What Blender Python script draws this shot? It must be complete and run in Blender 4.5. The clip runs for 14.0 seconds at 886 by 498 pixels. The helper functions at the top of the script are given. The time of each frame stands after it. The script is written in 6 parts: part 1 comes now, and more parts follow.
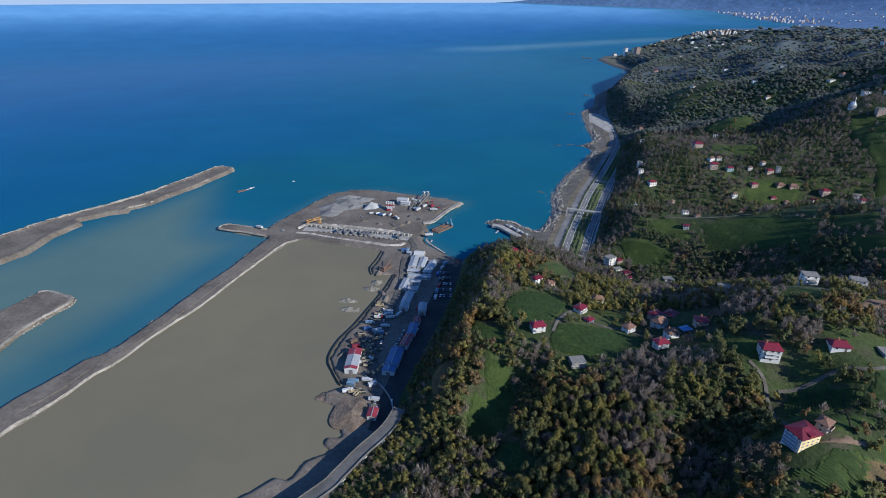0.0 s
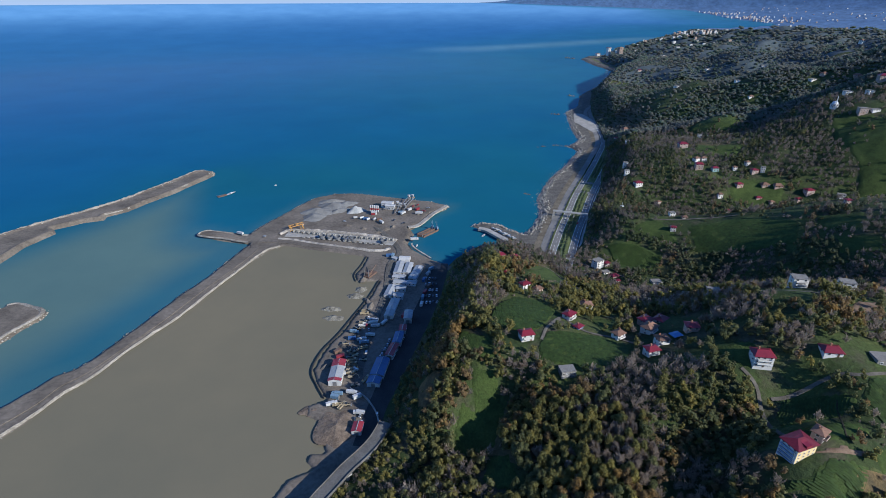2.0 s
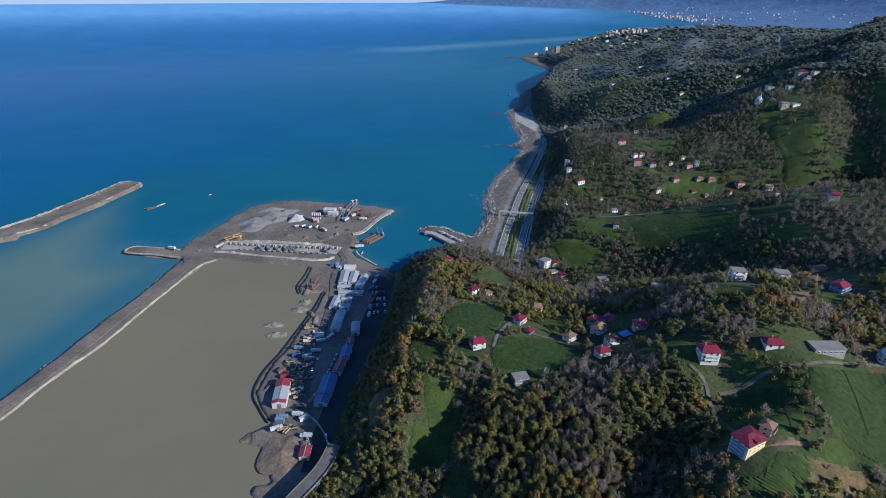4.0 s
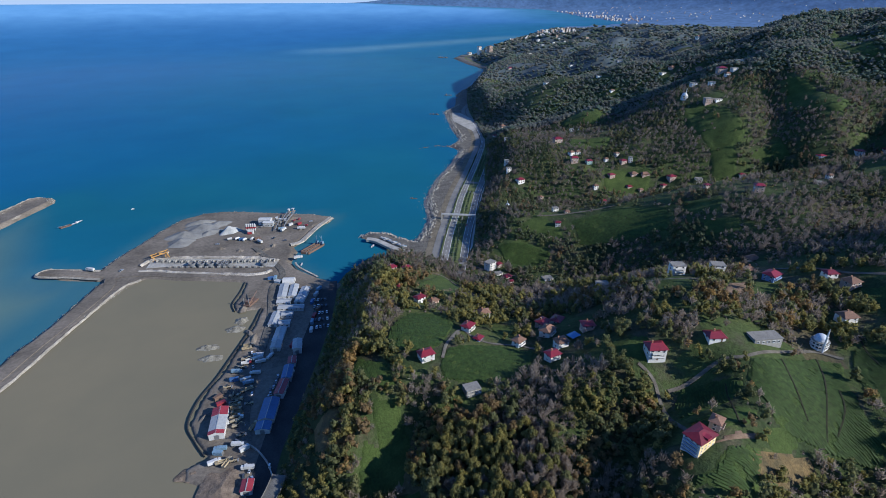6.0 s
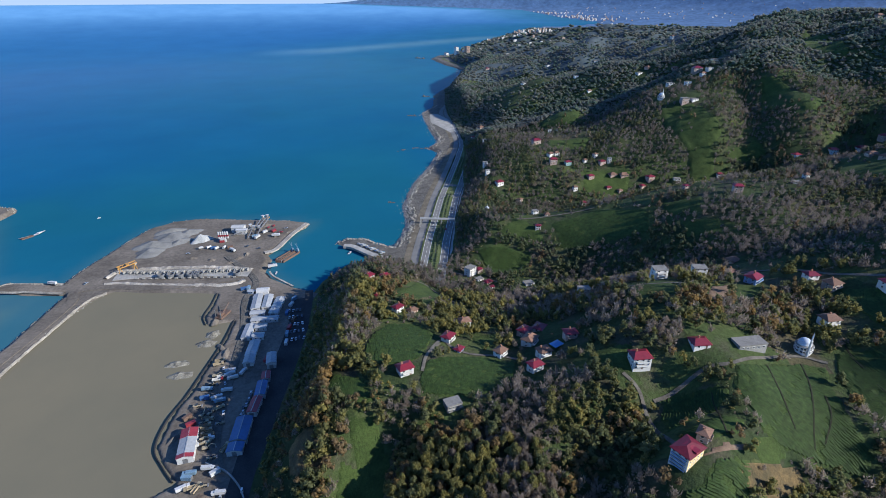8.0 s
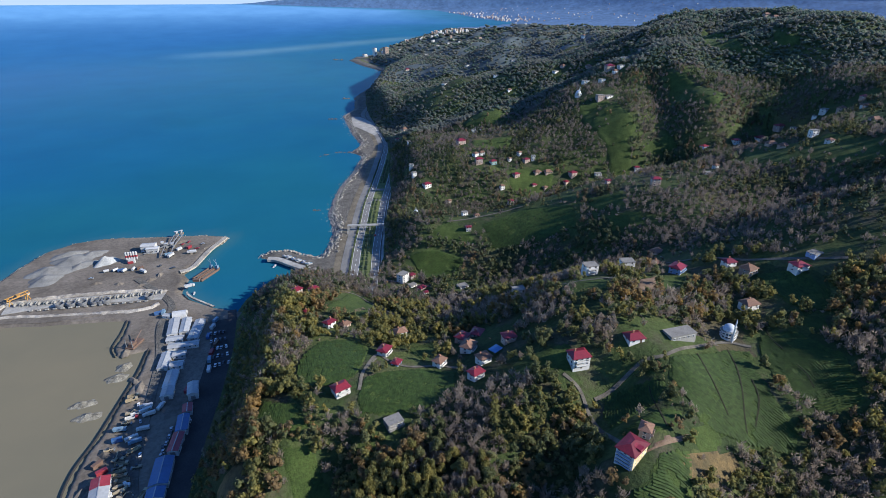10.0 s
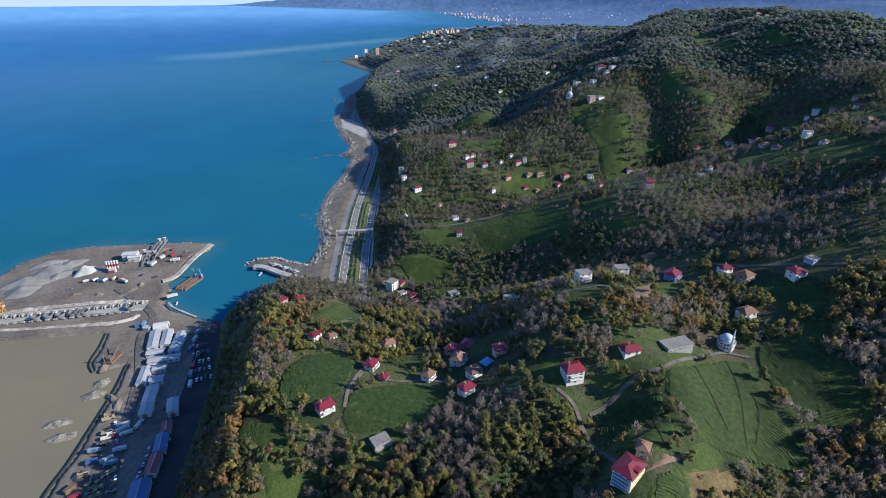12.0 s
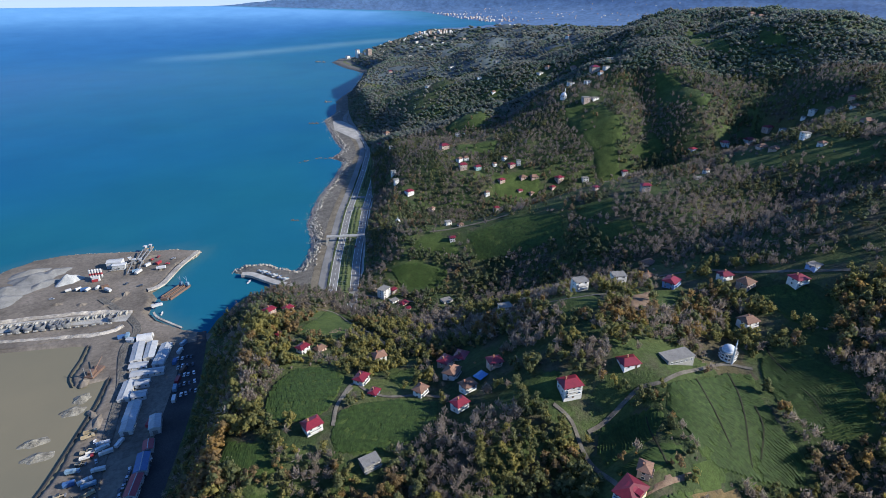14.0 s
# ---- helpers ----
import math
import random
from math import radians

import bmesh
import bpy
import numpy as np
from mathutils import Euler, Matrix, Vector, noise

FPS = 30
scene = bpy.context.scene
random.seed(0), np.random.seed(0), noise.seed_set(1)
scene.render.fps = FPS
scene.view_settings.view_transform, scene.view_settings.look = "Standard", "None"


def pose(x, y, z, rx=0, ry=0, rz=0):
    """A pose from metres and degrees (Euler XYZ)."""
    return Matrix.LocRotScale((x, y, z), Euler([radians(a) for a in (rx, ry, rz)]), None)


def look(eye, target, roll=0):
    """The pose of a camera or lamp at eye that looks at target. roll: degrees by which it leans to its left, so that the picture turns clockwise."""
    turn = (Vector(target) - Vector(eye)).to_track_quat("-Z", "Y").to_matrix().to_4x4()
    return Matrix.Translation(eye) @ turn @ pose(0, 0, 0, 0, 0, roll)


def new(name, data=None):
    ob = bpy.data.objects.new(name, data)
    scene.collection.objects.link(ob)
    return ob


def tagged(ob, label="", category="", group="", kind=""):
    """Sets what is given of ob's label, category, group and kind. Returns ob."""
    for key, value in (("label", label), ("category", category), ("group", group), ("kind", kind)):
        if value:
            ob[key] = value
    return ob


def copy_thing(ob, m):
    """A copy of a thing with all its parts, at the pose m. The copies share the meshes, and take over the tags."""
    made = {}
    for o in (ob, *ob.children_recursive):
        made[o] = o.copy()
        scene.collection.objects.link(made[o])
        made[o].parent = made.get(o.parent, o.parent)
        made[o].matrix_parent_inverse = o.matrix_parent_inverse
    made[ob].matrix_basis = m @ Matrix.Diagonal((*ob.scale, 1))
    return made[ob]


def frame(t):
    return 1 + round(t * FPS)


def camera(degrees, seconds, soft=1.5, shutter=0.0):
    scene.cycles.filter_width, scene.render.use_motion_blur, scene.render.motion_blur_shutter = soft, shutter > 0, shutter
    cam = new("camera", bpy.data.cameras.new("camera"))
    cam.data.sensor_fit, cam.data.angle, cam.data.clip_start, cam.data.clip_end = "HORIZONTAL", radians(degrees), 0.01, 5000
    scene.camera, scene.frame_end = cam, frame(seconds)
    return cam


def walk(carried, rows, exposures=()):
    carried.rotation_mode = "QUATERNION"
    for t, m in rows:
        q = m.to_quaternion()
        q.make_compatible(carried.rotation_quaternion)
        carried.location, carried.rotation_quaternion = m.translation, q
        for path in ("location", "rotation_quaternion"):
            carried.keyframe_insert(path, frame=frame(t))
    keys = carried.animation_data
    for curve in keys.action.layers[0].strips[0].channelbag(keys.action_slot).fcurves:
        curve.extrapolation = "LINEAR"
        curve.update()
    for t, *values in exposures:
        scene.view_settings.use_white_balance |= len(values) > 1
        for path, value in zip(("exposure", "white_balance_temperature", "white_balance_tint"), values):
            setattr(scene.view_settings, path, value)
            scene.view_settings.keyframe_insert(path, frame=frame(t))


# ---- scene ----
LENS = 79.3
PATH = [
    (0.0, 1.81, 0.59, 250.00, -0.001, -25.205, -0.102),
    (0.5, 1.75, 3.31, 250.18, -0.079, -25.212, -0.088),
    (1.0, 1.91, 6.10, 250.90, -0.245, -25.240, -0.073),
    (1.5, 2.34, 8.72, 250.63, -0.781, -25.231, -0.098),
    (2.0, 2.73, 11.66, 250.14, -1.599, -25.197, -0.143),
    (2.5, 2.98, 14.53, 250.34, -2.642, -25.227, -0.163),
    (3.0, 3.63, 18.07, 249.97, -4.062, -25.185, -0.193),
    (3.5, 4.52, 21.53, 249.95, -5.693, -25.211, -0.144),
    (5.8, 8.54, 36.79, 249.53, -14.054, -25.172, -0.034),
    (6.0, 8.62, 38.05, 249.58, -14.293, -25.198, -0.070),
    (6.5, 9.86, 41.06, 249.48, -14.689, -25.186, -0.117),
    (7.0, 10.75, 43.97, 249.65, -15.013, -25.193, -0.112),
    (7.5, 11.85, 46.81, 249.65, -15.198, -25.184, -0.129),
    (8.0, 13.83, 49.70, 249.48, -16.539, -25.167, -0.130),
    (8.2, 14.66, 51.05, 249.24, -17.556, -25.143, -0.127),
    (8.5, 15.76, 53.21, 248.77, -19.512, -25.130, -0.116),
    (9.0, 16.44, 56.57, 248.40, -22.746, -25.082, -0.005),
    (9.2, 16.29, 57.81, 248.50, -23.436, -25.121, 0.031),
    (11.5, 23.85, 70.24, 248.31, -25.371, -25.064, -0.126),
    (12.0, 25.87, 72.97, 248.44, -25.568, -25.074, -0.206),
    (12.5, 27.65, 75.71, 248.29, -25.749, -25.060, -0.274),
    (13.0, 29.40, 78.39, 248.52, -25.899, -25.062, -0.286),
    (13.5, 31.25, 81.12, 248.50, -26.057, -25.072, -0.297),
    (14.0, 32.93, 83.66, 248.49, -26.196, -25.052, -0.335),
]
cam = camera(LENS, 14.0, soft=0.65)
walk(cam, [(t, pose(x, y, z, 90 + pitch, 0, yaw) @ pose(0, 0, 0, 0, 0, roll)) for t, x, y, z, yaw, pitch, roll in PATH],
     exposures=[(0.0, 0.36, 6000, 10), (3.5, 0.4, 6000, 10), (6.5, 0.5, 6000, 10), (9.0, 0.68, 6200, 10), (12.0, 0.79, 6350, 10), (14.0, 0.81, 6350, 10)])

# ---- light ----
SUN_AZ, SUN_EL = radians(125), radians(26.5)   # clockwise from +y
sun_way = Vector((math.sin(SUN_AZ) * math.cos(SUN_EL), math.cos(SUN_AZ) * math.cos(SUN_EL), math.sin(SUN_EL)))
world = bpy.data.worlds.new("sky")
scene.world = world
world.use_nodes = True
wn = world.node_tree.nodes
wn.clear()
sky = wn.new("ShaderNodeTexSky")
sky.sky_type, sky.sun_disc = "NISHITA", False
sky.sun_elevation, sky.sun_rotation = SUN_EL, SUN_AZ
sky.air_density, sky.dust_density, sky.ozone_density = 1.0, 0.0, 3.0
back = wn.new("ShaderNodeBackground")
back.inputs["Strength"].default_value = 0.12
wout = wn.new("ShaderNodeOutputWorld")
tint = wn.new("ShaderNodeMix")
tint.data_type, tint.blend_type = "RGBA", "MULTIPLY"
tint.inputs[0].default_value = 1.0
tint.inputs[7].default_value = (0.53, 0.79, 1.2, 1)
world.node_tree.links.new(sky.outputs[0], tint.inputs[6])
haze = wn.new("ShaderNodeMix")
haze.data_type, haze.blend_type = "RGBA", "DARKEN"
haze.inputs[0].default_value = 1.0
haze.inputs[7].default_value = (2.9, 3.8, 5.3, 1)
world.node_tree.links.new(tint.outputs[2], haze.inputs[6])
world.node_tree.links.new(haze.outputs[2], back.inputs[0])
world.node_tree.links.new(back.outputs[0], wout.inputs[0])
sun = new("sun", bpy.data.lights.new("sun", "SUN"))
sun.data.energy, sun.data.angle, sun.data.color = 5.0, radians(0.5), (1.0, 0.93, 0.82)
sun.matrix_world = look(sun_way * 900, (0, 0, 0))
scene.view_settings.exposure = 0.0

# ---- materials ----
def nodes_of(name):
    m = bpy.data.materials.new(name)
    m.use_nodes = True
    t = m.node_tree
    return m, t, t.nodes["Principled BSDF"], t.nodes, t.links


def spot(n, l, scale, detail=4.0, rough=0.6, vec=None):
    """A noise over world places."""
    if vec is None:
        g = n.new("ShaderNodeNewGeometry")
        vec = g.outputs["Position"]
    x = n.new("ShaderNodeTexNoise")
    x.inputs["Scale"].default_value, x.inputs["Detail"].default_value, x.inputs["Roughness"].default_value = scale, detail, rough
    l.new(vec, x.inputs["Vector"])
    return x.outputs["Fac"]


def ramp(n, l, fac, stops):
    r = n.new("ShaderNodeValToRGB")
    while len(r.color_ramp.elements) < len(stops):
        r.color_ramp.elements.new(0.5)
    for e, (p, c) in zip(r.color_ramp.elements, stops):
        e.position, e.color = p, (*c, 1)
    l.new(fac, r.inputs[0])
    return r.outputs[0]


def mixed(n, l, a, b, fac, how="MIX"):
    x = n.new("ShaderNodeMix")
    x.data_type, x.blend_type = "RGBA", how
    for sock, v in ((x.inputs[6], a), (x.inputs[7], b), (x.inputs[0], fac)):
        if isinstance(v, tuple):
            sock.default_value = (*v, 1)
        elif isinstance(v, float):
            sock.default_value = v
        else:
            l.new(v, sock)
    return x.outputs[2]


def bumped(n, l, bsdf, height, strength, dist):
    b = n.new("ShaderNodeBump")
    b.inputs["Strength"].default_value, b.inputs["Distance"].default_value = strength, dist
    l.new(height, b.inputs["Height"])
    l.new(b.outputs[0], bsdf.inputs["Normal"])


def earth(name, dark, light, scale=0.08, fine=1.2, rough=0.95, bump=0.6, dist=0.25, wear=None):
    """Loose or painted matter: two colours mixed at two scales, with fine relief."""
    m, t, b, n, l = nodes_of(name)
    big, small = spot(n, l, scale, 6), spot(n, l, fine, 5, 0.7)
    c = mixed(n, l, ramp(n, l, big, [(0.35, dark), (0.65, light)]), ramp(n, l, small, [(0.3, (0.55, 0.55, 0.55)), (0.7, (1.35, 1.35, 1.35))]), 0.75, "MULTIPLY")
    if wear:
        c = mixed(n, l, c, wear, ramp(n, l, spot(n, l, scale * 2.7, 5), [(0.55, (0, 0, 0)), (0.68, (1, 1, 1))]))
    l.new(c, b.inputs["Base Color"])
    b.inputs["Roughness"].default_value = rough
    b.inputs["Specular IOR Level"].default_value = 0.25
    bumped(n, l, b, small, bump, dist)
    return m


def leafy(name, stops, scale=0.9, thin=0.0):
    """Foliage: every clump takes its own tone out of the stops."""
    m, t, b, n, l = nodes_of(name)
    g = n.new("ShaderNodeNewGeometry")
    o = n.new("ShaderNodeObjectInfo")
    at = n.new("ShaderNodeAttribute")
    at.attribute_name = "tone"
    add = n.new("ShaderNodeMath")
    add.operation = "ADD"
    l.new(at.outputs["Fac"], add.inputs[0])
    l.new(o.outputs["Random"], add.inputs[1])
    fr = n.new("ShaderNodeMath")
    fr.operation = "FRACT"
    l.new(add.outputs[0], fr.inputs[0])
    mx = n.new("ShaderNodeMix")
    mx.inputs[0].default_value = 0.7
    l.new(g.outputs["Random Per Island"], mx.inputs[2])
    l.new(fr.outputs[0], mx.inputs[3])
    c = ramp(n, l, mx.outputs[0], stops)
    c = mixed(n, l, c, ramp(n, l, spot(n, l, scale, 3), [(0.3, (0.6, 0.6, 0.6)), (0.7, (1.3, 1.3, 1.25))]), 0.8, "MULTIPLY")
    l.new(c, b.inputs["Base Color"])
    b.inputs["Roughness"].default_value = 0.8
    b.inputs["Specular IOR Level"].default_value = 0.2
    if thin:
        tr = n.new("ShaderNodeBsdfTranslucent")
        l.new(c, tr.inputs["Color"])
        both = n.new("ShaderNodeMixShader")
        both.inputs[0].default_value = thin
        l.new(b.outputs[0], both.inputs[1])
        l.new(tr.outputs[0], both.inputs[2])
        l.new(both.outputs[0], n["Material Output"].inputs[0])
    return m


def plain(name, colour, rough=0.6, metal=0.0, fine=2.0, vary=0.35, objects=0.0):
    """Paint, plaster or metal with slight dirt."""
    m, t, b, n, l = nodes_of(name)
    lo = tuple(v * (1 - vary) for v in colour)
    c = mixed(n, l, ramp(n, l, spot(n, l, fine, 4), [(0.3, lo), (0.6, colour)]), ramp(n, l, spot(n, l, fine * 0.12, 3), [(0.3, (0.8, 0.8, 0.8)), (0.65, (1.08, 1.08, 1.08))]), 0.8, "MULTIPLY")
    if objects:
        o = n.new("ShaderNodeObjectInfo")
        c = mixed(n, l, c, ramp(n, l, o.outputs["Random"], [(0.0, (1 - objects,) * 3), (1.0, (1 + objects * 0.5,) * 3)]), 1.0, "MULTIPLY")
    l.new(c, b.inputs["Base Color"])
    b.inputs["Roughness"].default_value, b.inputs["Metallic"].default_value = rough, metal
    return m


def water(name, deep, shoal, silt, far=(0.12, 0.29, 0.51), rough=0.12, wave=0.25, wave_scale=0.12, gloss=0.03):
    m, t, b, n, l = nodes_of(name)
    at = n.new("ShaderNodeAttribute")
    at.attribute_name = "shoal"
    a2 = n.new("ShaderNodeAttribute")
    a2.attribute_name = "silt"
    # third attribute blends in the far blue: painted distance haze, plus the silt plume
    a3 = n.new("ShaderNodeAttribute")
    a3.attribute_name = "haze_plume"
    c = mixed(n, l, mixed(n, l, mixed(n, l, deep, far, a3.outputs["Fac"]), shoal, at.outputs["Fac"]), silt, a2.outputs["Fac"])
    c = mixed(n, l, c, ramp(n, l, spot(n, l, 0.006, 5), [(0.3, (0.82, 0.86, 0.9)), (0.7, (1.12, 1.08, 1.05))]), 0.8, "MULTIPLY")
    n.remove(b)
    d, gl, fr, mx = n.new("ShaderNodeBsdfDiffuse"), n.new("ShaderNodeBsdfGlossy"), n.new("ShaderNodeFresnel"), n.new("ShaderNodeMixShader")
    bump = n.new("ShaderNodeBump")
    bump.inputs["Strength"].default_value, bump.inputs["Distance"].default_value = wave, 1.2
    l.new(spot(n, l, wave_scale, 6, 0.65), bump.inputs["Height"])
    fr.inputs["IOR"].default_value = 1 + gloss
    gl.inputs["Roughness"].default_value = rough
    l.new(c, d.inputs["Color"])
    for q in (d, gl, fr):
        l.new(bump.outputs[0], q.inputs["Normal"])
    l.new(fr.outputs[0], mx.inputs[0])
    l.new(d.outputs[0], mx.inputs[1])
    l.new(gl.outputs[0], mx.inputs[2])
    l.new(mx.outputs[0], n["Material Output"].inputs[0])
    return m


def pasture(name):
    """Hill grass and tea in small plots, each of its own green, with brown worn earth between."""
    m, t, b, n, l = nodes_of(name)
    g = n.new("ShaderNodeNewGeometry")
    bend = n.new("ShaderNodeTexNoise")
    bend.inputs["Scale"].default_value = 0.03
    l.new(g.outputs["Position"], bend.inputs["Vector"])
    swing = n.new("ShaderNodeVectorMath")
    swing.operation = "MULTIPLY_ADD"
    swing.inputs[1].default_value = (34, 34, 0)
    l.new(bend.outputs["Color"], swing.inputs[0])
    l.new(g.outputs["Position"], swing.inputs[2])
    flat = n.new("ShaderNodeVectorMath")
    flat.operation = "MULTIPLY"
    flat.inputs[1].default_value = (1, 1, 0)
    l.new(swing.outputs[0], flat.inputs[0])
    plots = n.new("ShaderNodeTexVoronoi")
    plots.inputs["Scale"].default_value = 0.03
    l.new(flat.outputs[0], plots.inputs["Vector"])
    part_of = n.new("ShaderNodeSeparateColor")
    l.new(plots.outputs["Color"], part_of.inputs[0])
    c = ramp(n, l, part_of.outputs[0], [(0.0, (0.028, 0.044, 0.016)), (0.4, (0.038, 0.056, 0.019)), (0.7, (0.052, 0.074, 0.023)), (0.88, (0.065, 0.082, 0.027)), (1.0, (0.082, 0.071, 0.036))])
    c = mixed(n, l, c, (0.07, 0.06, 0.042), ramp(n, l, spot(n, l, 0.05, 6), [(0.5, (0, 0, 0)), (0.66, (0.8, 0.8, 0.8))]))
    small = spot(n, l, 0.45, 5, 0.7)
    c = mixed(n, l, c, ramp(n, l, small, [(0.3, (0.5, 0.5, 0.5)), (0.7, (1.4, 1.4, 1.4))]), 0.8, "MULTIPLY")
    l.new(c, b.inputs["Base Color"])
    b.inputs["Roughness"].default_value = 0.95
    b.inputs["Specular IOR Level"].default_value = 0.2
    bumped(n, l, b, small, 0.9, 0.9)
    return m


M_GROUND = pasture("hillside_grass")
M_SITE = earth("site_gravel", (0.1, 0.086, 0.07), (0.18, 0.155, 0.127), 0.03, 0.35, wear=(0.15, 0.13, 0.105))
M_BERM = earth("pale_rubble", (0.24, 0.22, 0.19), (0.42, 0.385, 0.33), 0.08, 0.8, bump=1.0, dist=0.6)
M_SHORE = earth("shore_gravel", (0.078, 0.073, 0.064), (0.145, 0.134, 0.115), 0.12, 0.5, bump=1.0, dist=1.0)
M_ASPHALT = earth("asphalt", (0.14, 0.138, 0.132), (0.2, 0.195, 0.185), 0.05, 1.5, bump=0.1, dist=0.02)
M_CONCRETE = earth("concrete", (0.24, 0.23, 0.21), (0.36, 0.35, 0.32), 0.1, 1.5, bump=0.15, dist=0.03)
M_VERGE = earth("verge_grass", (0.075, 0.098, 0.035), (0.12, 0.14, 0.055), 0.08, 1.0)
M_VERGE_DRY = earth("dry_verge", (0.1, 0.085, 0.06), (0.17, 0.145, 0.105), 0.1, 0.9)
M_HEDGE = leafy("hedge_leaves", [(0.0, (0.04, 0.06, 0.025)), (1.0, (0.07, 0.09, 0.04))], 1.5)
M_SEA = water("sea_water", (0.007, 0.088, 0.24), (0.012, 0.11, 0.145), (0.094, 0.162, 0.154), rough=0.15, wave=0.14)
M_LAGOON = water("muddy_water", (0.166, 0.15, 0.104), (0.166, 0.15, 0.104), (0.22, 0.195, 0.15), rough=0.2, wave=0.05)
# aerial haze is mixed into these two base colours of the far land
M_HAZED_FAR = earth("hazed_mountains", (0.058, 0.118, 0.225), (0.08, 0.148, 0.265), 0.004, 0.03, bump=0.0)
M_HAZED_MID = earth("hazed_slopes", (0.05, 0.07, 0.075), (0.08, 0.1, 0.104), 0.01, 0.05, bump=0.2)


# ---- the lie of the land ----
# foot of the hills along the coast, from behind the camera to the far headland
FOOT = [(-330, -160), (-180, 60), (-100, 150), (-60, 205), (-33, 250), (-26, 290), (-11, 346), (1, 387), (13, 436), (20, 480),
        (38, 516), (62, 542), (98, 545), (118, 528), (150, 505), (172, 545), (207, 641), (247, 731), (274, 814), (310, 916),
        (335, 997), (364, 1150), (392, 1290), (428, 1424), (472, 1572), (538, 1698), (694, 1938)]
FAR_FOOT = [(742, 2060), (735, 2300), (770, 2500), (870, 2680), (1000, 2960), (1330, 3440), (1560, 3800), (2080, 4560), (2400, 5000),
            (3000, 5250), (3500, 5600), (3700, 6500), (3970, 7600), (4700, 9700), (5700, 12800), (5500, 18200), (5100, 26500), (5500, 60000)]


def coast_distance(x, y):
    """Metres inland of the foot of the hills; minus on the side of the sea."""
    line = np.array(FOOT + FAR_FOOT, float)
    a, b = line[:-1], line[1:]
    best = np.full(x.shape, 1e12)
    side = np.zeros(x.shape)
    for (ax, ay), (bx, by) in zip(a, b):
        ux, uy = bx - ax, by - ay
        k = np.clip(((x - ax) * ux + (y - ay) * uy) / (ux * ux + uy * uy), 0, 1)
        px, py = x - ax - k * ux, y - ay - k * uy
        d = px * px + py * py
        s = ux * py - uy * px
        closer = d < best - 1e-9
        tie = np.abs(d - best) <= 1e-9
        side = np.where(closer, s, np.where(tie & (np.abs(s) > np.abs(side)), s, side))
        best = np.where(closer, d, best)
    return np.sqrt(best) * np.where(side > 0, -1, 1)


def smooth(v, lo, hi):
    k = np.clip((v - lo) / (hi - lo), 0, 1)
    return k * k * (3 - 2 * k)


def lattice(i, j, seed):
    h = np.sin(i * 127.1 + j * 311.7 + seed * 74.7) * 43758.5453
    return h - np.floor(h)


def bumps(x, y, size, seed=1, octaves=4):
    """Value noise, 0 to 1, with lumps of that size."""
    out, amp, total = 0.0, 1.0, 0.0
    for o in range(octaves):
        u, v = x / size * 2**o, y / size * 2**o
        i, j = np.floor(u), np.floor(v)
        f, g = u - i, v - j
        f, g = f * f * (3 - 2 * f), g * g * (3 - 2 * g)
        s = seed + 13 * o
        top = lattice(i, j, s) * (1 - f) + lattice(i + 1, j, s) * f
        low = lattice(i, j + 1, s) * (1 - f) + lattice(i + 1, j + 1, s) * f
        out, total, amp = out + amp * (top * (1 - g) + low * g), total + amp, amp * 0.5
    return out / total


# heights of the knolls near the coast, a row for each 80 m of x, a column for each 80 m of y from 140
KNOLLS = [(-11, 3, 7, 1, 1, 1), (18, -6, 17, 19, -3, 8), (14, 18, 0, 1, -1, 8), (-4, 11, 44, -12, 1, 15), (32, -10, 0, 16, 6, 5), (18, 11, 28, 20, 6, 1), (14, 15, 10, -5, 2, 5)]
# broader hills: x, y, height, breadth
HILLS = [(380, 680, 12, 150), (560, 620, 10, 150), (720, 480, 12, 150), (520, 820, 2, 150), (700, 800, 12, 150), (820, 640, 44, 150),
         (650, 980, 33, 150), (400, 900, 21, 150), (900, 450, -17, 150), (960, 880, 73, 150), (560, 300, 36, 150), (700, 250, 8, 150),
         (1250, 800, 51, 380), (1250, 450, 141, 380), (900, 1250, 50, 380), (1350, 1250, 45, 380), (800, 1700, 32, 380), (1300, 2000, 47, 380)]
HILLS_FAR = [(40, 445, 8, 38), (974, 873, -9, 120), (1015, 600, 5, 90), (890, 440, 8, 70), (610, 222, 72, 80), (1215, 680, -34, 130), (1330, 560, -40, 160), (1800, 1600, 22, 380), (1100, 2600, -6, 380), (1800, 2700, 92, 380), (1800, 1000, 55, 380), (1000, 150, 52, 380)]

# swells of the near slope
HILLS_NEAR = [(16, 284, 7, 26), (38, 350, 2, 30), (20, 315, 2, 42), (20, 386, 7, 42), (69, 266, 5, 42), (69, 313, 6, 42), (69, 366, -5, 42), (69, 412, 6, 42), (120, 269, -5, 42), (121, 323, 1, 42), (123, 379, -5, 42), (161, 211, 13, 42), (173, 325, -5, 42), (172, 375, 2, 42), (208, 211, 6, 42), (215, 265, 5, 42), (265, 217, -2, 42), (267, 268, -3, 42), (262, 312, 3, 42), (247, 342, 5, 42), (315, 217, 7, 42), (321, 271, -2, 42), (322, 322, -3, 42), (314, 364, 1, 42)]


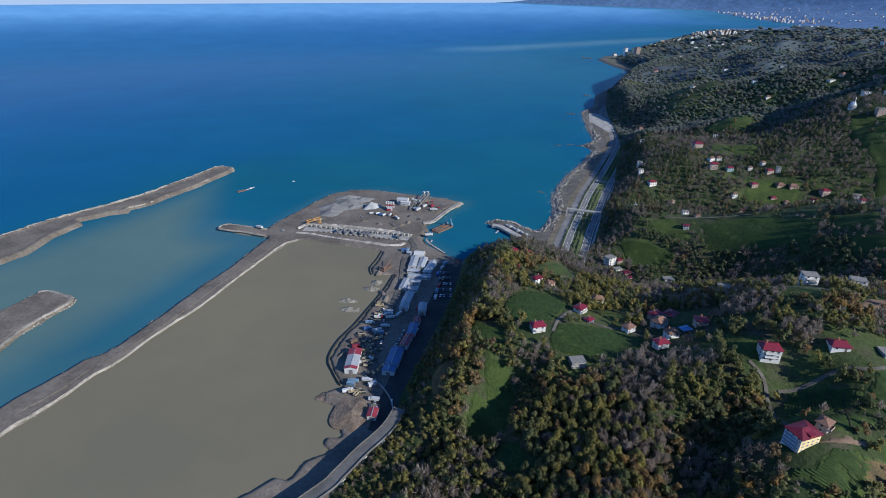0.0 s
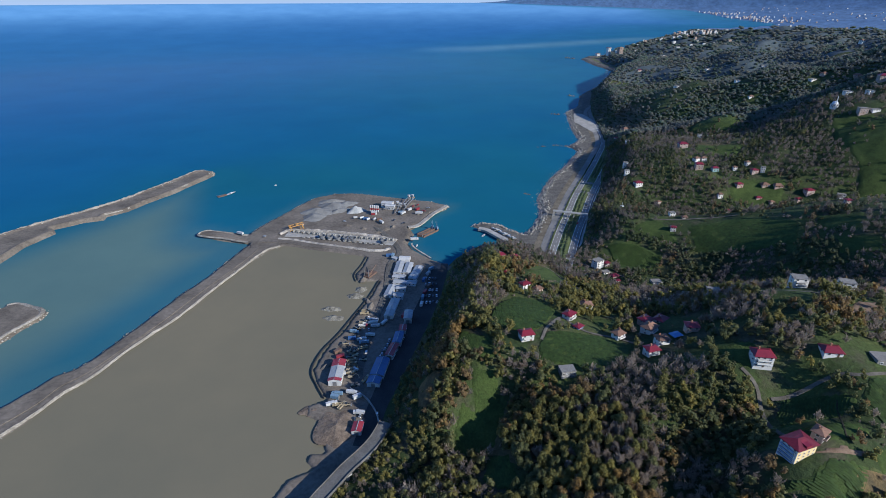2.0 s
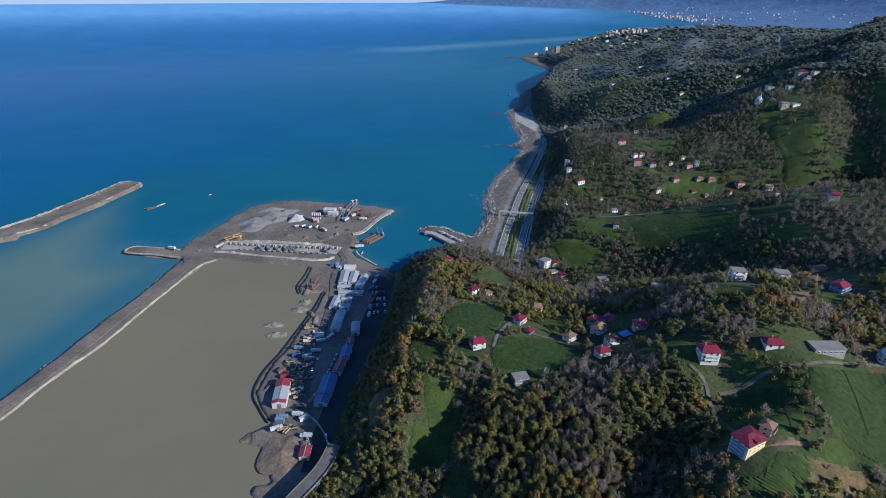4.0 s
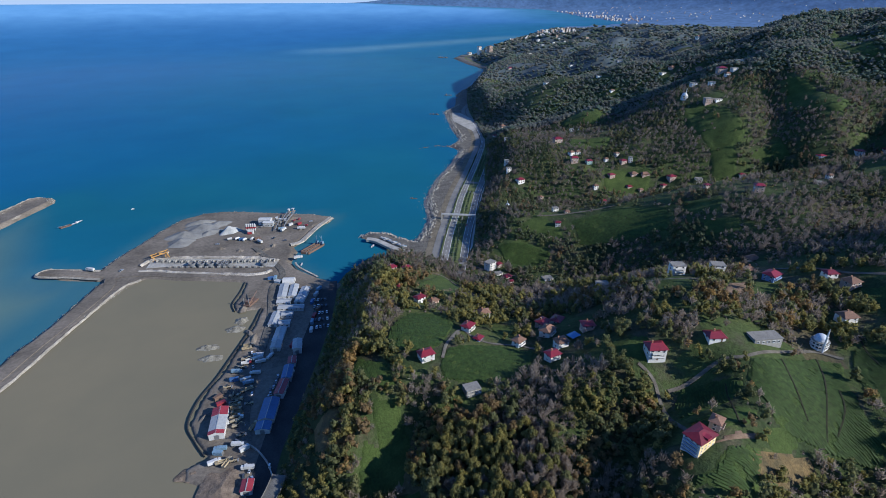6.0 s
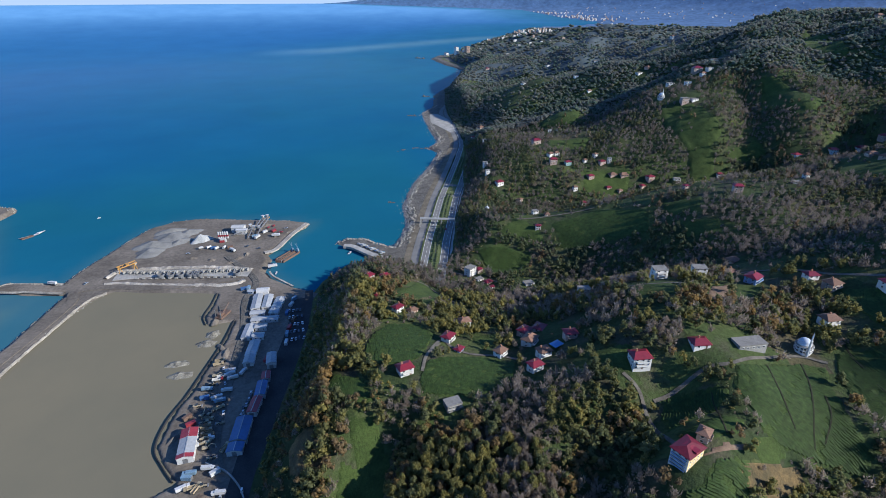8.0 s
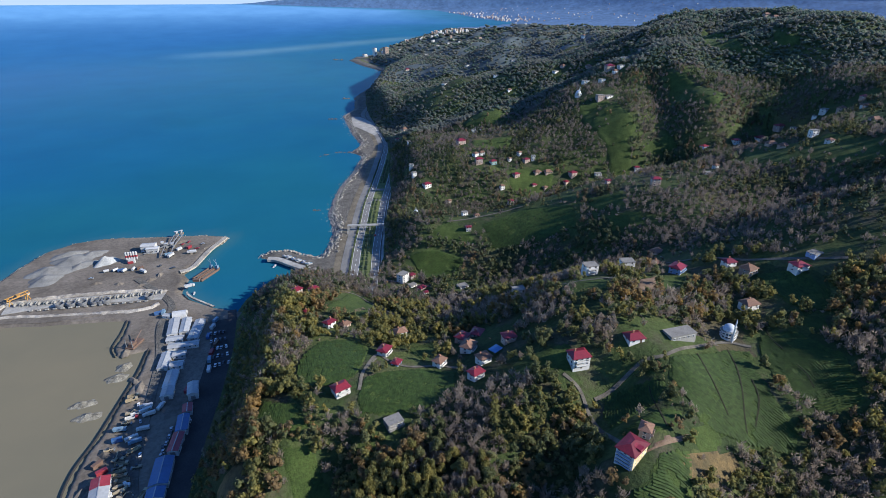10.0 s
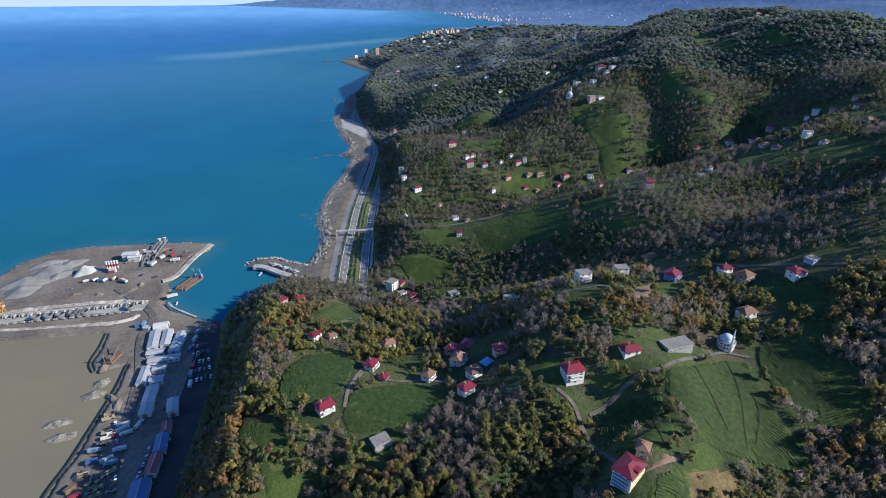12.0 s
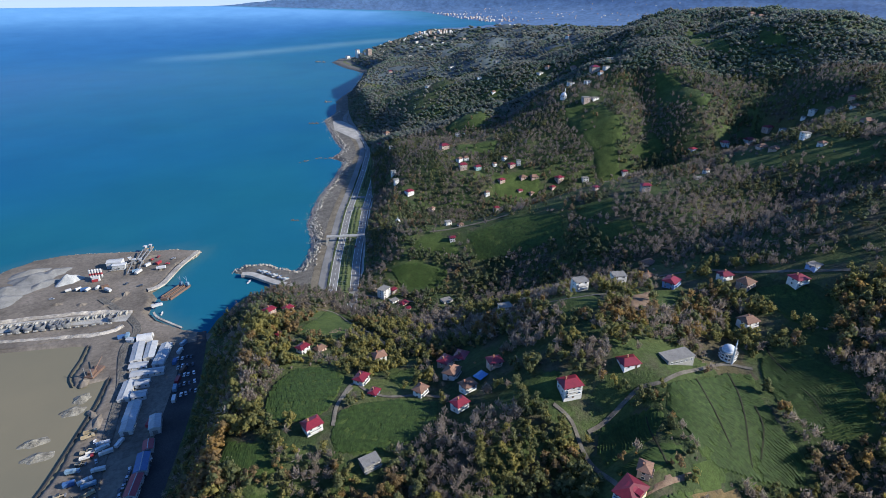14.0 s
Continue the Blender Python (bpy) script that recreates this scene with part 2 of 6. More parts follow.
# streams that cut into the hills: their run, depth and half breadth
STREAMS = [([(45, 261), (31, 252), (24, 239), (7, 236), (-5, 229)], 12, 11),
           ([(700, 514), (655, 516), (594, 538), (545, 556), (505, 578), (444, 590), (380, 600), (300, 620)], 54, 45), ([(647, 655), (600, 600), (553, 562)], 18, 26),
           ([(640, 260), (551, 300), (500, 325), (440, 340), (396, 346), (339, 371), (298, 412), (262, 449), (221, 470), (170, 480)], 30, 38), ([(193, 229), (167, 221), (147, 212), (133, 198), (119, 169)], 22, 17),
           ([(320, 140), (285, 152), (252, 162), (226, 165), (188, 139)], 14, 20), ([(900, 780), (840, 720), (800, 640), (760, 560), (720, 515)], 28, 50), ([(560, 860), (500, 820), (440, 850), (360, 900)], 26, 40),
           ([(665, 702), (655, 666), (626, 618), (596, 599)], 12, 26), ([(700, 880), (641, 911), (564, 937), (483, 958), (394, 1012), (372, 1110)], 40, 45), ([(928, 1214), (859, 1360), (721, 1420), (580, 1476)], 45, 70)]


def beside(x, y, line):
    """Metres to a line of points."""
    best = np.full(np.shape(x), 1e12)
    for (ax, ay), (bx, by) in zip(line, line[1:]):
        ux, uy = bx - ax, by - ay
        k = np.clip(((x - ax) * ux + (y - ay) * uy) / (ux * ux + uy * uy), 0, 1)
        best = np.minimum(best, (x - ax - k * ux) ** 2 + (y - ay - k * uy) ** 2)
    return np.sqrt(best)


def hill(x, y):
    """Height of the natural ground over the sea."""
    x, y = np.asarray(x, float), np.asarray(y, float)
    d = coast_distance(x, y)
    z = np.zeros(x.shape)
    for i, row in enumerate(KNOLLS):
        for j, h in enumerate(row):
            z += h * np.exp(-((x - 80 * i) ** 2 + (y - 140 - 80 * j) ** 2) / (2 * 62**2))
    for hx, hy, h, r in HILLS + HILLS_FAR + HILLS_NEAR:
        z += h * np.exp(-((x - hx) ** 2 + (y - hy) ** 2) / (2 * r * r))
    for run, deep, half in STREAMS:
        z -= deep * np.exp(-(beside(x, y, run) / half) ** 2 / 2)
    away = np.hypot(x - 17, y - 45)
    z += smooth(away, 1500, 3000) * smooth(d, 0, 1200) * 25
    z += smooth(away, 6000, 16000) * smooth(d, 200, 6000) * 750 * bumps(x, y, 5000, 8, 5)
    near, far = smooth(d, 20, 200), smooth(away, 450, 900)
    z += near * (1 - far) * 9 * (bumps(x, y, 90, 3, 4) - 0.5)
    z += near * far * (1 - smooth(away, 3000, 6000)) * ((34 + 46 * smooth(away, 1300, 2200)) * (np.abs(bumps(x, y, 330, 5, 5) - 0.5) * 2 - 0.28) + 30 * (np.abs(bumps(x + 0.4 * y, y, 150, 15, 3) - 0.5) * 2 - 0.26) + 14 * (bumps(x, y, 70, 9, 4) - 0.5))
    z = np.where(d > 0, 4 + np.where(y < 500, smooth(d, -3, 31 + 16 * smooth(y, 285, 345)), smooth(d, -4, 46)) * np.maximum(z, 0), np.maximum(4 + d * 0.5, -9))
    return z


EYE0 = (17.0, 45.0, 250.0)


def drawn_in(x, y, z):
    """Beyond 2.6 km the land is drawn in towards the eye, within reach of the lens, its sea bent by the earth's curve."""
    dx, dy = x - EYE0[0], y - EYE0[1]
    d = np.hypot(dx, dy) + 1e-9
    r = np.where(d > 2600, 2600 + 2250 * (1 - 2600 / d), d)
    k = r / d
    z = z - d * d / 14.8e6
    return EYE0[0] + dx * k, EYE0[1] + dy * k, np.where(d > 2600, EYE0[2] + (z - EYE0[2]) * k, z)


def sheet(name, X, Y, Z, material, keep=None, attributes=(), smooth_shade=True):
    """A mesh from a grid of places."""
    h, w = X.shape
    co = np.stack([X, Y, Z], -1).reshape(-1, 3)
    i = np.arange(h * w).reshape(h, w)
    q = np.stack([i[:-1, :-1], i[:-1, 1:], i[1:, 1:], i[1:, :-1]], -1).reshape(-1, 4)
    if keep is not None:
        k = keep.ravel()
        q = q[k[q].any(1)]
        used = np.unique(q)
        back_to = np.zeros(h * w, int)
        back_to[used] = np.arange(len(used))
        co, q = co[used], back_to[q]
    me = bpy.data.meshes.new(name)
    me.vertices.add(len(co))
    me.vertices.foreach_set("co", co.astype(np.float32).ravel())
    me.loops.add(q.size)
    me.loops.foreach_set("vertex_index", q.astype(np.int32).ravel())
    me.polygons.add(len(q))
    me.polygons.foreach_set("loop_start", np.arange(0, q.size, 4, dtype=np.int32))
    me.update(calc_edges=True)
    me.polygons.foreach_set("use_smooth", np.full(len(q), smooth_shade))
    for key, values in attributes:
        a = me.attributes.new(key, "FLOAT", "POINT")
        v = values.ravel()
        a.data.foreach_set("value", (v[used] if keep is not None else v).astype(np.float32))
    me.materials.append(material)
    return new(name, me)


def inside(x, y, poly):
    """Metres to the edge of a polygon, plus within it."""
    p = np.array(poly, float)
    best, odd = np.full(np.shape(x), 1e12), np.zeros(np.shape(x), bool)
    for (ax, ay), (bx, by) in zip(p, np.roll(p, -1, 0)):
        ux, uy = bx - ax, by - ay
        k = np.clip(((x - ax) * ux + (y - ay) * uy) / (ux * ux + uy * uy), 0, 1)
        best = np.minimum(best, (x - ax - k * ux) ** 2 + (y - ay - k * uy) ** 2)
        if uy:
            odd ^= ((ay > y) != (by > y)) & (x < ux * (y - ay) / uy + ax)
    return np.sqrt(best) * np.where(odd, 1, -1)


# ---- ground, sea, earthworks ----
angles = np.radians(np.r_[np.arange(-180, -50, 6), np.arange(-50, -22, 1.4), np.arange(-22, 72, 0.32), np.arange(72, 181, 6)])
steps = [60.0]
while steps[-1] < 60000:
    steps.append(steps[-1] * (1.0095 if steps[-1] < 1500 else 1.02 if steps[-1] < 5000 else 1.05))
D, A = np.meshgrid(np.array([0.01] + steps), angles, indexing="ij")
GX, GY = EYE0[0] + D * np.sin(A), EYE0[1] + D * np.cos(A)
GZ = hill(GX, GY)
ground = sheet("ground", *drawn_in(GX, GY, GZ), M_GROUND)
ground.data.materials.append(M_HAZED_FAR)
ground.data.materials.append(M_HAZED_MID)
# outer rings take the haze-tinted colours by distance from the eye
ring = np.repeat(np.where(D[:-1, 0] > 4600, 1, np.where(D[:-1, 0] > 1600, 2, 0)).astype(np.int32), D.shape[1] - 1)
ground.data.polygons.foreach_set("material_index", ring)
tagged(ground, "green and brown hilly coast land under woods", "ground", kind="structure")

BREAKWATER = [(-560, 455), (-500, 575), (-480, 619), (-440, 672), (-417, 706), (-397, 752), (-377, 800), (-366, 836), (-351, 843), (-334, 834), (-331, 822), (-338, 800),
              (-356, 742), (-377, 698), (-387, 670), (-405, 652), (-402, 641), (-421, 634), (-446, 612), (-436, 600), (-447, 562), (-446, 518), (-459, 492), (-480, 420)]
SPIT = [(-345, 330), (-344, 369), (-339, 390), (-331, 414), (-333, 423), (-347, 432), (-367, 439), (-375, 437), (-381, 425), (-400, 370), (-420, 310)]
CAUSEWAY = [(-268, 588), (-267, 600), (-258, 604), (-227, 591), (-208, 584), (-205, 598), (-195, 623), (-181, 654), (-166, 688), (-153, 711), (-128, 726), (-104, 728), (-62, 715), (-33, 704), (7, 690), (29, 675), (24, 664), (7, 646), (-7, 612), (-20, 597), (-15, 582), (-22, 557), (-16, 541), (3, 515), (8, 480), (0, 470), (-55, 500), (-64, 520), (-113, 535), (-157, 550), (-172, 537), (-188, 490), (-200, 444), (-211, 406), (-223, 380), (-231, 358), (-241, 326), (-250, 307), (-256, 286), (-265, 267), (-271, 255), (-296, 180), (-315, 227), (-295, 287), (-287, 302), (-278, 319), (-273, 333), (-262, 342), (-256, 353), (-249, 375), (-239, 414), (-229, 450), (-216, 487), (-204, 541), (-199, 559), (-202, 563), (-233, 572)]
YARD = [(-62, 524), (-66, 503), (-71, 480), (-68, 468), (-47, 466), (-55, 430), (-65, 398), (-72, 376), (-81, 354), (-84, 331), (-77, 314), (-70, 300), (-82, 293), (-80, 284), (-69, 276), (-66, 263), (-62, 252),
        (-71, 253), (-72, 246), (-67, 240), (-80, 233), (-86, 220), (-94, 222), (-102, 215), (-118, 205), (-140, 150), (-90, 140), (-20, 200), (-1, 284), (9, 364), (25, 418), (35, 469), (28, 496), (3, 515), (-20, 530)]

sa = np.radians(np.r_[np.arange(-180, -50, 6), np.arange(-50, 72, 0.8), np.arange(72, 181, 6)])
ss = np.r_[0.01, np.geomspace(60, 60000, 230)]
D, A = np.meshgrid(ss, sa, indexing="ij")
SX, SY = EYE0[0] + D * np.sin(A), EYE0[1] + D * np.cos(A)
cd = -coast_distance(SX, SY)
BASIN = [(-500, 500), (-330, 820), (-260, 600), (-190, 560), (-285, 280), (-325, 150), (-600, 100)]
shoal = np.clip(smooth(-cd, -1500, -60) * 0.75 + smooth(inside(SX, SY, BASIN), -80, 60) * 0.75 + smooth(inside(SX, SY, CAUSEWAY), -420, -10) * 0.4, 0, 1)
shoal *= 0.8 + 0.4 * (bumps(SX, SY, 140, 4) - 0.5)
way = np.interp(SX, [-113, 284, 772, 1409], [3018, 3081, 3359, 3760])
plume = np.exp(-((SY - way - 40 * (bumps(SX, SY, 300, 6) - 0.5)) / 135) ** 2) * smooth(SX, -160, 350) * (SX < 1700)
silt = np.clip(smooth(inside(SX, SY, BASIN), -10, 80) * 0.95 + smooth(inside(SX, SY, CAUSEWAY), -22, 0) * 0.25 + plume * 0.42, 0, 1)
# the paler blue far out is haze put into the sea's colour
sea = tagged(sheet("water", *drawn_in(SX, SY, np.zeros_like(SX)), M_SEA, attributes=[("shoal", shoal), ("silt", silt), ("haze_plume", np.clip(smooth(D, 1200, 14000) + plume * 0.75, 0, 1))]), "calm blue sea, turquoise near the shore", "sea", kind="structure")

LAGOON = [(-165, 562), (-62, 530), (-40, 500), (-40, 440), (-55, 390), (-60, 300), (-55, 250), (-60, 215), (-110, 150), (-320, 150), (-276, 261), (-270, 274), (-261, 292), (-255, 312), (-246, 329), (-237, 357), (-229, 379), (-217, 407), (-206, 445), (-194, 489), (-179, 537)]
lagoon = new("lagoon", bpy.data.meshes.new("lagoon"))
lagoon.data.from_pydata([(x, y, 1.9) for x, y in LAGOON], [], [tuple(range(len(LAGOON)))])
lagoon.data.materials.append(M_LAGOON)
tagged(lagoon, "flat brown muddy water behind the causeway", "water", kind="structure")

def earthwork(x, y):
    """Height of filled ground and the distance within its edge."""
    d = np.maximum.reduce([inside(x, y, p) for p in (BREAKWATER, SPIT, CAUSEWAY, YARD)])
    ragged = d + 3.2 * (bumps(x, y, 16, 21, 3) - 0.5)
    steep = 0.62 + 0.9 * smooth(inside(x, y, YARD), -6, 0)
    z = np.clip(0.3 + ragged * steep, -4, 3.2) + 0.5 * (bumps(x, y, 22, 22, 4) - 0.5) * smooth(d, 0, 6)
    crest = smooth(inside(x, y, BREAKWATER), -2, 3) * smooth(-inside(x, y, BREAKWATER), -9, -4)
    return z + crest * 1.6, d


gx, gy = np.arange(-560, 44, 1.7), np.arange(140, 850, 1.7)
EX, EY = np.meshgrid(gx, gy)
EZ, ED = earthwork(EX, EY)
tagged(sheet("earthworks", EX, EY, EZ, M_SITE, keep=ED > -9), "grey-brown gravel causeway, platform and works yard", "fill ground", kind="structure")

SHORE = [(56, 608), (69, 615), (86, 609), (100, 590), (113, 577), (130, 603), (145, 641), (153, 697), (166, 733), (190, 788), (237, 870), (273, 945), (262, 978), (294, 1022), (303, 1110), (323, 1230), (335, 1300), (380, 1366), (428, 1530), (504, 1670), (600, 1790), (700, 1960),
         (692, 2092), (681, 2278), (688, 2497), (747, 2621), (900, 2700), (800, 2300), (800, 1980), (580, 1680), (510, 1550), (460, 1410), (412, 1280), (384, 1150), (355, 990), (330, 910), (294, 810), (267, 725), (227, 635), (192, 540), (160, 490), (118, 516), (98, 540), (70, 545), (89, 558), (70, 590), (55, 603)]
gx, gy = np.arange(41, 456, 2.2), np.arange(480, 1480, 2.2)
EX, EY = np.meshgrid(gx, gy)
ED = inside(EX, EY, SHORE)
EZ = np.clip(0.2 + (ED + 5 * (bumps(EX, EY, 14, 31, 3) - 0.5)) * 0.45, -4, 3.6) + 0.4 * (bumps(EX, EY, 12, 32, 3) - 0.5)
tagged(sheet("shore_strip", EX, EY, EZ, M_SHORE, keep=ED > -8), "grey rubble and gravel shore strip beside the coast road", "shore", kind="structure")
gx, gy = np.arange(420, 920, 7), np.arange(1440, 2720, 7)
EX, EY = np.meshgrid(gx, gy)
ED = inside(EX, EY, SHORE)
EZ = np.clip(0.2 + (ED + 9 * (bumps(EX, EY, 40, 31, 3) - 0.5)) * 0.35, -4, 4.2)
tagged(sheet("far_shore", EX, EY, EZ, M_SHORE, keep=ED > -16), "grey filled shore round the far headland", "shore", kind="structure")

# ---- helpers for things ----
def part(name, bm, material, parent, label=""):
    """One mesh object under a thing or under a part."""
    me = bpy.data.meshes.new(name)
    bm.to_mesh(me)
    bm.free()
    for m in (material if isinstance(material, (list, tuple)) else [material]):
        me.materials.append(m)
    ob = new(name, me)
    ob.parent = parent
    return tagged(ob, label)


def shared(name, me, parent, m=None, label=""):
    """One more piece on a mesh that is there already."""
    ob = new(name, me)
    ob.parent = parent
    if m is not None:
        ob.matrix_basis = m
    return tagged(ob, label)


def thing(name, m, label, category, group="", kind=""):
    e = new(name)
    e.matrix_world = m
    return tagged(e, label, category, group, kind)


def box(bm, x0, x1, y0, y1, z0, z1, mat=0, bevel=0.0):
    r = bmesh.ops.create_cube(bm, size=1, matrix=Matrix.LocRotScale(((x0 + x1) / 2, (y0 + y1) / 2, (z0 + z1) / 2), None, (abs(x1 - x0), abs(y1 - y0), abs(z1 - z0))))
    for f in {f for v in r["verts"] for f in v.link_faces}:
        f.material_index = mat
    if bevel:
        bmesh.ops.bevel(bm, geom=list({e for v in r["verts"] for e in v.link_edges}), offset=bevel, segments=1, affect="EDGES")
    return bm


def tube(bm, a, b, r0, r1=None, sides=8, mat=0):
    a, b = Vector(a), Vector(b)
    r = bmesh.ops.create_cone(bm, cap_ends=True, segments=sides, radius1=r0, radius2=r0 if r1 is None else r1, depth=(b - a).length,
                              matrix=Matrix.Translation((a + b) / 2) @ (b - a).to_track_quat("Z", "Y").to_matrix().to_4x4())
    for f in {f for v in r["verts"] for f in v.link_faces}:
        f.material_index = mat
    return bm


def hz(x, y):
    return float(hill(np.array([float(x)]), np.array([float(y)]))[0])


def smooth_line(points, step):
    """Even points along a soft curve through the given ones."""
    p = np.array(points, float)
    p = np.vstack([2 * p[0] - p[1], p, 2 * p[-1] - p[-2]])
    out = []
    for i in range(1, len(p) - 2):
        n = max(2, int(np.linalg.norm(p[i + 1] - p[i]) / step))
        for k in np.arange(n) / n:
            out.append(0.5 * (2 * p[i] + (p[i + 1] - p[i - 1]) * k + (2 * p[i - 1] - 5 * p[i] + 4 * p[i + 1] - p[i + 2]) * k**2 + (3 * p[i] - p[i - 1] - 3 * p[i + 1] + p[i + 2]) * k**3))
    out.append(p[-2])
    return np.array(out)


def ribbon(name, line, left, right, z, material, step=4.0, thick=0.25, drape=False):
    """A strip along a line, from left to right metres off it (plus: to the right), with a real edge."""
    c = smooth_line(line, step)
    d = np.gradient(c, axis=0)
    d /= np.linalg.norm(d, axis=1)[:, None]
    nrm = np.stack([d[:, 1], -d[:, 0]], 1)
    rows = []
    for off, dz in ((left, -thick), (left, 0.0), ((left + right) / 2, 0.03), (right, 0.0), (right, -thick)):
        p = c + nrm * off
        zz = (hill(p[:, 0], p[:, 1]) if drape else 0) + z + dz
        rows.append(np.column_stack([p, np.broadcast_to(zz, len(p))]))
    g = np.array(rows)
    return sheet(name, g[..., 0], g[..., 1], g[..., 2], material, smooth_shade=False)


# ---- coast road ----
KERB = [(99, 475), (118, 522), (141, 584), (165, 643), (193, 712), (230, 793), (280, 905), (320, 1008), (348, 1150), (372, 1285), (425, 1400), (478, 1550), (548, 1680), (640, 1800), (710, 1930), (712, 2080), (700, 2280), (712, 2480), (790, 2600)]
for nm, a, b, z, mt, lab in (("road", 0, 8.5, 3.95, M_ASPHALT, "grey service road along the shore"), ("road", 10.5, 18.5, 4.05, M_ASPHALT, "grey two-lane carriageway of the coast road"),
                             ("verge", 18.7, 30, 4.2, M_VERGE, "grassy median strip between the carriageways"), ("road", 30.2, 38.5, 4.05, M_ASPHALT, "grey two-lane carriageway of the coast road")):
    tagged(ribbon(nm, KERB, a, b, z, mt, step=6), lab, "road", kind="structure")
tagged(ribbon("pavement", KERB, 40, 46, 3.95, M_CONCRETE, step=6), "paved footway at the foot of the hills", "pavement", kind="structure")
M_LINE = plain("road_marking", (0.7, 0.7, 0.66), 0.7)
for k, off in enumerate((10.9, 18.1, 30.6, 38.1)):
    tagged(ribbon("lane_line", KERB[:9], off - 0.18, off + 0.18, 4.12, M_LINE, thick=0.03), "white edge line of the carriageway", "marking", kind="structure")
c = smooth_line(KERB[:8], 10.0)
d = np.gradient(c, axis=0)
d /= np.linalg.norm(d, axis=1)[:, None]
bm = bmesh.new()
for (px, py), (ux, uy) in zip(c, d):
    for off in (14.5, 34.4):
        q = [bm.verts.new((px + uy * (off + s) + ux * k, py - ux * (off + s) + uy * k, 4.14)) for k, s in ((0, -0.18), (0, 0.18), (4, 0.18), (4, -0.18))]
        bm.faces.new(q)
tagged(part("lane_dashes", bm, M_LINE, None), "white dashes between the lanes", "marking", kind="structure")
tagged(ribbon("verge", KERB[:9], -7.5, -0.2, 3.75, M_VERGE_DRY, step=6), "brown dry verge between shore rocks and road", "verge", kind="structure")
for off, nm in ((9.5, "clipped dark hedge beside the service road"), (22.0, "dark clipped hedge in the median"), (26.5, "dark clipped hedge in the median")):
    c = smooth_line(KERB[:7], 2.4)
    d = np.gradient(c, axis=0)
    d /= np.linalg.norm(d, axis=1)[:, None]
    bm = bmesh.new()
    for (px, py), (ux, uy) in zip(c, d):
        if random.random() < (0.12 if off < 10 else 0.3) or (730 < py < 790 and off > 10):
            continue
        o = off + random.uniform(-0.4, 0.4)
        w, h = random.uniform(0.5, 0.9) * (1.0 if off < 10 else 1.5), random.uniform(0.9, 1.5)
        bmesh.ops.create_icosphere(bm, subdivisions=1, radius=1, matrix=Matrix.LocRotScale((px + uy * o, py - ux * o, 4.2 + h * 0.4), Euler((0, 0, random.uniform(0, 3))), (1.5 * w, 1.5 * w, h)))
    tagged(part("hedge", bm, M_HEDGE, None), nm, "hedge", kind="stuff")
for y0 in (762, 722):
    px = float(np.interp(y0, [p[1] for p in KERB], [p[0] for p in KERB]))
    tagged(ribbon("road", [(px + 9, y0 - 4), (px + 20, y0 - 8), (px + 37, y0 - 16)], -4.0, 4.0, 4.32, M_ASPHALT, step=4), "paved turning between the carriageways", "road", kind="structure")
PARKING = [(335, 1075), (322, 1180), (345, 1270), (362, 1262), (368, 1200), (352, 1090)]
bm = bmesh.new()
bm.faces.new([bm.verts.new((x, y, 4.1)) for x, y in PARKING])
tagged(part("pavement", bm, M_CONCRETE, None), "pale paved lay-by beside the sea", "pavement", kind="structure")

M_TRACK = earth("village_track", (0.08, 0.072, 0.058), (0.15, 0.136, 0.112), 0.2, 1.5)
LANES = [[(177, 250), (181, 240), (178, 227), (175, 215), (173, 204), (172, 197), (170, 194)], [(186, 233), (215, 234), (229, 230), (248, 232), (278, 232), (290, 222)], [(82, 315), (96, 332), (101, 322), (109, 313), (127, 306), (137, 297)],
         [(111, 471), (122, 464), (127, 432), (133, 404), (135, 384)], [(152, 499), (172, 481), (191, 465)], [(231, 328), (236, 320), (246, 313), (264, 309)],
         [(324, 322), (334, 314), (348, 296), (357, 278), (378, 249), (392, 229)], [(240, 535), (263, 527), (298, 517), (318, 512)], [(75, 300), (82, 315), (94, 328)]]
for line in LANES:
    tagged(ribbon("lane", line, -1.0, 1.0, 0.4, M_TRACK, step=2.5, drape=True), "narrow worn concrete village lane on the slope", "lane", kind="structure")

# ---- fields ----
M_TEA = leafy("tea_leaves", [(0.0, (0.02, 0.04, 0.01)), (0.5, (0.031, 0.055, 0.013)), (1.0, (0.046, 0.074, 0.017))], 0.35)
M_MEADOW = earth("meadow", (0.028, 0.048, 0.011), (0.053, 0.08, 0.019), 0.09, 0.7, bump=0.9, dist=0.7)
M_BRACKEN = earth("brown_bracken", (0.08, 0.065, 0.034), (0.16, 0.112, 0.05), 0.15, 0.8, bump=1.0, dist=0.8)
M_DITCH = earth("wet_ditch_soil", (0.016, 0.018, 0.01), (0.032, 0.03, 0.018), 0.3, 1.5)
M_SOIL = earth("bare_soil", (0.13, 0.085, 0.055), (0.2, 0.14, 0.1), 0.2, 1.5)
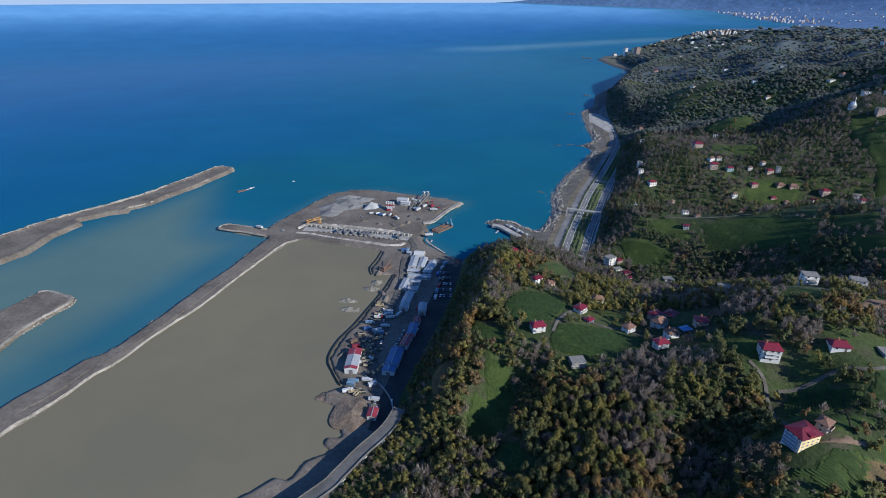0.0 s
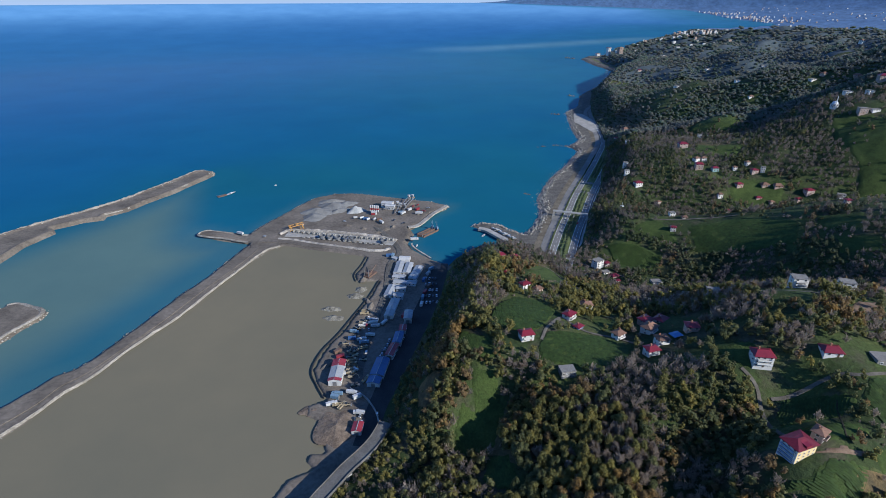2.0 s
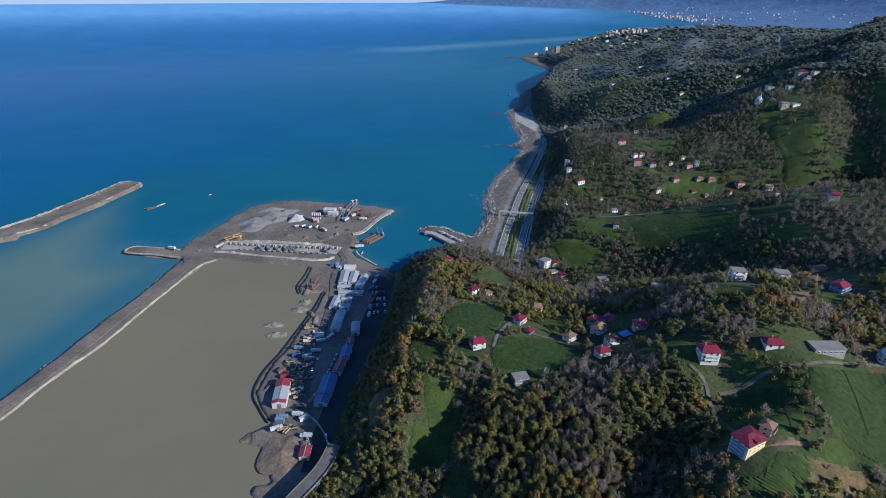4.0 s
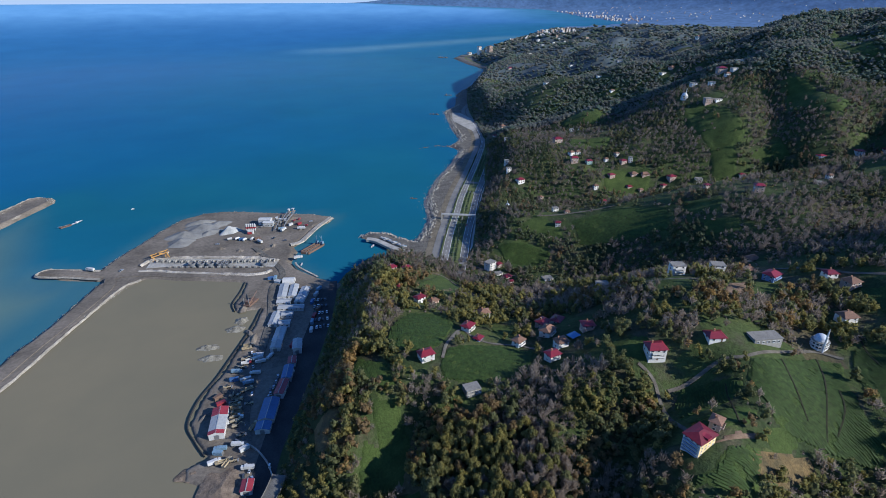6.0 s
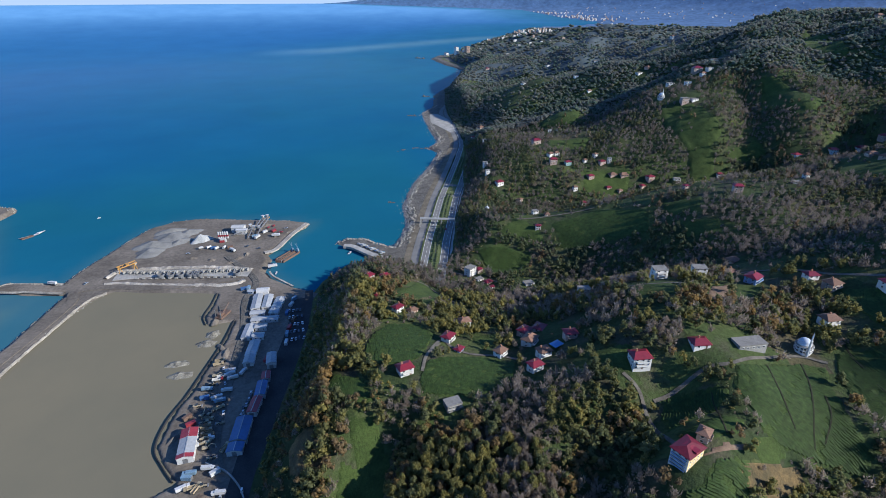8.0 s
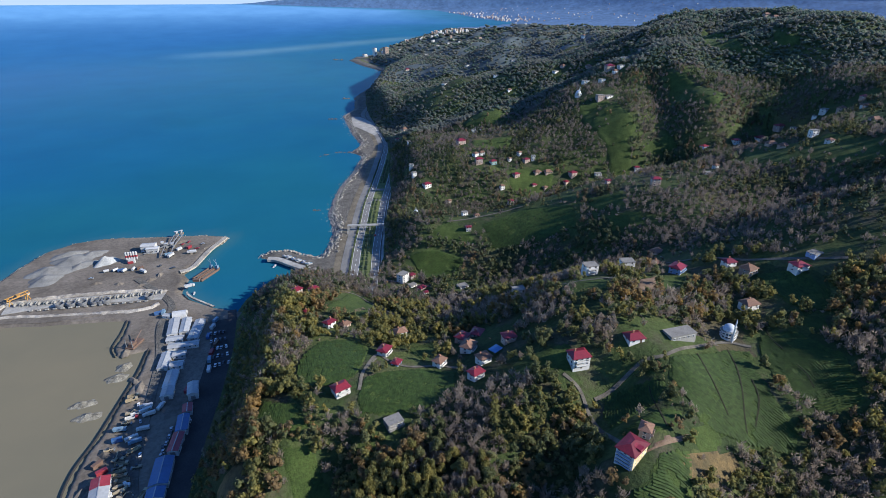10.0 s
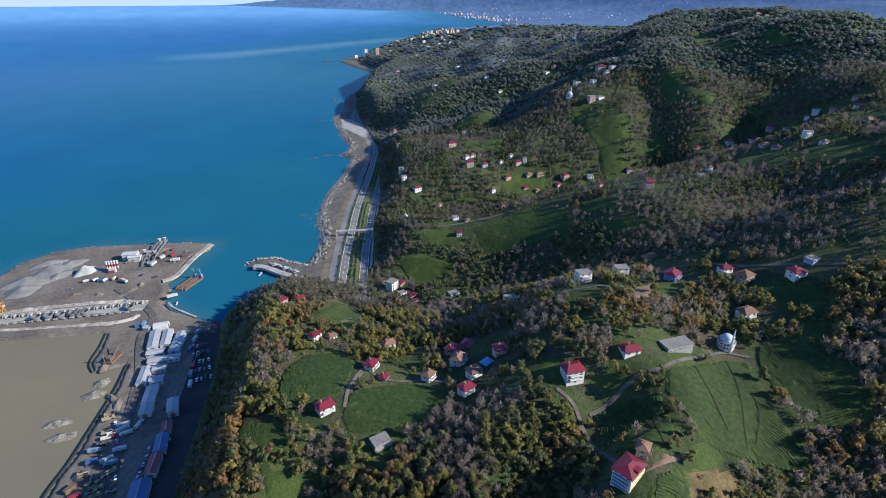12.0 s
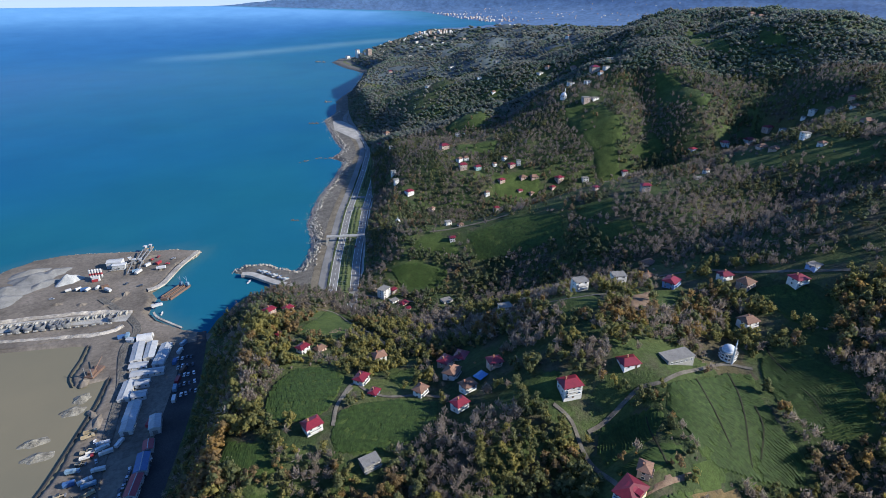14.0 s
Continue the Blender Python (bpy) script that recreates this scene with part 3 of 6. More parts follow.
FIELDS = [("tea", [(81, 310), (93, 312), (116, 308), (134, 295), (126, 282), (119, 274), (99, 275), (82, 279), (71, 283), (71, 293)], 0.6),
          ("tea", [(45, 330), (52, 347), (68, 362), (87, 359), (95, 342), (81, 318), (75, 311), (59, 310), (44, 315)], 1.2),
          ("meadow", [(82, 419), (102, 448), (120, 480), (126, 430), (119, 410), (101, 395), (95, 405), (86, 407)], 0),
          ("soil", [(101, 412), (115, 425), (114, 415), (103, 408)], 0),
          ("tea", [(231, 228), (274, 227), (287, 220), (278, 209), (271, 194), (269, 174), (259, 168), (250, 174), (238, 181), (225, 188), (219, 196), (221, 208), (221, 218)], 1.9),
          ("tea", [(195, 234), (216, 224), (218, 216), (205, 210), (177, 210), (184, 224)], 0.8)]
FIELDS += [("tea", [(177, 207), (206, 206), (214, 200), (204, 194), (179, 195), (177, 201)], 1.5), ("tea", [(169, 177), (182, 185), (201, 184), (195, 176), (183, 164), (157, 174), (159, 179)], 2.3),
           ("tea", [(299, 226), (317, 219), (318, 201), (299, 174), (285, 182), (280, 197), (286, 212)], 1.4), ("tea", [(268, 511), (317, 504), (348, 468), (334, 439), (293, 463), (265, 480)], 0.4),
           ("soil", [(321, 494), (328, 488), (319, 475), (312, 480)], 0), ("tea", [(188, 518), (215, 508), (238, 488), (219, 474), (193, 482)], 2.0),
           ("meadow", [(231, 339), (253, 312), (246, 292), (221, 299), (225, 320)], 0)]
FIELDS += [("meadow", [(517, 401), (593, 388), (597, 359), (577, 341), (540, 373)], 0), ("meadow", [(556, 679), (555, 619), (525, 552), (508, 590)], 0),
           ("meadow", [(118, 335), (139, 343), (136, 324), (120, 316)], 0), ("soil", [(177, 188), (193, 191), (209, 190), (203, 187), (184, 187)], 0),
           ("meadow", [(208, 192), (226, 193), (226, 184), (207, 182)], 0), ("meadow", [(20, 264), (34, 256), (30, 236), (14, 238)], 0), ("meadow", [(170, 274), (190, 264), (184, 249), (169, 255)], 0)]
FIELDS += [("bracken", [(195, 183), (229, 181), (230, 174), (205, 169), (188, 172), (187, 178)], 0), ("meadow", [(28, 275), (44, 270), (47, 260), (42, 247), (37, 235), (22, 240), (29, 258)], 0), ("tea", [(26, 318), (41, 304), (43, 286), (31, 290), (18, 307)], 0.9)]
FIELDS += [("tea", [(319, 220), (320, 190), (306, 167), (286, 173), (280, 190), (294, 207)], 2.6)]
FIELDS += [("meadow", [(362, 465), (389, 442), (366, 419), (352, 443)], 0),
           ("meadow", [(545, 721), (581, 696), (575, 627), (560, 618), (531, 629), (527, 677)], 0),
           ("meadow", [(690, 696), (698, 664), (691, 591), (665, 580), (647, 630)], 0),
           ("meadow", [(890, 820), (872, 759), (814, 668), (803, 706), (805, 741)], 0),
           ("meadow", [(873, 669), (863, 617), (857, 613), (845, 646)], 0),
           ("meadow", [(474, 916), (495, 894), (500, 864), (476, 841), (433, 879)], 0),
           ("meadow", [(242, 540), (251, 518), (258, 488), (239, 506), (216, 524)], 0),
           ("meadow", [(400, 669), (454, 648), (436, 620), (382, 638)], 0),
           ("meadow", [(386, 758), (441, 731), (420, 712), (374, 735)], 0),
           ("soil", [(252, 279), (279, 303), (298, 305), (274, 284)], 0),
           ("meadow", [(304, 306), (314, 294), (285, 277), (278, 282)], 0),
           ("tea", [(347, 267), (367, 251), (361, 226), (343, 218), (337, 232), (340, 250)], 0.8),
           ("meadow", [(562, 609), (611, 604), (610, 581), (574, 598)], 0)]
FIELDS += [("meadow", [(567, 396), (585, 372), (595, 335), (565, 317), (549, 342), (540, 376)], 0), ("meadow", [(704, 427), (724, 401), (653, 365), (638, 389)], 0), ("meadow", [(551, 443), (557, 397), (536, 381), (519, 418)], 0), ("meadow", [(355, 424), (374, 403), (365, 386), (347, 406)], 0), ("meadow", [(331, 228), (339, 214), (329, 204), (324, 217)], 0)]
FIELDS += [("meadow", [(28, 282), (42, 279), (44, 270), (32, 266), (27, 270)], 0), ("tea", [(35, 230), (44, 228), (49, 205), (36, 208), (28, 216)], 1.2)]
FIELDS += [("bracken", [(-6, 282), (6, 287), (16, 278), (17, 264), (4, 258), (-6, 266)], 0)]
LABELS = {"bracken": "rusty brown bracken on a steep bank", "tea": "dark green tea field with close hedge rows", "meadow": "bright green grass plot on the slope", "soil": "bare brown dug plot"}
for kind_, poly, turn in FIELDS:
    p = np.array(poly, float)
    away = math.hypot(p[:, 0].mean() - 17, p[:, 1].mean() - 45)
    grid = 1.5 if away < 500 else 3.0
    gx, gy = np.arange(p[:, 0].min() - 2, p[:, 0].max() + 2, grid), np.arange(p[:, 1].min() - 2, p[:, 1].max() + 2, grid)
    FX, FY = np.meshgrid(gx, gy)
    din = inside(FX, FY, poly) + 2.0 * (bumps(FX, FY, 9, 41, 2) - 0.5)
    FZ = hill(FX, FY) + np.where(din > 0, 0.35 + 0.9 * float(smooth(away, 420, 1000)), -0.8) + 0.2 * (bumps(FX, FY, 5, 42, 2) - 0.5)
    ob = sheet({"tea": "tea_field", "meadow": "meadow", "soil": "dug_plot", "bracken": "bracken"}[kind_], FX, FY, FZ, {"tea": M_MEADOW, "meadow": M_MEADOW, "soil": M_SOIL, "bracken": M_BRACKEN}[kind_], keep=din > -0.8)
    tagged(ob, LABELS[kind_], "field", kind="structure")
    if kind_ != "tea":
        continue
    # hedge rows
    c0, (ux, uy) = p.mean(0), (math.cos(turn), math.sin(turn))
    reach = np.abs(p - c0).max() * 1.5
    verts, faces, tones = [], [], []
    for s in np.arange(-reach, reach, 1.3):
        k = np.arange(-reach, reach, 1.7)
        k = k + np.random.uniform(-0.3, 0.3, len(k))
        wob = s + 1.6 * np.sin(k * 0.09 + s * 0.04) + 0.5 * np.sin(k * 0.31) + np.random.uniform(-0.15, 0.15, len(k))
        x, y = c0[0] + ux * k - uy * wob, c0[1] + uy * k + ux * wob
        ok = (inside(x, y, poly) > 0.6) & (bumps(x, y, 7, 44, 2) > 0.2) & (np.abs((k + 4 * np.sin(s * 0.07)) % 19 - 9) > 0.35)
        z = hill(x, y) + 0.3
        hgt = np.random.uniform(0.22, 0.42, len(k))
        row_tone = random.random()
        for i in range(len(k) - 1):
            if not (ok[i] and ok[i + 1]):
                continue
            b0 = len(verts)
            for j in (i, i + 1):
                for off, up in ((-0.85, hgt[j] * 0.9), (-0.35, hgt[j] * random.uniform(0.75, 1.2)), (0.35, hgt[j] * random.uniform(0.75, 1.2)), (0.85, hgt[j] * 0.9)):
                    verts.append((x[j] - uy * off, y[j] + ux * off, z[j] + up))
                    tones.append(0.12 * row_tone + 0.88 * random.random())
            faces += [(b0 + m, b0 + m + 1, b0 + m + 5, b0 + m + 4) for m in range(3)]
    me = bpy.data.meshes.new("tea_hedges")
    me.from_pydata(verts, [], faces)
    a = me.attributes.new("tone", "FLOAT", "POINT")
    a.data.foreach_set("value", np.array(tones, np.float32))
    me.materials.append(M_TEA)
    tagged(new("tea_hedges", me), "rows of clipped dark green tea bushes", "tea bushes", kind="stuff")

# ditches through the tea
for line in [[(275, 226), (268, 214), (258, 202), (248, 191), (243, 184)], [(251, 227), (246, 215), (241, 203), (238, 193)], [(312, 234), (304, 221), (301, 211)], [(297, 200), (296, 193), (292, 185)], [(211, 222), (203, 207), (197, 195)], [(268, 204), (262, 194), (250, 185)]]:
    tagged(ribbon("ditch", line, -0.35, 0.35, 0.8, M_DITCH, step=2.0, thick=0.3, drape=True), "dark narrow ditch through the tea field", "ditch", kind="structure")

# ---- houses ----
M_WHITE = plain("white_plaster", (0.66, 0.65, 0.62), 0.85, vary=0.15, objects=0.2)
M_SALMON = plain("salmon_plaster", (0.4, 0.3, 0.25), 0.85, vary=0.2, objects=0.15)
M_BLUE = plain("blue_plaster", (0.2, 0.3, 0.5), 0.85, vary=0.15)
M_TEAL = plain("teal_plaster", (0.24, 0.38, 0.37), 0.85, vary=0.15)
M_CREAM = plain("yellow_plaster", (0.72, 0.56, 0.28), 0.85, vary=0.12)
M_REDROOF = plain("red_tin_roof", (0.18, 0.014, 0.026), 0.45, fine=1.0, vary=0.3, objects=0.25)
M_TILE = plain("old_brown_tiles", (0.2, 0.11, 0.075), 0.9, fine=1.5, vary=0.45, objects=0.25)
M_FLAT = plain("flat_concrete_roof", (0.22, 0.21, 0.19), 0.9, vary=0.5)
M_BRICK = plain("hollow_brick", (0.36, 0.17, 0.1), 0.9, vary=0.3)
M_PANE = plain("window_glass", (0.03, 0.04, 0.05), 0.12, vary=0.1)
M_FRAME = plain("window_frame", (0.75, 0.74, 0.72), 0.5, vary=0.1)
M_WOOD = plain("dark_wood", (0.12, 0.07, 0.045), 0.8)
WALLS = {"w": (M_WHITE, "white"), "s": (M_SALMON, "salmon"), "b": (M_BLUE, "blue-washed"), "t": (M_TEAL, "teal"), "y": (M_CREAM, "cream yellow")}
ROOFS = {"r": (M_REDROOF, "red tin hipped roof"), "b": (M_TILE, "weathered brown tiled roof"), "f": (M_FLAT, "flat concrete roof")}


def window_mesh(w, h):
    # one frame with its pane set back
    bm = bmesh.new()
    rings = [[(-W, 0, z0), (W, 0, z0), (W, 0, z1), (-W, 0, z1)] for W, z0, z1 in ((w / 2 + 0.12, 0, h), (w / 2, 0.12, h - 0.12))]
    depth = (-0.05, 0.14, 0.14, 0.04)
    loops = [[bm.verts.new((x, y, z)) for x, _, z in rings[k]] for k, y in ((0, depth[0]), (0, depth[1]), (1, depth[2]), (1, depth[3]))]
    for p, q in zip(loops, loops[1:]):
        for i in range(4):
            bm.faces.new((p[i], p[(i + 1) % 4], q[(i + 1) % 4], q[i]))
    bm.faces.new(loops[-1]).material_index = 1
    bm.faces.new(loops[0][::-1])
    bmesh.ops.recalc_face_normals(bm, faces=bm.faces)
    me = bpy.data.meshes.new("window")
    bm.to_mesh(me)
    bm.free()
    me.materials.append(M_FRAME)
    me.materials.append(M_PANE)
    return me


WINDOW = window_mesh(1.3, 1.4)
bm = box(box(bmesh.new(), -0.5, 0.5, -0.04, 0.08, 0, 2.05, 0), 0.3, 0.4, 0.08, 0.16, 0.95, 1.05, 1)
DOOR = bpy.data.meshes.new("door")
bm.to_mesh(DOOR)
bm.free()
DOOR.materials.append(M_WOOD)
DOOR.materials.append(M_FRAME)


def hip_roof(bm, w, d, z, rise, over=0.6, ridge=0.45, thick=0.22):
    """Four slopes with eaves; ridge: its length as a share of the width."""
    W, Dp = w / 2 + over, d / 2 + over
    r = w * ridge / 2
    lo = [bm.verts.new(p) for p in ((-W, -Dp, z - thick), (W, -Dp, z - thick), (W, Dp, z - thick), (-W, Dp, z - thick))]
    up = [bm.verts.new(p) for p in ((-W, -Dp, z), (W, -Dp, z), (W, Dp, z), (-W, Dp, z))]
    a, b = bm.verts.new((-r, 0, z + rise)), bm.verts.new((r, 0, z + rise))
    bm.faces.new(lo[::-1])
    for i in range(4):
        bm.faces.new((lo[i], lo[(i + 1) % 4], up[(i + 1) % 4], up[i]))
    bm.faces.new((up[0], up[1], b, a))
    bm.faces.new((up[2], up[3], a, b))
    bm.faces.new((up[1], up[2], b))
    bm.faces.new((up[3], up[0], a))
    return bm


def house(x, y, w, storeys, style, turn, detail=2, depth=None, name="house", label=""):
    """A village house: walls, roof, openings, balcony. detail 0 far off, 2 near."""
    wall, wname = WALLS[style[0]]
    roof, rname = ROOFS[style[1]]
    w *= 0.78 if detail else 0.74
    d = depth or w * 0.8
    tall = 2.5 if detail and storeys < 3 else 2.3
    h = tall * storeys
    size = {1: "low one-storey", 2: "two-storey", 3: "three-storey"}.get(storeys, "four-storey")
    e = thing(name, pose(x, y, hz(x, y) - 0.7, 0, 0, turn), label or f"{size} {wname} house with {rname}", "house", "village houses")
    bm = box(bmesh.new(), -w / 2, w / 2, -d / 2, d / 2, -3.5, h)
    part("wall", bm, wall, e)
    if style[1] == "f":
        bm = box(bmesh.new(), -w / 2 - 0.4, w / 2 + 0.4, -d / 2 - 0.4, d / 2 + 0.4, h + 0.003, h + 0.3)
        for a in (-w / 2 + 0.6, w / 2 - 0.6):
            for b in (-d / 2 + 0.6, d / 2 - 0.6):
                box(bm, a - 0.2, a + 0.2, b - 0.2, b + 0.2, h + 0.3, h + 1.2)
    else:
        bm = hip_roof(bmesh.new(), w, d, h + 0.25, min(w, d) * (0.24 if style[1] == "r" else 0.32), 0.7, random.choice((0.25, 0.45, 0.6)))
    roof_ob = part("roof", bm, roof, e)
    if detail and style[1] != "f":
        cx = random.uniform(-0.25, 0.25) * w
        bm = box(box(bmesh.new(), cx - 0.35, cx + 0.35, 0.3, 1.0, h + 0.6, h + min(w, d) * 0.3 + 1.0, 0), cx - 0.45, cx + 0.45, 0.2, 1.1, h + min(w, d) * 0.3 + 1.0, h + min(w, d) * 0.3 + 1.15, 0)
        part("chimney", bm, M_BRICK, roof_ob)
    n = max(2, int(w / 3.2))
    for s in range(storeys):
        z0 = tall * s + 0.85
        for i in range(n):
            px = -w / 2 + w * (i + 0.5) / n
            if s == 0 and i == n // 2:
                shared("door", DOOR, e, pose(px, -d / 2, 0.02, 0, 0, 180))
            else:
                shared("window", WINDOW, e, pose(px, -d / 2, z0, 0, 0, 180))
        for sgn, rot in ((1, -90), (-1, 90)):
            for i in range(max(1, n - 1) if detail else 1):
                k = max(1, n - 1) if detail else 1
                shared("window", WINDOW, e, pose(sgn * w / 2, -d / 2 + d * (i + 0.5) / k, z0, 0, 0, rot))
    if detail and storeys > 1:
        for s in range(1, storeys):
            z0 = tall * s
            bm = box(bmesh.new(), -w * 0.36, w * 0.36, -d / 2 - 1.3, -d / 2 - 0.003, z0 - 0.16, z0)
            b = part("balcony", bm, M_FLAT, e)
            bm = bmesh.new()
            box(bm, -w * 0.36, w * 0.36, -d / 2 - 1.3, -d / 2 - 1.22, z0, z0 + 0.95)
            for sx in (-w * 0.36, w * 0.36 - 0.08):
                box(bm, sx, sx + 0.08, -d / 2 - 1.22, -d / 2 - 0.01, z0, z0 + 0.95)
            part("railing", bm, wall, b)
    return e


# x, y, breadth, storeys, style, turn
NEAR = [(65, 302, 11, 2, "wr", 12), (101, 332, 10, 2, "wr", 42), (104, 318, 7, 1, "br", 40), (128, 307, 9, 2, "wb", 30), (122, 360, 10, 2, "wb", 0), (140, 282, 10, 2, "wr", 14), (151, 293, 10, 2, "wb", 8), (151, 313, 12, 2, "wb", 38),
         (155, 329, 11, 2, "sr", 30), (166, 329, 11, 1, "wr", 40), (172, 299, 10, 2, "sr", -8), (188, 252, 13, 3, "wr", -10)]
NEAR2 = [(222, 247, 12, 1, "wr", -12), (317, 247, 12, 2, "wb", -5), (69, 463, 10, 2, "sr", 30), (83, 463, 9, 2, "wr", 25), (68, 411, 5, 1, "wr", 20), (78, 383, 9, 2, "wr", 30), (89, 383, 8, 1, "sb", 28), (184, 196, 8, 2, "sb", 35),
         (316, 304, 13, 2, "br", 20), (322, 330, 9, 1, "sb", 10), (343, 285, 10, 2, "wr", -10), (345, 271, 12, 2, "sb", 5), (365, 251, 12, 2, "wr", -10), (380, 252, 10, 1, "bf", 0)]
for x, y, w, s, k, r in NEAR + NEAR2:
    house(x, y, w, s, k, r)
for x, y, w, s, k, r in [(171, 486, 12, 4, "wf", 30), (258, 330, 12, 4, "wf", -12), (294, 331, 12, 4, "wf", -20)]:
    house(x, y, w, s, k, r, name="apartment_house", label="unfinished white four-storey block with open balconies")
HAMLET = [(181, 489, 8, 2, "sr", 20), (176, 474, 9, 1, "wf", 15), (182, 466, 9, 1, "sr", 20), (182, 456, 5, 1, "wr", 0), (495, 429, 7, 2, "wb", 0), (474, 420, 9, 1, "wf", -20)]
SLOPE = [(283, 689, 13, 2, "wr", 10), (277, 718, 8, 3, "wf", 0), (284, 746, 8, 3, "wf", 0), (302, 660, 7, 2, "sb", 20), (264, 541, 8, 2, "wf", 0), (272, 529, 7, 1, "sb", 0), (254, 512, 7, 2, "wr", -20), (371, 619, 9, 3, "sr", -10),
         (400, 655, 11, 2, "sr", 5), (363, 693, 13, 3, "sr", -10), (381, 685, 11, 2, "tr", 0), (367, 711, 10, 2, "wb", 20), (377, 712, 10, 2, "wb", 10), (367, 757, 16, 3, "sr", 0), (434, 844, 8, 3, "wf", -15)]
SLOPE2 = [(446, 837, 11, 2, "wb", 10), (346, 969, 10, 1, "wr", 0), (327, 859, 12, 2, "wf", -10), (408, 686, 7, 2, "wb", 0), (426, 690, 8, 2, "wb", 10), (427, 673, 11, 2, "sr", 0), (436, 670, 7, 3, "wf", -20), (372, 644, 8, 2, "wb", 0),
         (417, 636, 9, 1, "sr", 0), (429, 627, 8, 1, "sb", 10), (459, 622, 9, 1, "sr", 10), (500, 608, 11, 2, "wf", -20), (398, 476, 7, 2, "sr", 0), (548, 588, 9, 2, "wr", -20), (415, 429, 11, 3, "sr", -25)]
RIDGE = [(627, 554, 12, 1, "br", 0), (669, 541, 13, 2, "wr", -20), (710, 536, 17, 2, "wr", -10), (734, 530, 15, 2, "sr", 0), (738, 512, 9, 2, "wf", -20), (589, 398, 10, 3, "wf", -15), (579, 375, 9, 2, "wb", 0), (751, 497, 9, 1, "wf", 10),
         (573, 707, 14, 3, "sf", -10), (604, 782, 13, 2, "wf", 0), (648, 780, 18, 3, "sr", -15), (616, 757, 12, 2, "wf", 10), (659, 766, 12, 2, "wf", 0), (645, 762, 10, 2, "wb", 0), (593, 1052, 11, 2, "wf", 0), (584, 982, 10, 1, "wb", 0)]
SPREAD = [(511, 1122, 14, 1, "wf", 24), (764, 1511, 15, 1, "wf", 11), (941, 2114, 17, 2, "wf", -10), (622, 1627, 15, 2, "sr", 5), (385, 1038, 14, 2, "sb", 20), (586, 703, 13, 1, "wf", -4), (718, 918, 14, 1, "sb", -20), (694, 964, 14, 1, "sb", 15),
         (673, 960, 14, 1, "wf", 10), (472, 626, 13, 2, "sr", 5), (431, 651, 13, 1, "sb", 0), (444, 644, 13, 1, "sb", -10), (218, 453, 12, 1, "wf", 5), (322, 309, 12, 1, "bf", 5), (344, 350, 12, 1, "sb", 11), (571, 427, 13, 1, "sb", -25),
         (566, 411, 13, 1, "sb", 15), (770, 457, 13, 1, "sr", 9), (737, 435, 13, 1, "wb", -6), (649, 377, 13, 1, "sb", -16), (750, 468, 13, 2, "sb", 15), (755, 490, 13, 2, "wf", 5), (753, 822, 14, 1, "sb", -5), (693, 796, 13, 2, "wf", -15),
         (968, 758, 14, 1, "sb", -15), (959, 735, 14, 1, "wb", -10), (333, 1003, 13, 1, "wf", -25), (221, 364, 12, 2, "wf", -10), (875, 1442, 15, 1, "wf", -15), (874, 2071, 16, 1, "wf", 0), (1060, 1370, 15, 2, "wb", 10)]
for x, y, w, s, k, r in HAMLET + SLOPE + SLOPE2 + RIDGE + SPREAD:
    house(x, y, w, s, k, r, detail=0)

# tall block of flats by the lane
e = thing("apartment_house", pose(170, 190, hz(170, 190) - 1, 0, 0, 18) @ Matrix.Diagonal((0.8, 0.8, 0.7, 1)), "tall cream and white four-storey block with red roof", "apartment house")
part("wall", box(bmesh.new(), -7.5, 7.5, -5.5, 5.5, -4, 11), M_CREAM, e)
part("side_wall", box(bmesh.new(), -7.56, -7.503, -5.5, 5.5, -4, 10.9), M_WHITE, e)
part("roof", hip_roof(bmesh.new(), 15, 11, 11.3, 2.8, 0.9, 0.3), M_REDROOF, e)
part("dormer", hip_roof(box(bmesh.new(), -2, 2, -6.0, -2, 11.3, 13), 4, 5, 13.0, 1.0, 0.3, 0.2), M_REDROOF, e)
for s in range(4):
    for i in range(4):
        shared("window", WINDOW, e, pose(-5.4 + 3.6 * i, -5.5, 2.75 * s + 0.9, 0, 0, 180))
    for i in range(3):
        shared("window", WINDOW, e, pose(7.5, -3.6 + 3.6 * i, 2.75 * s + 0.9, 0, 0, -90))
        shared("window", WINDOW, e, pose(-7.56, -3.6 + 3.6 * i, 2.75 * s + 0.9, 0, 0, 90))
    b = part("balcony", box(bmesh.new(), -8.9, -7.57, -4.8, 4.8, 2.75 * s + 0.0, 2.75 * s + 0.16), M_FLAT, e)
    part("railing", box(bmesh.new(), -8.9, -8.8, -4.8, 4.8, 2.75 * s + 0.16, 2.75 * s + 1.0), M_BLUE, b)

# roofless two-storey shell
e = thing("unfinished_house", pose(85, 271, hz(85, 271) - 0.8, 0, 0, 6) @ Matrix.Scale(0.74, 4), "grey bare concrete house shell with flat open roof", "house")
bm = bmesh.new()
for a, b, c, d in ((-6, 6, -4.5, -4.2), (-6, 6, 4.2, 4.5), (-6, -5.7, -4.2, 4.2), (5.7, 6, -4.2, 4.2)):
    box(bm, a, b, c, d, -3, 6.4)
part("wall", bm, M_FLAT, e)
part("roof", box(bmesh.new(), -6.3, 6.3, -4.8, 4.8, 6.4, 6.65), M_FLAT, e)
part("floor_slab", box(bmesh.new(), -6.5, 6.5, -5.2, -4.503, 2.9, 3.15), M_CONCRETE, e)
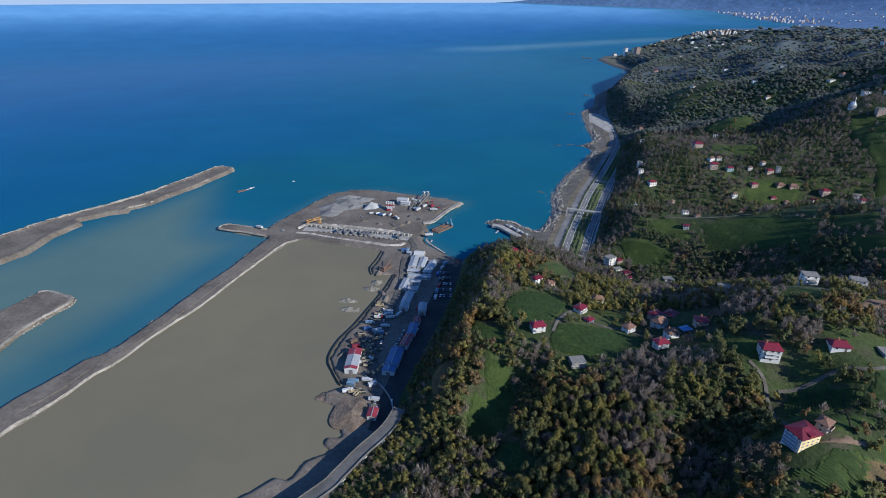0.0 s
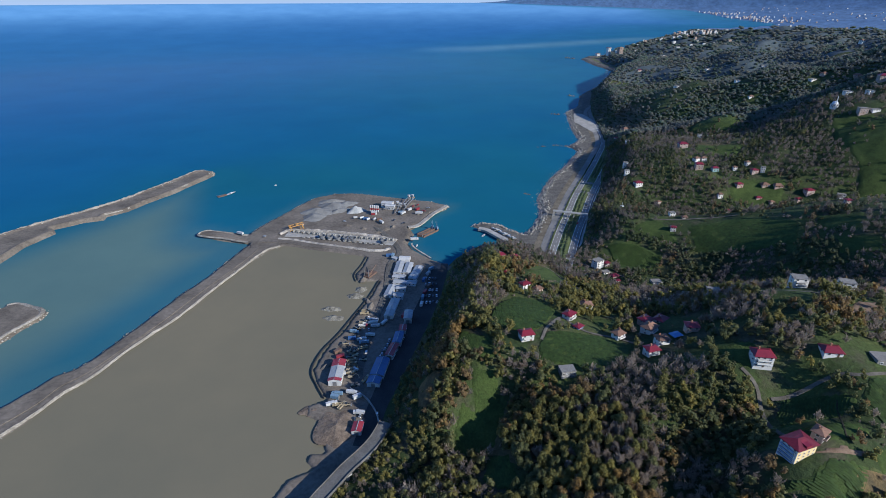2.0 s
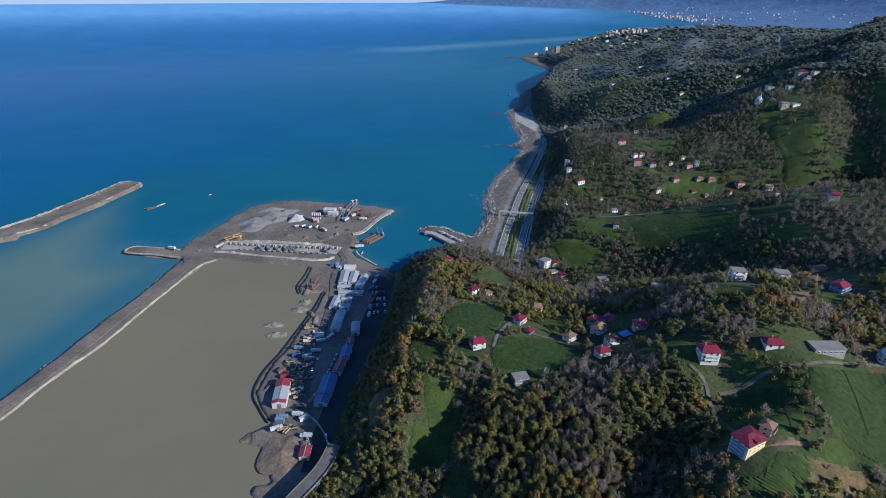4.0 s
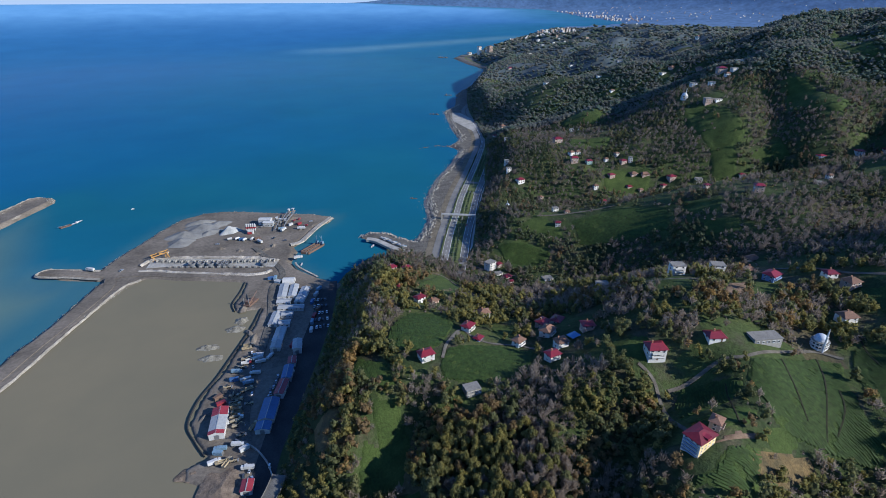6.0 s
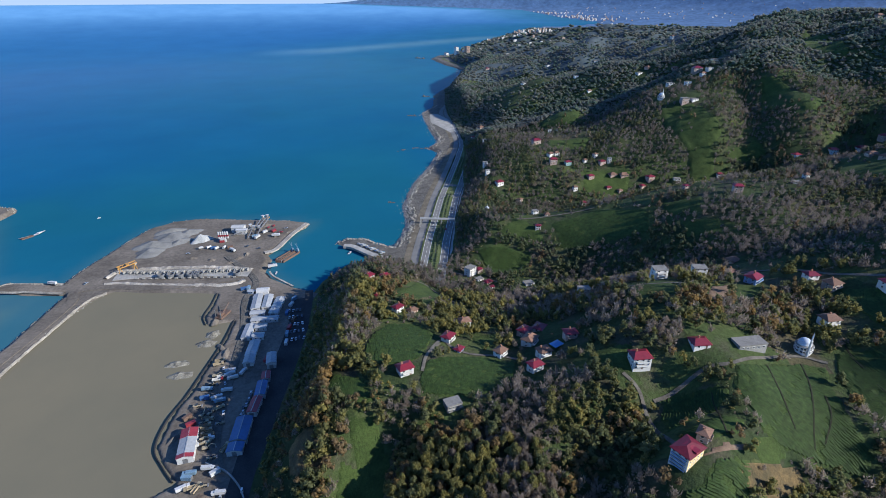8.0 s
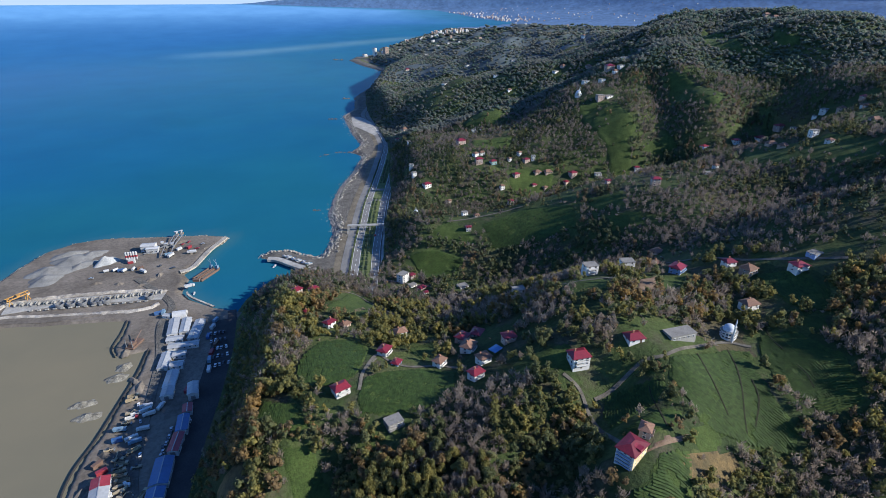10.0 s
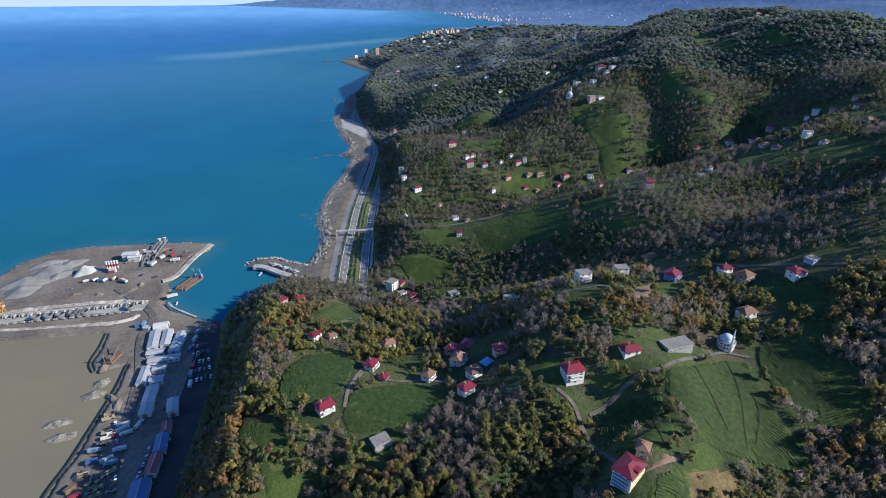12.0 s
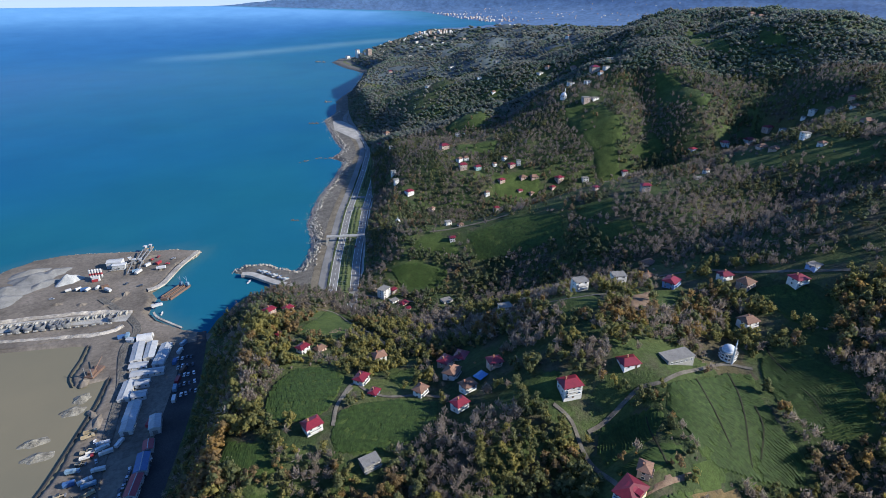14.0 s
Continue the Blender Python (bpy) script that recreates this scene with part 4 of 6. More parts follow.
for i in range(4):
    for s in (0, 1):
        shared("window", WINDOW, e, pose(-4.4 + 2.9 * i, -4.5, 0.9 + 3.1 * s, 0, 0, 180))
    part("column", box(bmesh.new(), -5.8 + 3.7 * i, -5.5 + 3.7 * i, -4.6, -4.3, 6.65, 7.9), M_CONCRETE, e)

# long low store beside the lane
e = thing("long_store", pose(251, 241, hz(251, 241), 0, 0, -8), "long low grey concrete store with flat roof", "store")
part("wall", box(bmesh.new(), -8.5, 8.5, -4, 4, -3, 3.6), M_CONCRETE, e)
part("roof", box(bmesh.new(), -8.8, 8.8, -4.3, 4.3, 3.603, 3.9), M_FLAT, e)
for i in range(5):
    shared("window", WINDOW, e, pose(-6.4 + 3.2 * i, -4, 1.2, 0, 0, 180))


def mosque(x, y, k, turn, label):
    """Domed prayer hall with one minaret."""
    e = thing("mosque", pose(x, y, hz(x, y), 0, 0, turn), label, "mosque")
    turned = Matrix.Rotation(math.pi / 8, 4, "Z")
    bm = tube(bmesh.new(), (0, 0, -3), (0, 0, 7 * k), 7.2 * k, None, 8)
    bmesh.ops.transform(bm, matrix=turned, verts=bm.verts)
    part("wall", bm, M_WHITE, e)
    bm = tube(bmesh.new(), (0, 0, 7 * k + 0.003), (0, 0, 7.4 * k), 7.6 * k, None, 8)
    bmesh.ops.transform(bm, matrix=turned, verts=bm.verts)
    part("cornice", bm, M_FLAT, e)
    part("drum", tube(bmesh.new(), (0, 0, 7.4 * k), (0, 0, 8.6 * k), 5.6 * k, 5.4 * k, 20), M_WHITE, e)
    bm = bmesh.new()
    bmesh.ops.create_uvsphere(bm, u_segments=20, v_segments=10, radius=5.3 * k)
    bmesh.ops.scale(bm, vec=(1, 1, 0.8), verts=bm.verts)
    bmesh.ops.bisect_plane(bm, geom=bm.verts[:] + bm.edges[:] + bm.faces[:], plane_co=(0, 0, 0), plane_no=(0, 0, 1), clear_inner=True)
    bmesh.ops.translate(bm, vec=(0, 0, 8.6 * k), verts=bm.verts)
    for f in bm.faces:
        f.smooth = True
    dome = part("dome", bm, M_LEAD, e)
    part("finial", tube(bmesh.new(), (0, 0, 12.4 * k), (0, 0, 14 * k), 0.12, 0.03, 6), M_BRASS, dome)
    mx, my = -5.6 * k, -6.2 * k
    bm = tube(tube(bmesh.new(), (mx, my, -3), (mx, my, 15 * k), 0.9 * k, 0.8 * k, 12), (mx, my, 15.5 * k), (mx, my, 19 * k), 0.65 * k, 0.6 * k, 12)
    mi = part("minaret", bm, M_WHITE, e)
    part("gallery", tube(bmesh.new(), (mx, my, 14.6 * k), (mx, my, 15.6 * k), 0.9 * k, 1.4 * k, 12), M_WHITE, mi)
    part("spire", tube(bmesh.new(), (mx, my, 19 * k), (mx, my, 24 * k), 0.75 * k, 0.03, 12), M_LEAD, mi)
    for i in range(8):
        way = pose(0, 0, 0, 0, 0, 45 * i)
        for s in (0, 1):
            for o in (-1.6, 1.6):
                shared("window", WINDOW, e, way @ pose(o * k, -6.652 * k, (1.2 + 3.0 * s) * k, 0, 0, 180))
    return e


M_LEAD = plain("lead_sheet", (0.5, 0.54, 0.6), 0.6, 0.0)
M_BRASS = plain("brass", (0.7, 0.5, 0.2), 0.35, 0.9)
mosque(286, 235, 0.66, 15, "white village mosque with grey dome and minaret")
mosque(240, 622, 0.5, 20, "small white mosque beside the coast road")
mosque(560, 742, 0.7, 20, "white mosque with tall minaret on the ridge")
e = thing("shelter", pose(161, 296, hz(161, 296), 0, 0, 20), "low shelter under a blue tarpaulin", "shelter")
part("cover", hip_roof(bmesh.new(), 7, 5, 2.4, 1.0, 0.3, 0.6), plain("blue_tarpaulin", (0.12, 0.26, 0.5), 0.6), e)
for a in (-3.2, 3.1):
    for b in (-2.2, 2.1):
        part("post", box(bmesh.new(), a, a + 0.12, b, b + 0.12, -1, 2.25), M_WOOD, e)

# ---- trees ----
M_BARK = earth("bark", (0.07, 0.055, 0.045), (0.13, 0.11, 0.095), 0.5, 3.0)
FOLIAGE = {"green": leafy("green_leaves", [(0.0, (0.115, 0.132, 0.062)), (0.5, (0.165, 0.178, 0.084)), (1.0, (0.23, 0.228, 0.108))], thin=0.6),
           "olive": leafy("olive_leaves", [(0.0, (0.16, 0.165, 0.07)), (0.5, (0.225, 0.212, 0.08)), (1.0, (0.32, 0.27, 0.084))], thin=0.6),
           "autumn": leafy("autumn_leaves", [(0.0, (0.2, 0.15, 0.09)), (0.6, (0.265, 0.185, 0.09)), (1.0, (0.38, 0.245, 0.08))], thin=0.6),
           "bare": leafy("bare_twigs", [(0.0, (0.21, 0.172, 0.142)), (0.5, (0.28, 0.232, 0.194)), (1.0, (0.36, 0.305, 0.26))], thin=0.55)}
rng = np.random.default_rng(7)


def ball(subdivisions):
    bm = bmesh.new()
    bmesh.ops.create_icosphere(bm, subdivisions=subdivisions, radius=1)
    v = np.array([p.co[:] for p in bm.verts])
    f = np.array([[q.index for q in p.verts] for p in bm.faces])
    bm.free()
    return v, f


BALL1 = ball(1)
OCTA = (np.array([(1, 0, 0), (-1, 0, 0), (0, 1, 0), (0, -1, 0), (0, 0, 1), (0, 0, -1)], float), np.array([(0, 2, 4), (2, 1, 4), (1, 3, 4), (3, 0, 4), (2, 0, 5), (1, 2, 5), (3, 1, 5), (0, 3, 5)]))


def crown(kind, leaves, lumps, seed, core=True, lump=BALL1):
    """A crown one unit high and about as broad, its foot at 0.18: lumps of leaves round uneven limbs."""
    r = np.random.default_rng(seed)
    V, F, n = [], [], 0
    if kind == "bare":
        for i in range(leaves):
            a, el = r.uniform(0, 6.283), r.uniform(0.15, 1.45)
            way = np.array([math.cos(a) * math.cos(el), math.sin(a) * math.cos(el), math.sin(el)])
            start = np.array([0, 0, 0.3]) + way * r.uniform(0.12, 0.44) * np.array([0.95, 0.95, 1.25]) * (0.8 + 0.2 * math.sin(3 * a + seed))
            tip = start + (0.6 * way + (0, 0, 0.5) + r.normal(0, 0.45, 3)) * r.uniform(0.08, 0.15)
            side = np.cross(way, r.normal(0, 1, 3))
            side = side / (np.linalg.norm(side) + 1e-6) * r.uniform(0.012, 0.022) * (1 if leaves > 300 else 2.0)
            V += [start - side, start + side, tip]
            F.append((n, n + 1, n + 2))
            n += 3
        for i in range(5):
            a = i * 1.256 + r.uniform(-0.4, 0.4)
            p0, p1 = np.array([0, 0, 0.2]), np.array([math.cos(a) * 0.3, math.sin(a) * 0.3, r.uniform(0.6, 0.85)])
            V += [p0 + (0.025, 0, 0), p0 + (-0.012, 0.02, 0), p0 + (-0.012, -0.02, 0), p1]
            F += [(n, n + 1, n + 3), (n + 1, n + 2, n + 3), (n + 2, n, n + 3)]
            n += 4
        return np.array(V), np.array(F)
    centres = []
    for i in range(lumps):
        a, up = r.uniform(0, 6.283), (i + r.uniform(0, 1)) / lumps
        q = math.sqrt(r.uniform(0.05, 1)) * 0.32 * (1 - 0.55 * up)
        centres.append((np.array([math.cos(a) * q, math.sin(a) * q, 0.24 + 0.62 * up]), r.uniform(0.15, 0.23) * (1.12 - 0.4 * up)))
    bv, bf = lump
    if core:
        for c, s in centres:
            V += list(c + bv * s * r.uniform(0.6, 0.95, (len(bv), 1)) * (1.0 if len(bv) > 6 else 1.2))
            F += [tuple(k + n for k in q) for q in bf]
            n += len(bv)
    for i in range(leaves):
        c, s = centres[r.integers(lumps)]
        way = r.normal(0, 1, 3)
        way[2] = abs(way[2]) * 0.8 + way[2] * 0.2
        way /= np.linalg.norm(way)
        p = c + way * s * r.uniform(0.8, 1.25) * np.array([1, 1, 1.25])
        out = way + 0.55 * r.normal(0, 1, 3)
        u = np.cross(out, r.normal(0, 1, 3))
        u /= np.linalg.norm(u) + 1e-6
        w = np.cross(out, u)
        w /= np.linalg.norm(w) + 1e-6
        k = r.uniform(0.028, 0.06) * (1.0 if leaves > 300 else 1.3)
        V += [p - u * k, p + u * k, p + w * k * 1.7]
        F.append((n, n + 1, n + 2))
        n += 3
    return np.array(V), np.array(F)


def mesh_of(name, V, F, material, tone=None):
    me = bpy.data.meshes.new(name)
    me.vertices.add(len(V))
    me.vertices.foreach_set("co", V.astype(np.float32).ravel())
    me.loops.add(F.size)
    me.loops.foreach_set("vertex_index", F.astype(np.int32).ravel())
    me.polygons.add(len(F))
    me.polygons.foreach_set("loop_start", np.arange(0, F.size, 3, dtype=np.int32))
    me.update(calc_edges=True)
    a = me.attributes.new("tone", "FLOAT", "POINT")
    a.data.foreach_set("value", (np.full(len(V), 0.3) if tone is None else tone).astype(np.float32))
    me.polygons.foreach_set("use_smooth", np.full(len(F), True))
    me.materials.append(material)
    return me


def planted(name, templates, places, sizes, material, label, category="trees"):
    """Many trees in one mesh: each a turned, stretched copy of a template."""
    if not len(places):
        return
    Vs, Fs, Ts, n = [], [], [], 0
    pick = rng.integers(0, len(templates), len(places))
    for (x, y, z), (h, b), k in zip(places, sizes, pick):
        v, f = templates[k]
        a = rng.uniform(0, 6.283)
        c, s = math.cos(a), math.sin(a)
        Vs.append(np.column_stack([(v[:, 0] * c - v[:, 1] * s) * b + x, (v[:, 0] * s + v[:, 1] * c) * b + y, v[:, 2] * h + z]))
        Fs.append(f + n)
        Ts.append(np.full(len(v), rng.uniform()))
        n += len(v)
    tagged(new(name, mesh_of(name, np.vstack(Vs), np.vstack(Fs), material, np.concatenate(Ts))), label, category, kind="stuff")


HOUSES_AT = np.array([(h[0], h[1], h[2]) for h in NEAR + NEAR2 + HAMLET + SLOPE + SLOPE2 + RIDGE + SPREAD] + [(171, 486, 12), (258, 330, 12), (294, 331, 12), (169, 190, 16), (85, 271, 12), (251, 241, 18), (286, 235, 15), (240, 622, 10), (560, 742, 14), (161, 296, 8), (67, 463, 9), (81, 461, 9), (74, 452, 7)], float)
LANE_AT = np.vstack([smooth_line(l, 4.0) for l in LANES])


def open_land(x, y):
    """Where trees may stand, 0 or 1, and how wooded the place is."""
    ok = coast_distance(x, y) > 2
    scattered = lattice(np.round(x * 3), np.round(y * 3), 5) < 0.1
    for sort, poly, _ in FIELDS:
        p = np.array(poly, float)
        near = (x > p[:, 0].min()) & (x < p[:, 0].max()) & (y > p[:, 1].min()) & (y < p[:, 1].max())
        if near.any():
            if sort == "bracken":
                ok[near] &= (inside(x[near], y[near], poly) < -1.5) | (lattice(np.round(x[near] * 3), np.round(y[near] * 3), 5) < 0.3)
                continue
            ok[near] &= (inside(x[near], y[near], poly) < -1.5) | (scattered[near] & (sort == "meadow") & (y[near] > 300) & (x[near] > 150))
    for hx, hy, w in HOUSES_AT:
        ok &= ((x - hx) ** 2 + (y - hy) ** 2) > (w * 0.62 + 3.0) ** 2
        # a clear yard on the side towards the sea of view
        ok &= ((x - hx + 2) ** 2 + (y - hy + w * 0.9) ** 2) > (w * 0.45 + 1.5) ** 2
    for hx, hy, w in [h[:3] for h in NEAR + NEAR2]:
        for k in (9, 17, 25) if 120 < hx < 180 else (9, 16):
            ok &= ((x - hx - 0.819 * k) ** 2 + (y - hy + 0.574 * k) ** 2) > (w * 0.4 + 2.5) ** 2
    for lx, ly in LANE_AT:
        ok &= ((x - lx) ** 2 + (y - ly) ** 2) > 3.6**2
    return ok


# drifts of one kind of tree on the near slope: kind, x, y, reach
# the first four are trees added to darken the shaded hollow beside the flats
DRIFTS = [("green", 152, 212, 11), ("green", 142, 202, 11), ("green", 164, 214, 9), ("bare", 148, 192, 9), ("green", 46, 493, 12), ("bare", 34, 460, 12), ("green", 28, 417, 12), ("bare", 58, 513, 10), ("green", 71, 516, 8), ("bare", 356, 409, 30), ("bare", 365, 373, 30), ("bare", 400, 354, 32), ("bare", 448, 355, 32), ("bare", 390, 286, 30), ("bare", 401, 384, 26), ("bare", 373, 418, 22), ("green", 333, 413, 20), ("bare", 300, 449, 20), ("green", 272, 474, 18), ("autumn", 5, 310, 22), ("autumn", 61, 260, 8), ("autumn", 61, 247, 9), ("autumn", 160, 226, 6), ("autumn", 133, 213, 10), ("autumn", 81, 257, 12), ("olive", 5, 272, 14), ("olive", 63, 231, 26), ("olive", 90, 219, 22), ("olive", 135, 239, 10), ("olive", 176, 237, 14), ("olive", 88, 203, 16), ("bare", 118, 243, 16), ("bare", 102, 213, 16), ("bare", 131, 197, 13), ("bare", 61, 280, 12), ("bare", -11, 224, 12), ("green", 6, 359, 13), ("green", 43, 216, 14), ("green", 28, 299, 12), ("green", 215, 240, 10), ("bare", 212, 260, 12), ("green", 174, 275, 10), ("bare", 156, 263, 12), ("green", 170, 252, 10), ("bare", 253, 250, 10), ("olive", 228, 234, 6), ("autumn", 247, 281, 14), ("autumn", 273, 288, 10), ("olive", 173, 241, 10), ("olive", 177, 232, 10), ("bare", 205, 303, 16), ("bare", 193, 358, 14), ("autumn", 196, 347, 10), ("olive", 134, 242, 10), ("bare", 269, 244, 10), ("autumn", 284, 172, 14), ("bare", 323, 182, 14), ("bare", 277, 176, 10)]


def stand(spacing, lo, hi, thick, seed, strewn=0.12):
    """Jittered places between two distances from the eye's plan point, in the sector that the lens sweeps."""
    r = np.random.default_rng(seed)
    gx, gy = np.meshgrid(np.arange(-60, hi + 20, spacing), np.arange(0, hi + 50, spacing))
    x = gx.ravel() + r.uniform(-0.5, 0.5, gx.size) * spacing
    y = gy.ravel() + r.uniform(-0.5, 0.5, gx.size) * spacing
    d, a = np.hypot(x - EYE0[0], y - EYE0[1]), np.degrees(np.arctan2(x - EYE0[0], y - EYE0[1]))
    k = (d > lo) & (d < hi) & (a > -25) & (a < 72)
    x, y, d = x[k], y[k], d[k]
    wooded = bumps(x, y, 70 if hi < 1000 else 160, 51, 4) + 0.32 * np.exp(-((x - 840) ** 2 + (y - 700) ** 2) / (2 * 230**2))
    band = smooth(coast_distance(x, y), 75, 45) * 0.6 + sum(0.3 * np.exp(-(beside(x, y, s[0]) / s[2]) ** 2) for s in STREAMS)
    k = open_land(x, y)
    x, y, wooded, band = x[k], y[k], wooded[k], band[k]
    for _, cx, cy, reach in DRIFTS:
        wooded = wooded + 0.3 * np.exp(-((x - cx) ** 2 + (y - cy) ** 2) / (reach * reach))
    around = sum(hill(x + a, y + b) for a, b in ((38, 0), (-38, 0), (0, 38), (0, -38))) / 4
    hollow = np.clip((around - hill(x, y)) * 0.045, -0.2, 0.3)
    k = (wooded + band + hollow + r.uniform(-0.12, 0.12, len(x)) > thick) | (r.uniform(0, 1, len(x)) < strewn)
    return x[k], y[k]


def kinds_at(x, y, seed, rust=0.2, olive=0.5, bare=0.5):
    """The kind of tree that stands at each place, in drifts."""
    r = np.random.default_rng(seed)
    v = bumps(x, y, 38, 61, 3) + r.uniform(-0.24, 0.24, len(x))
    w = bumps(x, y, 40, 71, 3) + r.uniform(-0.24, 0.24, len(x))
    out = np.where(v > bare, "bare", "green").astype("<U6")
    out = np.where((v <= bare) & (w > olive), "olive", out)
    out = np.where((w < rust) & (v < 0.62), "autumn", out)
    for sort, cx, cy, reach in DRIFTS:
        here = (np.hypot(x - cx, y - cy) < reach * r.uniform(0.6, 1.3, len(x))) & (r.uniform(0, 1, len(x)) < 0.85)
        out[here] = sort
    return out


TEMPLATES = {k: [crown(k, 92 if k == "bare" else 70, 6, 10 + i, lump=OCTA) for i in range(4)] for k in FOLIAGE}
MIDDLE = {k: [crown(k, 74 if k == "bare" else 34, 4, 30 + i, lump=OCTA) for i in range(5)] for k in FOLIAGE}


def far_crown(seed):
    """One uneven rounded mass with a few ragged sprays."""
    r = np.random.default_rng(seed)
    v, f = BALL1
    v = v * r.uniform(0.55, 1.2, (len(v), 1)) * (0.44, 0.44, 0.4) + (0, 0, 0.5)
    V, F = list(v), [tuple(q) for q in f]
    for i in range(5):
        a, el = r.uniform(0, 6.283), r.uniform(0.2, 1.4)
        p = np.array([0.4 * math.cos(a) * math.cos(el), 0.4 * math.sin(a) * math.cos(el), 0.56 + 0.42 * math.sin(el)])
        u = r.normal(0, 0.1, 3)
        F.append((len(V), len(V) + 1, len(V) + 2))
        V += [p - u, p + u, p * (1.25, 1.25, 1.15) + (0, 0, 0.06)]
    return np.array(V), np.array(F)


DISTANT = {k: [far_crown(50 + i) for i in range(7)] for k in FOLIAGE}
NAMES = {"green": "dark green broadleaf trees", "olive": "olive and yellow-green trees", "autumn": "rust and orange autumn trees", "bare": "grey-brown bare deciduous trees"}

# the nearest trees, one by one
x, y = stand(4.2, 110, 420, 0.25, 101, 0.26)
kind_of = kinds_at(x, y, 102, 0.24, 0.45, 0.56)
order = np.argsort(np.hypot(x - 75, y - 215))
single = np.zeros(len(x), bool)
single[order[:290]] = True
firsts = {}
for k in FOLIAGE:
    for i in range(3):
        firsts[k, i] = (mesh_of("crown", *crown(k, 900 if k == "bare" else 620, 12, 200 + i), FOLIAGE[k]))
bm = tube(bmesh.new(), (0, 0, -0.12), (0.01, 0, 0.42), 0.028, 0.012, 7)
for a in (0.4, 2.4, 4.5):
    tube(bm, (0, 0, 0.26), (0.2 * math.cos(a), 0.2 * math.sin(a), 0.55), 0.012, 0.004, 5)
TRUNK = bpy.data.meshes.new("trunk")
bm.to_mesh(TRUNK)
bm.free()
TRUNK.materials.append(M_BARK)
for i in np.where(single)[0]:
    k = str(kind_of[i])
    h, b = rng.uniform(6.5, 11.5), rng.uniform(6, 9)
    e = thing("tree", Matrix.LocRotScale((x[i], y[i], hz(x[i], y[i])), Euler((0, 0, rng.uniform(0, 6.28))), (b, b, h)),
              {"green": "dark green leafy tree on the slope", "olive": "yellow-green leafy tree on the slope", "autumn": "orange-brown autumn tree on the slope", "bare": "bare grey-brown tree on the slope"}[k], "tree", "trees on the near slope")
    shared("crown", firsts[k, int(rng.integers(3))], e)
    shared("trunk", TRUNK, e)


def plant(x, y, kind_of, templates, hlo, hhi, broad, name):
    X, Y, Z = drawn_in(x, y, hill(x, y) - 0.6)
    scale = np.where(np.hypot(x - EYE0[0], y - EYE0[1]) > 2600, np.hypot(X - EYE0[0], Y - EYE0[1]) / np.hypot(x - EYE0[0], y - EYE0[1]), 1.0)
    for k in FOLIAGE:
        m = kind_of == k
        h = rng.uniform(hlo, hhi, m.sum()) * scale[m] * (1 + np.where(y[m] < 480, 1.0, 0.0) * (0.45 * np.exp(-((coast_distance(x[m], y[m]) - 45) / 11) ** 2) - 0.3 * smooth(coast_distance(x[m], y[m]), 38, 22)))
        planted(name, templates[k], np.column_stack([X, Y, Z])[m], np.column_stack([h, h * rng.uniform(broad[0], broad[1], m.sum())]), FOLIAGE[k], NAMES[k] + " covering the hills")


plant(x[~single], y[~single], kind_of[~single], TEMPLATES, 5.5, 10.5, (0.72, 1.05), "woods")
x, y = stand(5.8, 420, 950, 0.36, 103, 0.12)
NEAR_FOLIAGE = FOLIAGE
# same tree kinds, darker and cooler: a slight haze tint in the leaf colours
FOLIAGE = {"green": leafy("hazed_slope_green_woods", [(0.0, (0.082, 0.105, 0.062)), (1.0, (0.125, 0.145, 0.082))], thin=0.5), "olive": leafy("hazed_slope_olive_woods", [(0.0, (0.115, 0.13, 0.066)), (1.0, (0.175, 0.172, 0.078))], thin=0.5),
           "autumn": leafy("hazed_slope_autumn_woods", [(0.0, (0.165, 0.13, 0.09)), (1.0, (0.23, 0.165, 0.095))], thin=0.5), "bare": leafy("hazed_slope_bare_woods", [(0.0, (0.165, 0.142, 0.128)), (1.0, (0.245, 0.212, 0.19))], thin=0.5)}
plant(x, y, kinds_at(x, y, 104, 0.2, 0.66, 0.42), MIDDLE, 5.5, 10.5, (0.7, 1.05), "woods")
# beyond 950 m the foliage colours are paled and blued with painted haze
FOLIAGE = {"green": leafy("hazed_far_green_woods", [(0.0, (0.13, 0.178, 0.143)), (1.0, (0.153, 0.204, 0.16))], thin=0.6), "olive": leafy("hazed_far_olive_woods", [(0.0, (0.16, 0.2, 0.146)), (1.0, (0.184, 0.224, 0.16))], thin=0.6),
           "autumn": leafy("hazed_far_autumn_woods", [(0.0, (0.195, 0.194, 0.157)), (1.0, (0.223, 0.22, 0.174))], thin=0.6), "bare": leafy("hazed_far_bare_woods", [(0.0, (0.182, 0.192, 0.172)), (1.0, (0.21, 0.22, 0.194))], thin=0.6)}
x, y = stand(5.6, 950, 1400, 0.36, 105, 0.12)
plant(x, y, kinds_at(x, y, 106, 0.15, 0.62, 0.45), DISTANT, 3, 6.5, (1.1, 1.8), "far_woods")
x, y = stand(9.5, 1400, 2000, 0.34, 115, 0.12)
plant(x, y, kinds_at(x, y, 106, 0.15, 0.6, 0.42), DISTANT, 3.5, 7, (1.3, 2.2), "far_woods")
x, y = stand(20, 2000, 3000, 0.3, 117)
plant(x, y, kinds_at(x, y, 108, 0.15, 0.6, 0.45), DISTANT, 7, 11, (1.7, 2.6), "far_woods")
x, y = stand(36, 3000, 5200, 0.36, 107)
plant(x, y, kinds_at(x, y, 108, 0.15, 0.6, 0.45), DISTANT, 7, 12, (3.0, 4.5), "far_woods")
FOLIAGE = NEAR_FOLIAGE

# scrub between the trees
x, y = stand(4.0, 110, 480, 0.30, 109, 0.3)
k = rng.uniform(0, 1, len(x)) < 0.5
